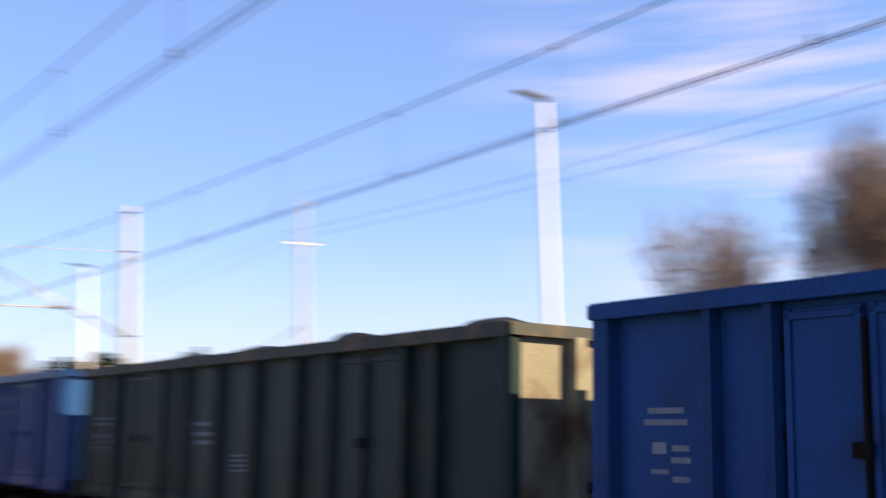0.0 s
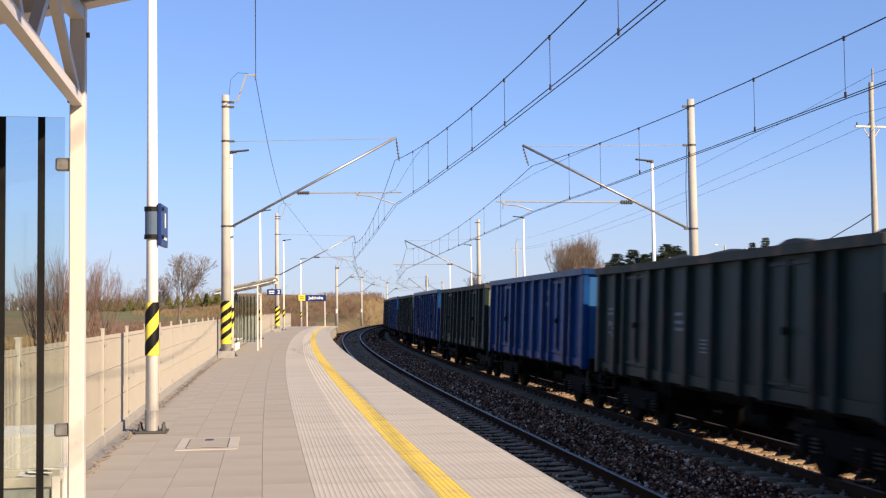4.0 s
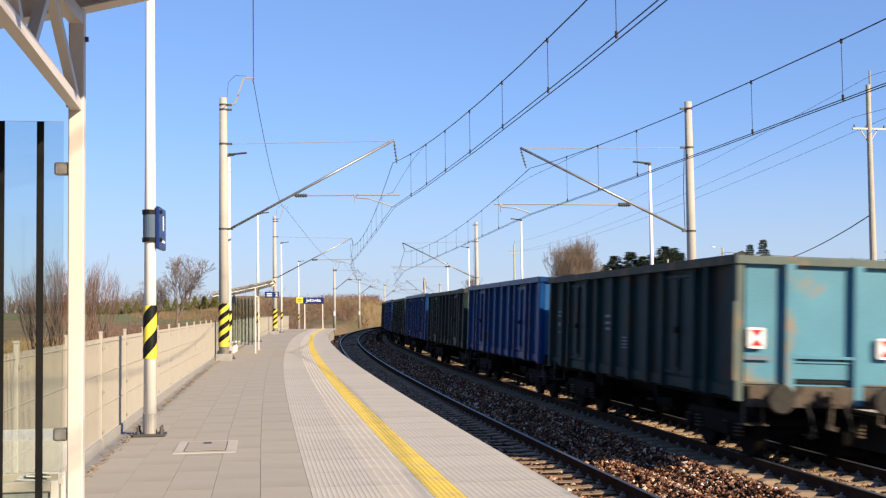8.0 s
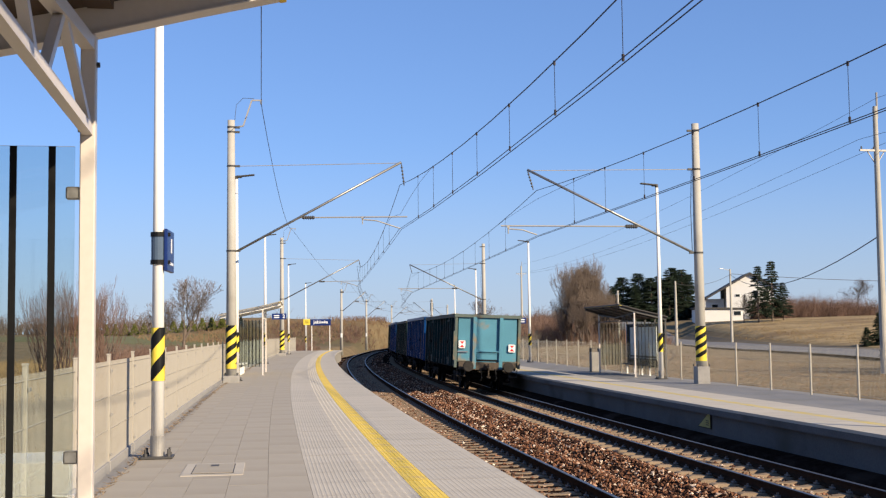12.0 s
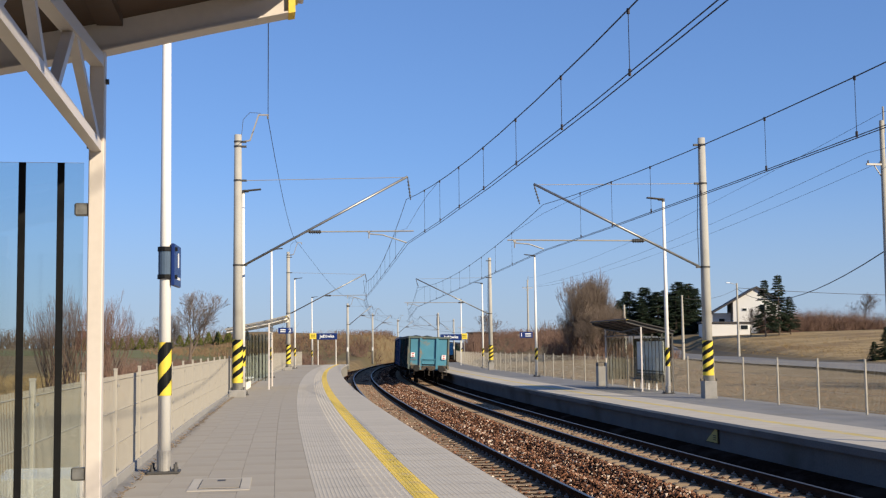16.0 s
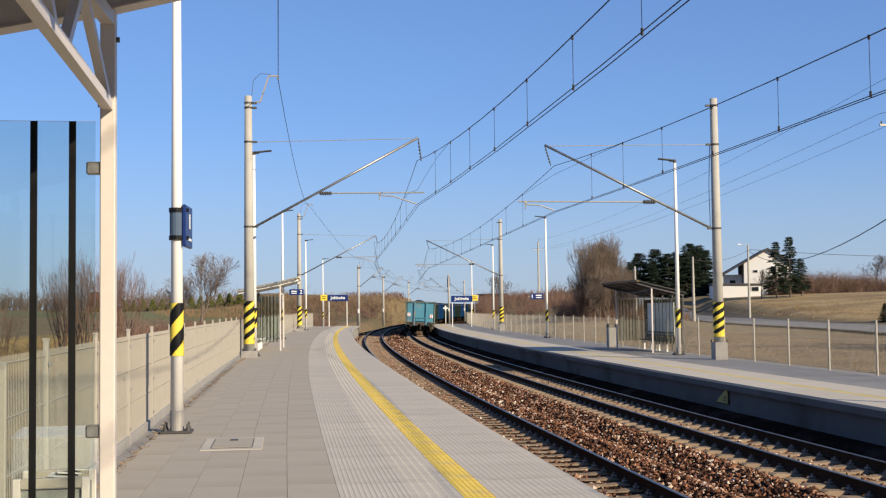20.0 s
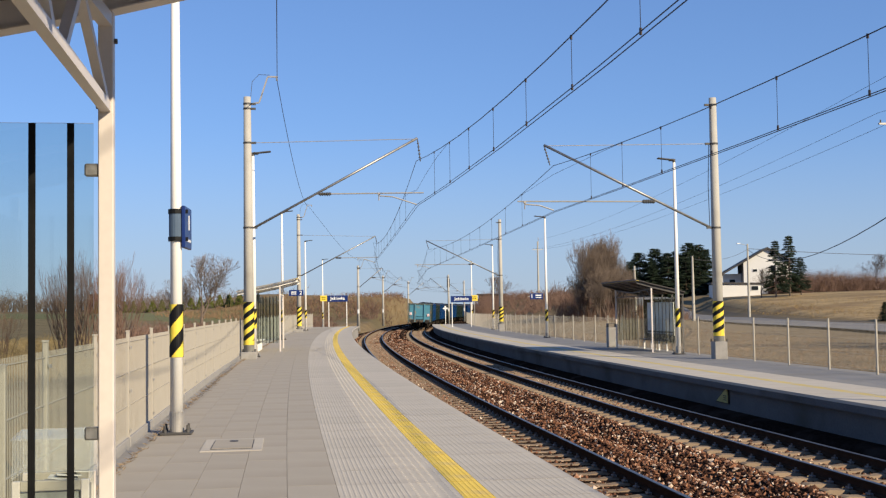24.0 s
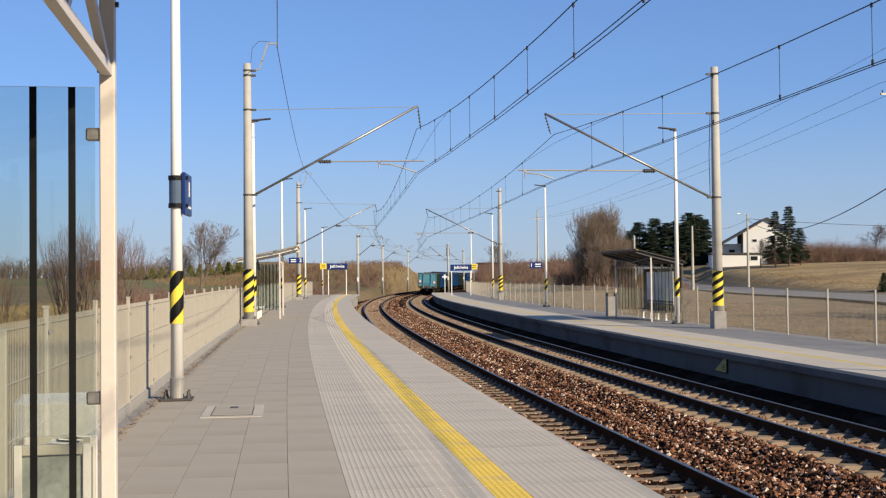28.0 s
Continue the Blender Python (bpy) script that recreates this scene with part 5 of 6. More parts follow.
def bare_tree(x, y, height, kind, label, turn, scale=1.0, form=0):
    if (kind, form) not in TREES:
        rnd = random.Random(len(TREES) + 11)
        t, c = grow(rnd, 8.0, *FORMS[kind])
        k = 8.0 / max(s[1][2] for s in c)
        least = {"bush": 0.0045, "thicket": 0.008, "round": 0.009, "tall": 0.010}[kind]
        f = lambda rows: [(tuple(v * k for v in s[0]), tuple(v * k for v in s[1]), max(least, s[2] * k), max(least * 0.7, s[3] * k)) for s in rows]
        TREES[kind, form] = (segments_mesh("trunk", f(t), M_BARK if kind != "bush" else M_TWIG, 7), segments_mesh("crown", f(c), M_BARK if kind != "bush" else M_TWIG, 3))
    th = thing("tree", pose(x, y, ground_z(x, y) - 0.1, 0, 0, turn), label, "tree", "bare trees")
    for nm, me in zip(("trunk", "crown"), TREES[kind, form]):
        o = new(nm, me)
        o.parent = th
        o.scale = (height / 8 * scale, height / 8 * scale, height / 8)
    return th


def conifer_meshes(seed):
    rnd = random.Random(seed)
    trunk = [((0, 0, 0), (0, 0, 4.5), 0.16, 0.10), ((0, 0, 4.5), (0, 0, 9.6), 0.10, 0.02)]
    boughs, needles = [], []
    open_ = seed > 2
    z = 1.7 if open_ else 0.8
    while z < 9.6:
        reach = 2.7 * (1 - (z / 10.0)) ** 1.0 + 0.18
        for k in range(rnd.randint(5, 7)):
            az = rnd.uniform(0, 2 * math.pi)
            ln = reach * rnd.uniform(0.7, 1.1)
            tip = Vector((math.cos(az) * ln, math.sin(az) * ln, z + ln * 0.12 - 0.18 * ln * ln))
            a = Vector((0, 0, z))
            boughs.append((tuple(a), tuple(tip), 0.035, 0.012))
            n = int((14 + ln * 22) if open_ else (16 + ln * 26))
            for i in range(n):
                f = rnd.uniform(0.2, 1.02)
                p = a.lerp(tip, f) + Vector((rnd.gauss(0, .08), rnd.gauss(0, .08), rnd.gauss(-0.02, .06)))
                sd = rnd.choice((-1, 1)) * rnd.uniform(0.5, 1.3)
                dr = Vector((math.cos(az + sd), math.sin(az + sd), rnd.uniform(-0.55, 0.05)))
                needles.append((tuple(p), tuple(p + dr * rnd.uniform(0.2, 0.5)), 0.045, 0.008))
        z += 0.36 if open_ else 0.30
    return trunk, boughs, needles


SPRUCE = {}


def spruce(x, y, height, seed, label, wide=1.0, turn=0):
    if seed not in SPRUCE:
        t, b, n = conifer_meshes(seed)
        SPRUCE[seed] = (segments_mesh("trunk", t, M_BARK, 8), segments_mesh("bough", b, M_BARK, 3), segments_mesh("needles", n, M_NEEDLE, 3))
    th = thing("spruce_tree", pose(x, y, ground_z(x, y) - 0.1, 0, 0, turn), label, "tree", "spruce trees")
    for nm, me in zip(("trunk", "bough", "foliage"), SPRUCE[seed]):
        o = new(nm, me)
        o.parent = th
        o.scale = (height / 9.6 * wide, height / 9.6 * wide, height / 9.6)
    return th


# behind the opposite platform
for x, y, h, t, sc, k in ((15.4, 125, 9.0, 10, 0.55, 0), (16.6, 127, 9.8, 130, 0.58, 1), (18.3, 127, 8.8, 250, 0.58, 0), (17.4, 129, 9.3, 60, 0.55, 1), (15.9, 129, 9.2, 200, 0.55, 1),
                          (14.4, 126, 6.4, 80, 0.75, 0), (15.6, 123, 6.0, 160, 0.75, 1), (17.2, 124, 6.6, 270, 0.75, 0), (19.0, 126, 6.2, 20, 0.75, 1), (20.0, 130, 6.6, 300, 0.75, 0), (18.2, 124, 5.0, 100, 0.9, 1), (14.6, 124, 4.4, 220, 0.9, 0), (16.4, 122, 4.6, 340, 0.9, 1), (19.6, 125, 4.2, 190, 0.9, 0)):
    bare_tree(x, y, h, "thicket", "bare leafless tree in the clump behind the platform", t, sc, k)
for x, y, h, s, w, t in ((36.0, 228, 8.6, 2, 1.9, 90), (38.6, 232, 10.8, 1, 2.0, 0), (41.3, 230, 11.6, 2, 1.9, 40), (43.4, 228, 10.4, 1, 2.0, 75), (45.4, 233, 11.0, 2, 1.9, 160), (47.6, 230, 12.2, 1, 1.9, 200), (50.0, 231, 11.8, 2, 1.8, 280), (51.8, 234, 10.8, 1, 1.8, 310), (40.2, 227, 8.0, 1, 1.9, 140), (46.6, 227, 9.0, 2, 1.9, 20)):
    spruce(x, y, h * 0.84, s, "dark green spruce in the row beside the houses", w * 0.96, t)
for x, y, h, s, w, t in ((52.8, 188, 9.3, 3, 0.95, 0), (55.6, 190, 10.0, 4, 1.0, 70), (58.0, 192, 6.4, 3, 1.25, 150)):
    spruce(x, y, h, s, "tall dark spruce in front of the white house", w, t)
bare_tree(51.0, 190, 5.0, "round", "small bare tree in front of the white house", 30)
bare_tree(86, 236, 8.0, "round", "bare tree on the field's edge", 75)
bare_tree(49, 238, 9.5, "round", "bare tree behind the white house", 20)
bare_tree(11.0, 245, 9.0, "tall", "bare tree beyond the end of the platform", 100)
spruce(23.6, 58.5, 5.2, 3, "dark evergreen beside the concrete pole", 0.9, 20)
spruce(25.5, 61.5, 4.6, 4, "dark evergreen beside the concrete pole", 1.0, 80)
# nearer trees to the right, above the train
for x, y, h, t, w in ((38.6, 45.0, 12.6, 0, 0.75), (44.2, 41.0, 16.4, 120, 0.65), (46.8, 39.4, 18.0, 200, 0.65)):
    bare_tree(x, y, h, "thicket", "tall bare tree beyond the opposite platform", t, w)
for x, h, w in ((43.6, 2.0, 1.8), (44.9, 3.4, 1.5), (46.3, 4.8, 1.4)):
    spruce(x, 117.0, h, 1, "dark evergreen shrub at the edge of the field", w, 30 * h)
# left of the line
for x, y, h, t in ((-26.0, 128, 8.9, 40), (-29.0, 131, 6.6, 170)):
    bare_tree(x, y, h, "round", "bare round-crowned tree beyond the fence", t, 1.2)
for x, y, h, t in ((-16.2, 54, 5.4, 0), (-17.4, 56, 5.0, 90), (-14.9, 55, 4.6, 200), (-18.6, 58, 4.4, 310), (-21.5, 58, 3.0, 45), (-15.8, 57, 5.0, 150)):
    bare_tree(x, y, h, "bush", "bare reddish willow bush behind the fence", t, 0.85)
for x, y, h, s in ((-43.5, 240, 2.6, 1), (-41.6, 242, 3.0, 2), (-39.4, 240, 2.6, 1), (-37.6, 241, 2.2, 2)):
    spruce(x, y, h, s, "small dark conifer at the field's edge", 1.3, 50 * s)


# ---- brush, reeds and hedges, joined ----
def brush(name, spots, per, h0, h1, material, label, r=0.02, lean=0.35, seed=1, fan=3):
    rnd = random.Random(seed)
    segs = []
    for cx, cy, rx, ry in spots:
        for _ in range(per):
            a, q = rnd.uniform(0, 2 * math.pi), math.sqrt(rnd.random())
            x, y = cx + rx * q * math.cos(a), cy + ry * q * math.sin(a)
            z = ground_z(x, y) - 0.05
            h = rnd.uniform(h0, h1) * (1 - 0.4 * q)
            for _k in range(fan):
                e = Vector((x + rnd.gauss(0, lean * h), y + rnd.gauss(0, lean * h), z + h * rnd.uniform(0.6, 1)))
                m = Vector((x, y, z)).lerp(e, 0.5) + Vector((rnd.gauss(0, .05), rnd.gauss(0, .05), h * 0.08))
                segs.append(((x, y, z), tuple(m), r, r * 0.8))
                segs.append((tuple(m), tuple(e), r * 0.8, r * 0.35))
                for _j in range(2):
                    f = rnd.uniform(0.3, 1)
                    b = m.lerp(e, f)
                    segs.append((tuple(b), tuple(b + Vector((rnd.gauss(0, .16 * h), rnd.gauss(0, .16 * h), abs(rnd.gauss(.12 * h, .1 * h))))), r * 0.5, r * 0.25))
    tagged(new(name, segments_mesh(name, segs, material, 3)), label, "shrubs", kind="stuff")


brush("brush_bank", [(14, 152, 5, 10), (20, 150, 6, 10), (24, 166, 6, 10), (10.5, 178, 4, 14), (17, 170, 6, 8), (27, 150, 4, 8), (13, 195, 5, 12), (16, 215, 4, 14)], 330, 0.8, 2.0, M_TWIG, "red-brown leafless brush on the bank", 0.022, 0.3, 4)
brush("brush_clump", [(16.5, 125.5, 3.2, 3.0), (19.5, 128, 2.5, 3.0), (13.8, 127, 2.0, 3.0)], 130, 1.4, 3.4, M_TWIG, "leafless undergrowth below the tree clump", 0.016, 0.2, 17)
brush("brush_mound", [(-34, 238, 12, 10), (-18, 240, 12, 10), (-6, 250, 8, 10), (-45, 225, 10, 12)], 300, 0.6, 1.8, M_DRYBROWN, "brown dry grass and brush on the earth mound", 0.03, 0.4, 5)
brush("brush_bend", [(at(165 + 9 * i, 10.6 + 0.3 * (i % 2)).x, at(165 + 9 * i, 10.6).y, 1.4, 6) for i in range(12)], 150, 2.4, 4.2, M_TWIG, "leafless brush on the bank inside the bend", 0.022, 0.22, 14)
brush("brush_mound_foot", [(-30, 226, 12, 6), (-14, 232, 8, 7), (-3, 238, 5, 7), (-22, 236, 12, 6), (-10, 256, 12, 6)], 260, 0.7, 1.8, M_TWIG, "red-brown brush at the foot of the mound", 0.03, 0.4, 15)
brush("brush_left", [(-15, 95, 4, 12), (-19, 112, 5, 10), (-14.5, 125, 3, 10), (-24, 108, 5, 8), (-18, 75, 3, 8), (-14, 150, 3, 12), (-20, 165, 6, 14)], 260, 0.8, 2.2, M_TWIG, "brown leafless scrub beyond the fence", 0.02, 0.35, 6)
brush("reeds", [(-16, 44, 4, 8), (-20, 62, 6, 8), (-13, 62, 2.5, 12), (-24, 78, 8, 8), (-13.5, 85, 2.5, 10), (-31, 100, 8, 8)], 420, 0.5, 1.1, M_REED, "dry yellow reeds and grass beyond the fence", 0.012, 0.2, 7)
brush("hedge_right", [(66, 214, 5, 3), (72, 218, 5, 3), (79, 222, 6, 3), (61, 208, 4, 3)], 420, 1.6, 5.2, M_TWIG, "red-brown leafless hedge along the field", 0.017, 0.42, 8, 5)
brush("far_woods_left", [(-110 + 14 * i, 300 + 6 * (i % 3), 9, 6) for i in range(6)] + [(-150 - 16 * i, 320, 10, 6) for i in range(8)], 120, 3.0, 7.5, M_BARK, "distant leafless wood on the horizon", 0.07, 0.25, 9)
brush("far_woods_right", [(100 + 18 * i, 300 + 5 * (i % 2), 11, 7) for i in range(8)] + [(20 + 9 * i, 300, 7, 6) for i in range(5)], 110, 3.0, 6.5, M_BARK, "distant leafless wood on the horizon", 0.07, 0.25, 10)
brush("field_stubble", [(52, 118, 9, 14), (60, 140, 14, 20), (55, 165, 10, 22), (72, 165, 14, 25), (48, 140, 5, 18), (66, 118, 12, 14), (85, 150, 14, 20), (50, 100, 8, 14), (47, 160, 4, 20)], 700, 0.12, 0.34, M_REED, "tufts of dry stubble over the rough field", 0.035, 0.5, 12, 2)


def fence_litter():
    rnd = random.Random(41)
    segs = []
    for _ in range(1300):
        s = 4 + 70 * rnd.random() ** 1.4
        p = at(s, -8.37 + abs(rnd.gauss(0, 0.045)), 0.001)
        h = rnd.uniform(0.004, 0.035)
        a = rnd.uniform(0, 6.28)
        d = rnd.uniform(0.02, 0.09)
        segs.append((tuple(p), (p.x + d * math.cos(a), p.y + d * math.sin(a), p.z + h), 0.006, 0.002))
    tagged(new("weeds", segments_mesh("weeds", segs, M_LITTER, 3)), "dry weeds and leaf litter along the foot of the fence", "weeds", kind="stuff")


fence_litter()


def conifer_hedge():
    rnd = random.Random(21)
    segs = []
    for i in range(17):
        x, y = -72 + i * 2.05, 246 - i * 0.4
        z = ground_z(x, y)
        for k in range(150):
            t = rnd.random()
            r = 0.85 * (1 - t) + 0.08
            a = rnd.uniform(0, 2 * math.pi)
            p = Vector((x + r * math.cos(a), y + r * math.sin(a), z + 2.3 * t))
            segs.append((tuple(p), tuple(p + Vector((0.12 * math.cos(a), 0.12 * math.sin(a), 0.30))), 0.10, 0.03))
    tagged(new("conifer_hedge", segments_mesh("conifer_hedge", segs, M_HEDGE, 3)), "row of clipped yellow-green conifers at the field's end", "hedge", kind="stuff")


conifer_hedge()


# ---- grass tufts on the nearer ground ----
def tufts():
    rnd = random.Random(31)
    segs = []
    for _ in range(12000):
        s, o = rnd.uniform(18, 95), rnd.uniform(9.2, 24)
        if rnd.random() < 0.35:
            o = -rnd.uniform(9.2, 20)
        p = at(s, o)
        z = ground_z(p.x, p.y) - 0.02
        for _k in range(2):
            e = (p.x + rnd.gauss(0, .07), p.y + rnd.gauss(0, .07), z + rnd.uniform(0.03, 0.10))
            segs.append(((p.x, p.y, z), e, 0.012, 0.003))
    tagged(new("grass_tufts", segments_mesh("grass_tufts", segs, M_DRYBROWN, 3)), "short dry grass tufts beside the platforms", "grass", kind="stuff")


tufts()
# ---- freight train ----
HALF_W = 1.45


def wheelset_bm():
    bm = bmesh.new()
    tube(bm, (-0.95, 0, 0), (0.95, 0, 0), 0.085, n=10)
    for x in (-0.75, 0.75):
        sg = 1 if x > 0 else -1
        tube(bm, (x - 0.065, 0, 0), (x + 0.065, 0, 0), 0.46, n=28)
        tube(bm, (x - sg * 0.085, 0, 0), (x - sg * 0.06, 0, 0), 0.49, n=28)
        tube(bm, (x + sg * 0.055, 0, 0), (x + sg * 0.09, 0, 0), 0.16, n=14)
        for k in range(6):
            a = k * math.pi / 3
            tube(bm, (x + sg * 0.064, 0.29 * math.cos(a), 0.29 * math.sin(a)), (x + sg * 0.07, 0.29 * math.cos(a), 0.29 * math.sin(a)), 0.05, n=8)
    return bm


def bogie(parent, y):
    bm = bmesh.new()
    for x in (-1.0, 1.0):
        box(bm, (x, 0, 0.62), (0.12, 2.5, 0.20), 0.02)
        box(bm, (x, 0, 0.50), (0.14, 0.9, 0.34), 0.03)
    box(bm, (0, 0, 0.62), (1.9, 0.5, 0.22), 0.02)
    for yy in (-1.25, 1.25):
        box(bm, (0, yy, 0.60), (2.1, 0.10, 0.14), 0.01)
    b = part("bogie", bm, M_UNDER, parent)
    b.matrix_basis = Matrix.Translation((0, y, 0))
    for yy in (-0.9, 0.9):
        w = part("wheelset", wheelset_bm(), M_UNDER, b)
        w.matrix_basis = Matrix.Translation((0, yy, 0.46))
        for x in (-1.05, 1.05):
            bm = bmesh.new()
            box(bm, (x, yy, 0.46), (0.20, 0.26, 0.26), 0.04)
            tube(bm, (x * 1.09, yy, 0.46), (x * 1.13, yy, 0.46), 0.11, n=12)
            part("axle_box", bm, M_UNDER, b)
            for dy in (-0.24, 0.24):
                bm = bmesh.new()
                for k in range(4):
                    tube(bm, (x, yy + dy, 0.36 + 0.06 * k), (x, yy + dy, 0.39 + 0.06 * k), 0.085, n=10)
                part("spring", bm, M_DUSTYLIT, b)
    return b


def wagon(paint, label, height, heap, tail=False, rim_paint=None, seed=0, flank=None, end_paint=None):
    rnd = random.Random(seed)
    w = thing("open_wagon", Matrix(), label, "wagon", "goods wagons of the train")
    L, z0, z1 = 12.75, 1.03, height
    rim_paint = rim_paint or paint
    ribs = (-6.28, -5.05, -4.42, -2.75, -1.85, -0.62, 0.62, 1.85, 2.75, 4.42, 5.05, 6.28)
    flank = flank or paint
    # end walls and posts take the sunlit copy of the paint
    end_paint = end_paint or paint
    # rib colour, a little darker than the flank
    rib_paint = {M_BLUE: M_BLUERIB, M_GREEN: M_GREENRIB, M_TEALSIDE: M_TEALRIB}[flank]
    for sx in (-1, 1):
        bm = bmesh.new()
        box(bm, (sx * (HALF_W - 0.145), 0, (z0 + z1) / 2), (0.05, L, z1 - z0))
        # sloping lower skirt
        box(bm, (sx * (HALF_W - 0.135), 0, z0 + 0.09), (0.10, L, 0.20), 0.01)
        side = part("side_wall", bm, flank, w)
        for y in ribs:
            bm = bmesh.new()
            corner = abs(y) > 6
            ww = 0.30 if corner else 0.18
            x0, x1 = sx * (HALF_W - 0.13), sx * (HALF_W if not corner else HALF_W + 0.01)
            vs = []
            for zz, k in ((z0 - 0.02, 1.0), (z1 - 0.12, 0.85)):
                vs.append([bm.verts.new(p) for p in ((x0, y - ww * 0.42 * k, zz), (x1, y - ww * 0.27 * k, zz), (x1, y + ww * 0.27 * k, zz), (x0, y + ww * 0.42 * k, zz))])
            for i in range(4):
                bm.faces.new((vs[0][i], vs[0][(i + 1) % 4], vs[1][(i + 1) % 4], vs[1][i]))
            bm.faces.new(vs[0]), bm.faces.new(vs[1][::-1])
            part("rib", bm, rib_paint, side)
        for yc in (-3.58, 3.58):
            for k in (-1, 1):
                bm = bmesh.new()
                box(bm, (sx * (HALF_W - 0.105), yc + k * 0.38, (z0 + z1) / 2 + 0.02), (0.04, 0.70, z1 - z0 - 0.42), 0.008)
                d = part("door", bm, flank, side)
                bm = bmesh.new()
                xx = sx * (HALF_W - 0.075)
                for yy in (yc + k * 0.38 - 0.32, yc + k * 0.38 + 0.32):
                    box(bm, (xx, yy, (z0 + z1) / 2 + 0.02), (0.03, 0.06, z1 - z0 - 0.44), 0.005)
                box(bm, (xx, yc + k * 0.38, z1 - 0.25), (0.03, 0.70, 0.06), 0.005)
                box(bm, (xx, yc + k * 0.38, z0 + 0.26), (0.03, 0.70, 0.06), 0.005)
                part("door_frame", bm, flank, d)
                for zz in (z0 + 0.5, (z0 + z1) / 2, z1 - 0.45):
                    bm = bmesh.new()
                    tube(bm, (sx * (HALF_W - 0.10), yc + k * 0.76, zz - 0.05), (sx * (HALF_W - 0.10), yc + k * 0.76, zz + 0.05), 0.025, n=8)
                    part("hinge", bm, M_UNDER, d)
            bm = bmesh.new()
            bar(bm, (sx * (HALF_W - 0.05), yc, z0 + 0.35), (sx * (HALF_W - 0.05), yc, z1 - 0.3), 0.04, 0.04)
            box(bm, (sx * (HALF_W - 0.02), yc + 0.03, (z0 + z1) / 2 - 0.1), (0.05, 0.16, 0.12), 0.01)
            part("latch_bar", bm, M_UNDER, side)
        if sx < 0:
            marks = [(5.62, 2.30, .42, .05), (5.62, 2.20, .50, .05), (5.70, 1.98, .16, .10), (5.45, 1.98, .2, .05), (5.45, 1.88, .22, .05), (5.7, 1.78, .2, .04), (5.45, 1.72, .2, .05),
                                  (1.25, 2.2, .4, .06), (1.2, 2.05, .46, .06), (1.2, 1.92, .4, .06), (-0.05, 1.75, .3, .03), (-0.05, 1.68, .3, .03), (-0.05, 1.61, .3, .03), (-0.05, 1.54, .3, .03)]
            if not tail and paint is M_BLUE:
                marks += [(-2.3, 2.45, .8, .10), (-2.2, 2.76, .34, .16), (-2.4, 2.70, .26, .20)]
            for y, z, bw, bh in marks:
                bm = bmesh.new()
                box(bm, (-(HALF_W - 0.117), y, z + 0.1), (0.006, bw, bh))
                part("stencil_mark", bm, M_STENCIL, side)
        bm = bmesh.new()
        bar(bm, (sx * (HALF_W - 0.04), -L / 2 - 0.03, z1 - 0.06), (sx * (HALF_W - 0.04), L / 2 + 0.03, z1 - 0.06), 0.16, 0.15)
        part("top_rim", bm, rim_paint, side)
        bm = bmesh.new()
        for yy in (-0.4, 0.4):
            bar(bm, (sx * (HALF_W - 0.05), 5.9 + yy * 0.5, 0.45), (sx * (HALF_W - 0.05), 5.9 + yy * 0.5, 1.1), 0.03, 0.03)
        for zz in (0.47, 0.78):
            bar(bm, (sx * (HALF_W - 0.05), 5.7, zz), (sx * (HALF_W - 0.05), 6.1, zz), 0.10, 0.03)
        part("step", bm, M_UNDER, side)
    for sy in (-1, 1):
        e = L / 2
        bm = bmesh.new()
        box(bm, (0, sy * (e - 0.03), (z0 + z1) / 2), (2 * HALF_W - 0.14, 0.05, z1 - z0))
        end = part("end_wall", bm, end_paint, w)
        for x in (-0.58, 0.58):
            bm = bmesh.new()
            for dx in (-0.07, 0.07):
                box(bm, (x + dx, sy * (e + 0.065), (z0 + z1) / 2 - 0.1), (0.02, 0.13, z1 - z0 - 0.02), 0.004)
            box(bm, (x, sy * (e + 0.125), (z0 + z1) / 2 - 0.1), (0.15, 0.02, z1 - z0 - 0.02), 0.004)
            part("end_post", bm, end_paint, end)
        bm = bmesh.new()
        box(bm, (0, sy * (e + 0.06), z0 + 0.66), (1.0, 0.12, 0.05), 0.005)
        box(bm, (0, sy * (e + 0.03), z0 + 0.60), (1.0, 0.06, 0.07), 0.005)
        part("ledge", bm, M_UNDER if not tail else paint, end)
        if tail and sy < 0:
            bm = bmesh.new()
            box(bm, (0, -e - 0.015, z0 + 0.27), (0.92, 0.02, 0.055), 0.004)
            part("drain_slot", bm, M_BLACK, end)
            bm = bmesh.new()
            box(bm, (0, -e - 0.02, z0 + 0.46), (0.94, 0.03, 0.30), 0.008)
            part("end_flap", bm, paint, end)
            for hx in (-0.32, 0.32):
                bm = bmesh.new()
                tube(bm, (hx - 0.06, -e - 0.05, z0 + 0.62), (hx + 0.06, -e - 0.05, z0 + 0.62), 0.022, n=8)
                part("flap_hinge", bm, M_DUSTYLIT, end)
            for bx in (-1.0, 1.0):
                bm = bmesh.new()
                box(bm, (bx, -e - 0.012, z0 + 0.235), (0.72, 0.02, 0.035), 0.004)
                part("rail_strip", bm, M_TEALWORN, end)
        for x in (-HALF_W + 0.06, HALF_W - 0.06):
            bm = bmesh.new()
            box(bm, (x, sy * (e + 0.0), (z0 + z1) / 2 - 0.03), (0.12, 0.10, z1 - z0 + 0.06), 0.01)
            part("corner_post", bm, paint if not tail else M_TEALWORN, end)
        bm = bmesh.new()
        bar(bm, (-HALF_W - 0.02, sy * (e + 0.0), z1 - 0.06), (HALF_W + 0.02, sy * (e + 0.0), z1 - 0.06), 0.18, 0.13)
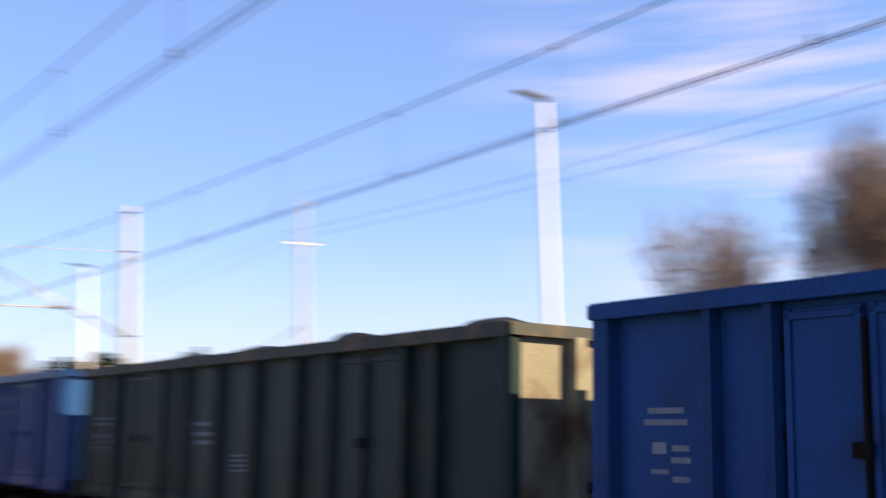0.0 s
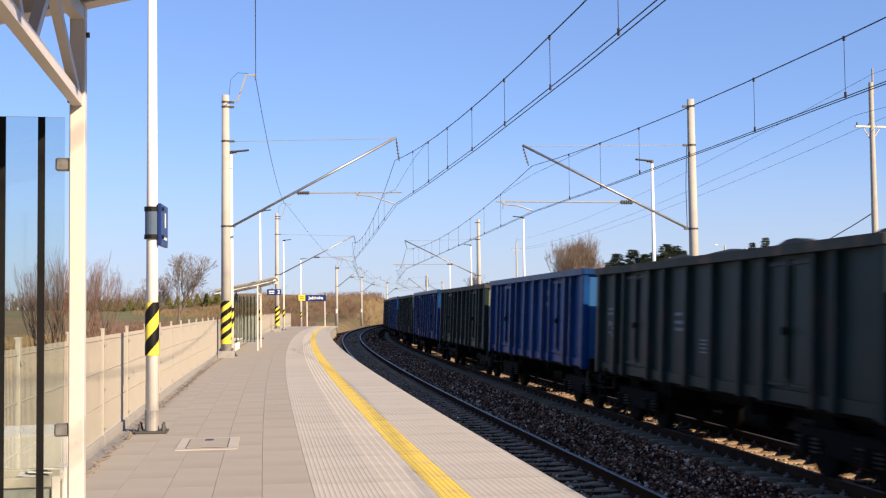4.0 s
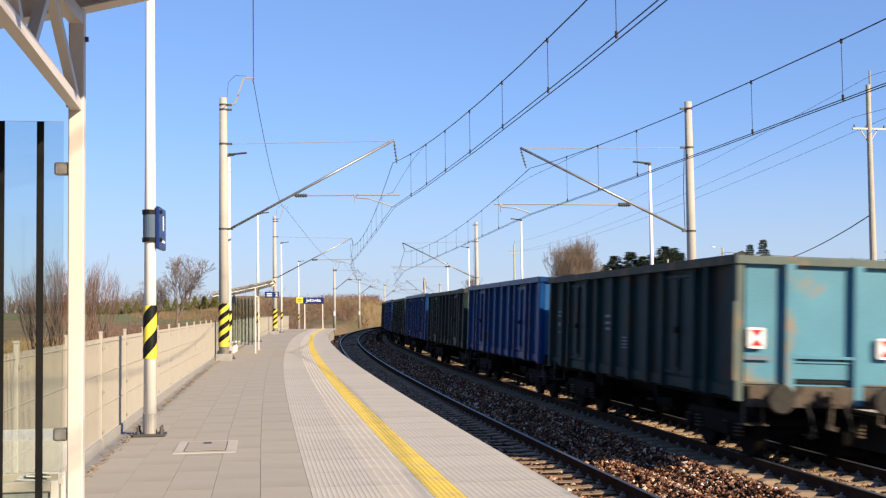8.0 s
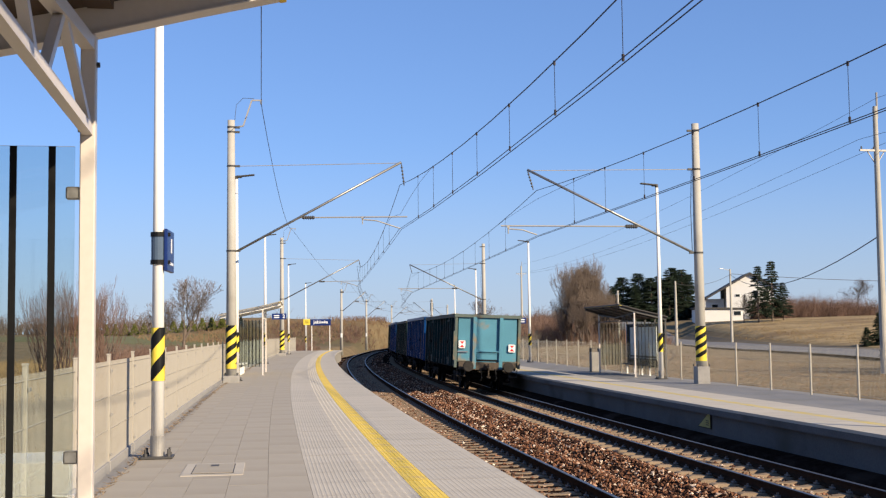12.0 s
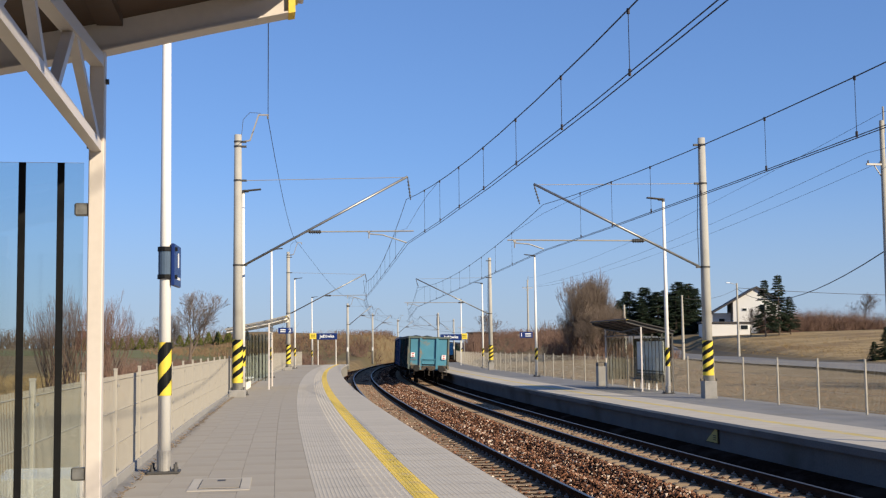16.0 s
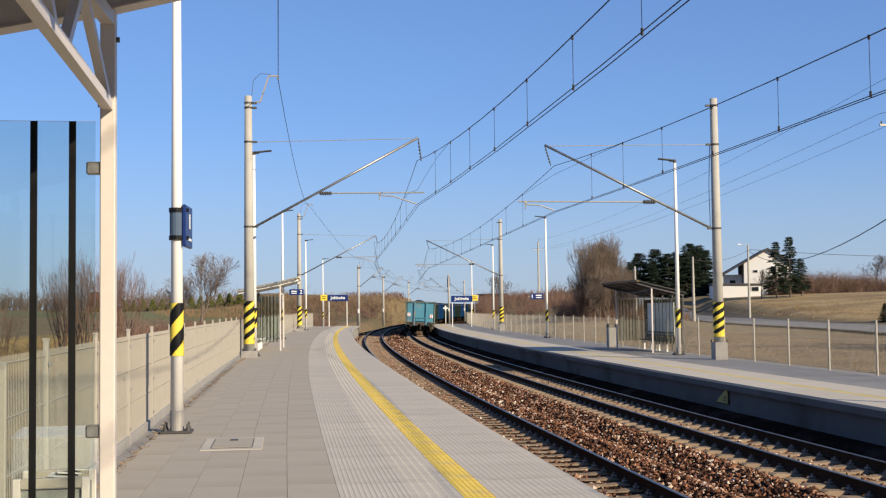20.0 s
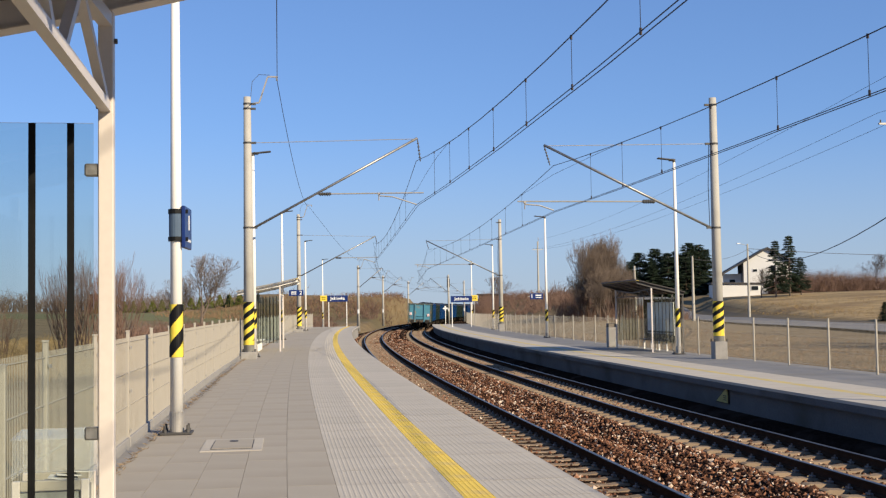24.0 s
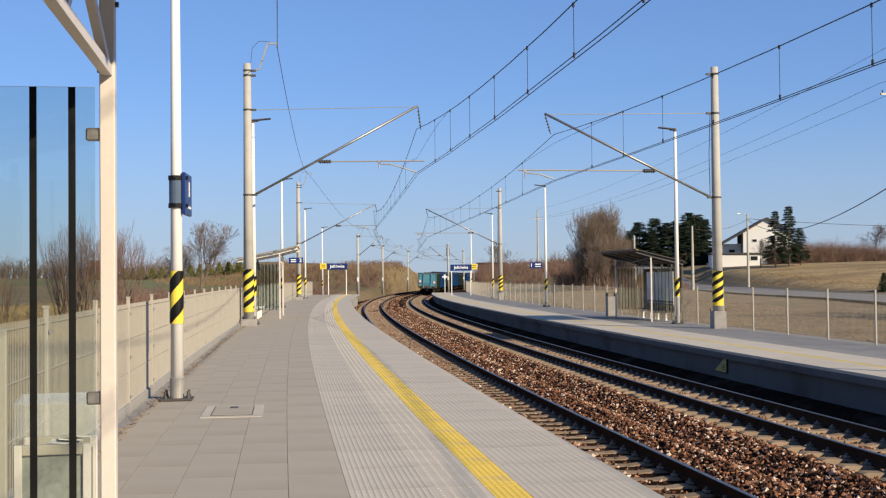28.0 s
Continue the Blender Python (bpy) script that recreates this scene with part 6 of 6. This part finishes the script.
        part("top_rim", bm, rim_paint if not tail else M_TEALWORN, end)
        bm = bmesh.new()
        box(bm, (0, sy * (e + 0.05), 1.06), (2.5, 0.16, 0.34), 0.01)
        part("head_stock", bm, M_DUSTYLIT if tail else M_UNDER, w, "rusty buffer beam" if tail else "")
        for x in (-0.875, 0.875):
            bm = bmesh.new()
            tube(bm, (x, sy * (e + 0.12), 1.04), (x, sy * (e + 0.50), 1.04), 0.11, 0.09, 14)
            b = part("buffer", bm, M_DUSTYLIT, w)
            bm = bmesh.new()
            tube(bm, (x, sy * (e + 0.48), 1.04), (x, sy * (e + 0.54), 1.04), 0.235, 0.21, 24)
            part("buffer_head", bm, M_BUFFER, b)
        bm = bmesh.new()
        box(bm, (0, sy * (e + 0.16), 1.04), (0.22, 0.12, 0.26), 0.02)
        bar(bm, (0, sy * (e + 0.2), 1.04), (0, sy * (e + 0.46), 1.04), 0.08, 0.10)
        bar(bm, (0, sy * (e + 0.44), 1.05), (0, sy * (e + 0.36), 1.16), 0.06, 0.06)
        bar(bm, (0.05, sy * (e + 0.3), 0.98), (0.03, sy * (e + 0.26), 0.55), 0.05, 0.05)
        bar(bm, (-0.02, sy * (e + 0.3), 0.62), (0.12, sy * (e + 0.3), 0.58), 0.08, 0.08)
        part("coupling", bm, M_DUSTYLIT, w)
        for x in (-0.3, 0.34):
            bm = wire([(x, sy * (e + 0.12), 0.95), (x + 0.03, sy * (e + 0.25), 0.75), (x + 0.05, sy * (e + 0.3), 0.55), (x + 0.0, sy * (e + 0.24), 0.42)], 0.03, 7)
            part("air_hose", bm, M_BLACK, w)
        for x in (-1.15, 1.15):
            bm = bmesh.new()
            bar(bm, (x - 0.18, sy * (e + 0.1), 0.62), (x + 0.18, sy * (e + 0.1), 0.62), 0.20, 0.03)
            bar(bm, (x - 0.16, sy * (e + 0.06), 0.62), (x - 0.16, sy * (e + 0.06), 0.95), 0.03, 0.03)
            bar(bm, (x + 0.16, sy * (e + 0.06), 0.62), (x + 0.16, sy * (e + 0.06), 0.95), 0.03, 0.03)
            part("shunter_step", bm, M_DUSTYLIT, w)
    if tail:
        e = -L / 2
        bm = bmesh.new()
        bar(bm, (-HALF_W - 0.02, e - 0.06, 1.3), (-HALF_W - 0.02, e - 0.06, 2.55), 0.05, 0.05)
        part("hand_pole", bm, M_TEALWORN, w)
        for x, z in ((-1.12, 1.98), (1.07, 1.86)):
            bm = bmesh.new()
            box(bm, (x, e - 0.075, z), (0.30, 0.03, 0.34), 0.03)
            tb = part("tail_board", bm, M_SIGNWHITE, w, "white tail board with red triangles")
            bm = bmesh.new()
            for dz in (0.125, -0.125):
                vs = [bm.verts.new((x + px, e - 0.095, z + pz)) for px, pz in ((-0.10, dz), (0.10, dz), (0, dz * 0.1))]
                ws = [bm.verts.new((x + px, e - 0.088, z + pz)) for px, pz in ((-0.10, dz), (0.10, dz), (0, dz * 0.1))]
                bm.faces.new(vs), bm.faces.new(ws[::-1])
                for i in range(3):
                    bm.faces.new((vs[i], vs[(i + 1) % 3], ws[(i + 1) % 3], ws[i]))
            part("red_mark", bm, M_RED, tb)
        bm = bmesh.new()
        box(bm, (-1.08, e - 0.062, 1.66), (0.46, 0.006, 0.06))
        part("stencil", bm, M_STENCIL, w)
    if paint is M_BLUE:
        for x in (0.85, 1.12):
            bm = bmesh.new()
            e = -L / 2 - 0.062
            vs = [bm.verts.new((x + px, e + py, z1 - 0.42 + pz)) for py in (0, 0.006) for px, pz in ((-0.10, 0), (0.10, 0), (0, 0.18))]
            bm.faces.new(vs[:3]), bm.faces.new(vs[3:][::-1])
            for i in range(3):
                bm.faces.new((vs[i], vs[(i + 1) % 3], vs[3 + (i + 1) % 3], vs[3 + i]))
            part("warning_triangle", bm, M_STRIPEY, w, "small yellow warning triangle")
    bm = bmesh.new()
    box(bm, (0, 0, 1.02), (2.4, L - 0.1, 0.16))
    for x in (-0.5, 0.5):
        box(bm, (x, 0, 0.86), (0.14, L - 0.4, 0.26))
    box(bm, (0.3, 0.8, 0.62), (0.5, 1.0, 0.36), 0.04)
    tube(bm, (-0.55, -1.4, 0.62), (-0.55, -0.4, 0.62), 0.2, n=12)
    for y in (-1.9, 1.9):
        box(bm, (0, y, 0.85), (2.5, 0.1, 0.24))
    part("underframe", bm, M_UNDER, w)
    # coal load, heaped towards the middle
    bm = bmesh.new()
    nx, ny = 8, 36
    grid = []
    for j in range(ny + 1):
        row = []
        for i in range(nx + 1):
            u, v = i / nx * 2 - 1, j / ny * 2 - 1
            x, y = u * (HALF_W - 0.265), v * (L / 2 - 0.1)
            hump = sum(math.exp(-((y - c) / 1.3) ** 2) for c in (-4.4, -1.3, 1.9, 4.7)) * (1 - u * u)
            z = z1 - 0.42 + heap * hump + 0.10 * noise.noise(Vector((x * 2, y * 2, seed)))
            row.append(bm.verts.new((x, y, z)))
        grid.append(row)
    for j in range(ny):
        for i in range(nx):
            bm.faces.new((grid[j][i], grid[j][i + 1], grid[j + 1][i + 1], grid[j + 1][i]))
    part("coal_load", bm, M_COAL, w, "heaped black coal")
    for y in (-4.5, 4.5):
        bogie(w, y)
    return w


# flank teal carries shade in its colour; the end wall keeps plain teal
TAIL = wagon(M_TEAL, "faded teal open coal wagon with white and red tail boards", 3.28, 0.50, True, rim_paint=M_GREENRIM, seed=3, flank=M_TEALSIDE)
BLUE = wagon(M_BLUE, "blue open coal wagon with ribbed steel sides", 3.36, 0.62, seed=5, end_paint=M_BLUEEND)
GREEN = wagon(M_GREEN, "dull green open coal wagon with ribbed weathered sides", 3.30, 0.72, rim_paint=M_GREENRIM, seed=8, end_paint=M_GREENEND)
WAGONS = [TAIL, BLUE, GREEN]
for i in range(3, 22):
    WAGONS.append(copy_thing(BLUE if i % 2 else GREEN, Matrix()))
# ---- loose stones of the ballast, joined ----
def build_stones():
    rs = np.random.RandomState(5)
    base = np.array([(1, 0, 0), (-1, 0, 0), (0, 1, 0), (0, -1, 0), (0, 0, 1), (0, 0, -1)], float)
    tris = np.array([(0, 2, 4), (2, 1, 4), (1, 3, 4), (3, 0, 4), (2, 0, 5), (1, 2, 5), (3, 1, 5), (0, 3, 5)])

    def field(name, count, s0, s1, o0, o1, zf, size, label):
        s = s0 + (s1 - s0) * rs.rand(count) ** 1.6
        o = o0 + (o1 - o0) * rs.rand(count)
        r = size * rs.uniform(0.55, 1.4, count)
        f = (s - S_MIN) / STEP
        x, y, h = [np.interp(f, np.arange(len(LINE_NP)), LINE_NP[:, k]) for k in range(3)]
        p = np.stack([x + np.cos(h) * o, y - np.sin(h) * o, np.array([zf(v) for v in o]) + r * rs.uniform(-0.1, 0.5, count)], 1)
        k = base[None] * rs.uniform(0.6, 1.3, (count, 6, 1)) * rs.uniform(0.7, 1.25, (count, 1, 3)) + rs.uniform(-0.35, 0.35, (count, 6, 3))
        a, t = rs.uniform(0, 6.28, count)[:, None], rs.uniform(-0.7, 0.7, count)[:, None]
        ku, kw = k[..., 0] * np.cos(t) - k[..., 2] * np.sin(t), k[..., 0] * np.sin(t) + k[..., 2] * np.cos(t)
        k = np.stack([ku * np.cos(a) - k[..., 1] * np.sin(a), ku * np.sin(a) + k[..., 1] * np.cos(a), kw * 0.85], 2) * r[:, None, None]
        V = k + p[:, None]
        F = tris[None] + 6 * np.arange(count)[:, None, None]
        me = bpy.data.meshes.new(name)
        me.from_pydata(V.reshape(-1, 3).tolist(), [], F.reshape(-1, 3).tolist())
        me.materials.append(M_STONES)
        tagged(new(name, me), label, "ballast", kind="stuff")

    def mid(o):
        return np.interp(o, [NEAR + 1.1, NEAR + 1.5, -0.28, 0.32, FAR - 1.5, FAR - 1.1], [Z_NEAR - 0.24, Z_NEAR - 0.12, Z_NEAR - 0.26, Z_NEAR - 0.05, Z_FAR - 0.14, Z_FAR - 0.22])

    def far_mid(o):
        return np.interp(o, [NEAR - 1.8, NEAR - 1.3, NEAR + 1.3, NEAR + 1.55, 0.0, FAR - 1.5, FAR - 1.3, FAR + 1.6], [Z_NEAR - 0.26, Z_NEAR - 0.24, Z_NEAR - 0.26, Z_NEAR - 0.14, Z_NEAR - 0.05, Z_FAR - 0.17, Z_FAR - 0.26, Z_FAR - 0.3])

    field("ballast_beyond", 9000, 95, 190, NEAR - 1.8, FAR + 1.6, far_mid, 0.055, "crushed stones of the tracks round the bend")
    field("ballast_between_tracks", 52000, 6, 100, NEAR + 1.1, FAR - 1.1, mid, 0.032, "heap of rust-brown crushed stones between the tracks")
    field("ballast_near_track", 16000, 10, 100, NEAR - 1.6, NEAR + 1.1, lambda o: Z_NEAR - 0.235 - CANT / GAUGE * (o - NEAR), 0.034, "crushed stones between the near sleepers")
    field("ballast_far_track", 15000, 10, 100, FAR - 1.1, FAR + 1.15, lambda o: Z_FAR - 0.24 - CANT / GAUGE * (o - FAR), 0.034, "crushed stones between the far sleepers")


build_stones()


# ---- sleepers with their rail clips ----
def build_sleepers(track, centre, z, count, s0):
    bm = bmesh.new()
    prof = [(-1.28, -0.02), (-1.22, 0.0), (-0.55, -0.005), (-0.35, -0.035), (0.35, -0.035), (0.55, -0.005), (1.22, 0.0), (1.28, -0.02)]
    rows = []
    for y, zz in ((-0.14, -0.12), (-0.105, 0.0), (0.105, 0.0), (0.14, -0.12)):
        rows.append([bm.verts.new((x, y, (h if zz == 0 else -0.14))) for x, h in prof])
    for a, b in zip(rows, rows[1:]):
        for i in range(len(prof) - 1):
            bm.faces.new((a[i], a[i + 1], b[i + 1], b[i]))
    for k in (0, -1):
        bm.faces.new([r[k] for r in rows])
    first = part("sleeper", bm, M_SLEEPER, track)
    bm = bmesh.new()
    box(bm, (0, 0, 0.02), (0.07, 0.13, 0.035), 0.008)
    tube(bm, (0, 0, 0.03), (0, 0, 0.075), 0.02, n=6)
    clip = part("rail_clip", bm, M_CLIP, first)
    tilt = math.degrees(CANT / GAUGE)
    for i in range(count):
        m = stand(s0 + 0.6 * i, centre, z - 0.172) @ pose(0, 0, 0, 0, tilt, 0)
        if i == 0:
            first.matrix_basis = m
            sl = first
        else:
            sl = twin(first, m)
        if i < 70:
            for j, x in enumerate((-GAUGE / 2 - 0.12, -GAUGE / 2 + 0.12, GAUGE / 2 - 0.12, GAUGE / 2 + 0.12)):
                if i == 0 and j == 0:
                    clip.matrix_basis = Matrix.Translation((x, 0, 0))
                else:
                    c = twin(clip, Matrix.Translation((x, 0, 0)))
                    c.parent = sl


build_sleepers(TRACK_NEAR, NEAR, Z_NEAR, 290, 7.0)
build_sleepers(TRACK_FAR, FAR, Z_FAR, 290, 8.0)


# ---- paving pieces of the platform ----
def ridged(bm, x0, x1, n, length, h=0.0022, w=0.5):
    step = (x1 - x0) / n
    for i in range(n):
        c = x0 + step * (i + 0.5)
        a = step * w / 2
        vs = [[bm.verts.new((c + dx, y, zz)) for dx, zz in ((-a, 0), (-a * 0.5, h), (a * 0.5, h), (a, 0))] for y in (-length / 2 + 0.012, length / 2 - 0.012)]
        for k in range(3):
            bm.faces.new((vs[0][k], vs[0][k + 1], vs[1][k + 1], vs[1][k]))


def slab_bm(w, length, t=0.055, gap=0.006, bev=0.004):
    bm = bmesh.new()
    box(bm, (0, 0, -t / 2), (w - gap * 0.6, length - gap * 0.15, t))
    return bm


def build_paving():
    T0, Y0, Y1 = -6.15, -5.10, -4.83
    studs_w = 0.42
    # grooved slab with raised studs beside the yellow line
    w = Y0 - T0
    bm = slab_bm(w, 1.0)
    ridged(bm, -w / 2 + 0.03, w / 2 - studs_w, 13, 1.0)
    for j in range(5):
        x = w / 2 - studs_w + 0.05 + 0.082 * j
        for i in range(10):
            bmesh.ops.create_cone(bm, cap_ends=True, segments=6, radius1=0.022, radius2=0.016, depth=0.003, matrix=Matrix.Translation((x, -0.45 + 0.1 * i, 0.0015)))
    groove = part("grooved_slab", bm, M_EDGE, PLATFORM)
    bm = slab_bm(Y1 - Y0, 1.0)
    ridged(bm, -(Y1 - Y0) / 2 + 0.01, (Y1 - Y0) / 2 - 0.01, 5, 1.0)
    yellow = part("yellow_line_slab", bm, M_YELLOW, PLATFORM, "yellow safety line slab")
    we = EDGE_L - Y1
    bm = slab_bm(we, 1.0, 0.10)
    ridged(bm, -we / 2 + 0.03, we / 2 - 0.08, 14, 1.0, 0.0018)
    edge = part("edge_slab", bm, M_EDGE, PLATFORM)
    n = 0
    for i in range(-13, int(END_L)):
        for ob, o in ((groove, (T0 + Y0) / 2), (yellow, (Y0 + Y1) / 2), (edge, (Y1 + EDGE_L) / 2)):
            m = stand(i + 0.5, o, random.uniform(-0.001, 0.001))
            if n < 3:
                ob.matrix_basis = m
            else:
                twin(ob, m)
            n += 1
    # large plain slabs
    cols = (-8.32, -7.885, -7.45, -7.03, -6.60, T0)
    L = 1.32
    first = {}
    far = []
    for c in range(5):
        wc = cols[c + 1] - cols[c]
        oc = (cols[c + 1] + cols[c]) / 2
        k, s = 0, -13.0 + (0.66 if c % 2 else 0.0)
        while s < END_L - 1:
            m = stand(s + L / 2, oc, random.uniform(-0.0004, 0.0004))
            if 3.0 < s < 54:
                if c not in first:
                    first[c] = part("paving_slab", slab_bm(wc, L, bev=0.003), M_SLAB, PLATFORM)
                    first[c].matrix_basis = m
                else:
                    twin(first[c], m)
            else:
                far.append((m, wc))
            s += L
    verts, faces = [], []
    for m, wc in far:
        b = len(verts)
        x, y = wc / 2 - 0.003, L / 2 - 0.003
        verts += [tuple(m @ Vector(p)) for p in ((-x, -y, 0), (x, -y, 0), (x, y, 0), (-x, y, 0), (-x, -y, -.05), (x, -y, -.05), (x, y, -.05), (-x, y, -.05))]
        faces += [tuple(b + q for q in f) for f in ((0, 1, 2, 3), (0, 4, 5, 1), (1, 5, 6, 2), (2, 6, 7, 3), (3, 7, 4, 0))]
    me = bpy.data.meshes.new("paving_far")
    me.from_pydata(verts, [], faces)
    me.materials.append(M_SLAB)
    ob = new("paving_far", me)
    ob.parent = PLATFORM
    ob["kind"] = "stuff"
    # kerb strip at the back
    part("back_kerb", sweep([(-8.75, -0.06), (-8.33, -0.06), (-8.33, 0.0), (-8.75, -0.005)], -13, END_L, 2.0), M_CONC, PLATFORM)


build_paving()


def build_paving_opposite():
    z = Z_RIGHT
    bands = ((EDGE_R, EDGE_R + 0.95, M_EDGE, "edge_slab", ""), (EDGE_R + 0.95, EDGE_R + 1.23, M_PALEYELLOW, "yellow_line_slab", "faded yellow safety line"),
             (EDGE_R + 1.23, EDGE_R + 2.2, M_EDGE, "grooved_slab", ""))
    for a, b, mt, nm, lab in bands:
        bm = slab_bm(b - a, 1.0, 0.10)
        ob = part(nm, bm, mt, PLATFORM_R, lab)
        for i in range(8, int(END_R)):
            m = stand(i + 0.5, (a + b) / 2, z + random.uniform(-0.001, 0.001))
            if i == 8:
                ob.matrix_basis = m
            else:
                twin(ob, m)
    part("paving_strip", sweep([(EDGE_R + 2.2, z - 0.06), (EDGE_R + 2.2, z - 0.004), (8.75, z - 0.004), (8.75, z - 0.06)], -13, END_R, 1.0), M_GREYPAVE, PLATFORM_R, "grey paving blocks")


build_paving_opposite()
# ---- the train drives off ----
WAGON_LEN = 14.04


def rear_at(t):
    """Where the train's rear end stands on the alignment."""
    slow = 0.55 * math.sin(math.pi * t / 12) ** 2 if t < 12 else 0.0
    return -46.6 + 8.15 * t - slow


def wagon_pose(s):
    a, b = at(s - 4.5, FAR, Z_FAR), at(s + 4.5, FAR, Z_FAR)
    d = b - a
    m = (a + b) / 2
    return pose(m.x, m.y, m.z, 0, math.degrees(CANT / GAUGE), -math.degrees(math.atan2(d.x, d.y)))


def motions():
    times = [i * 0.5 for i in range(57)]
    for i, w in enumerate(WAGONS):
        walk(w, [(t, wagon_pose(rear_at(t) + WAGON_LEN * (i + 0.5))) for t in times])
    # wheels of the wagons that pass close by turn under them
    for w in WAGONS[:6]:
        for b in w.children:
            for ws in b.children:
                if ws.name.startswith("wheelset"):
                    p = ws.matrix_basis.translation.copy()
                    walk(ws, [(k / 15, Matrix.Translation(p) @ pose(0, 0, 0, -math.degrees(rear_at(k / 15) / 0.46))) for k in range(421)])


motions()
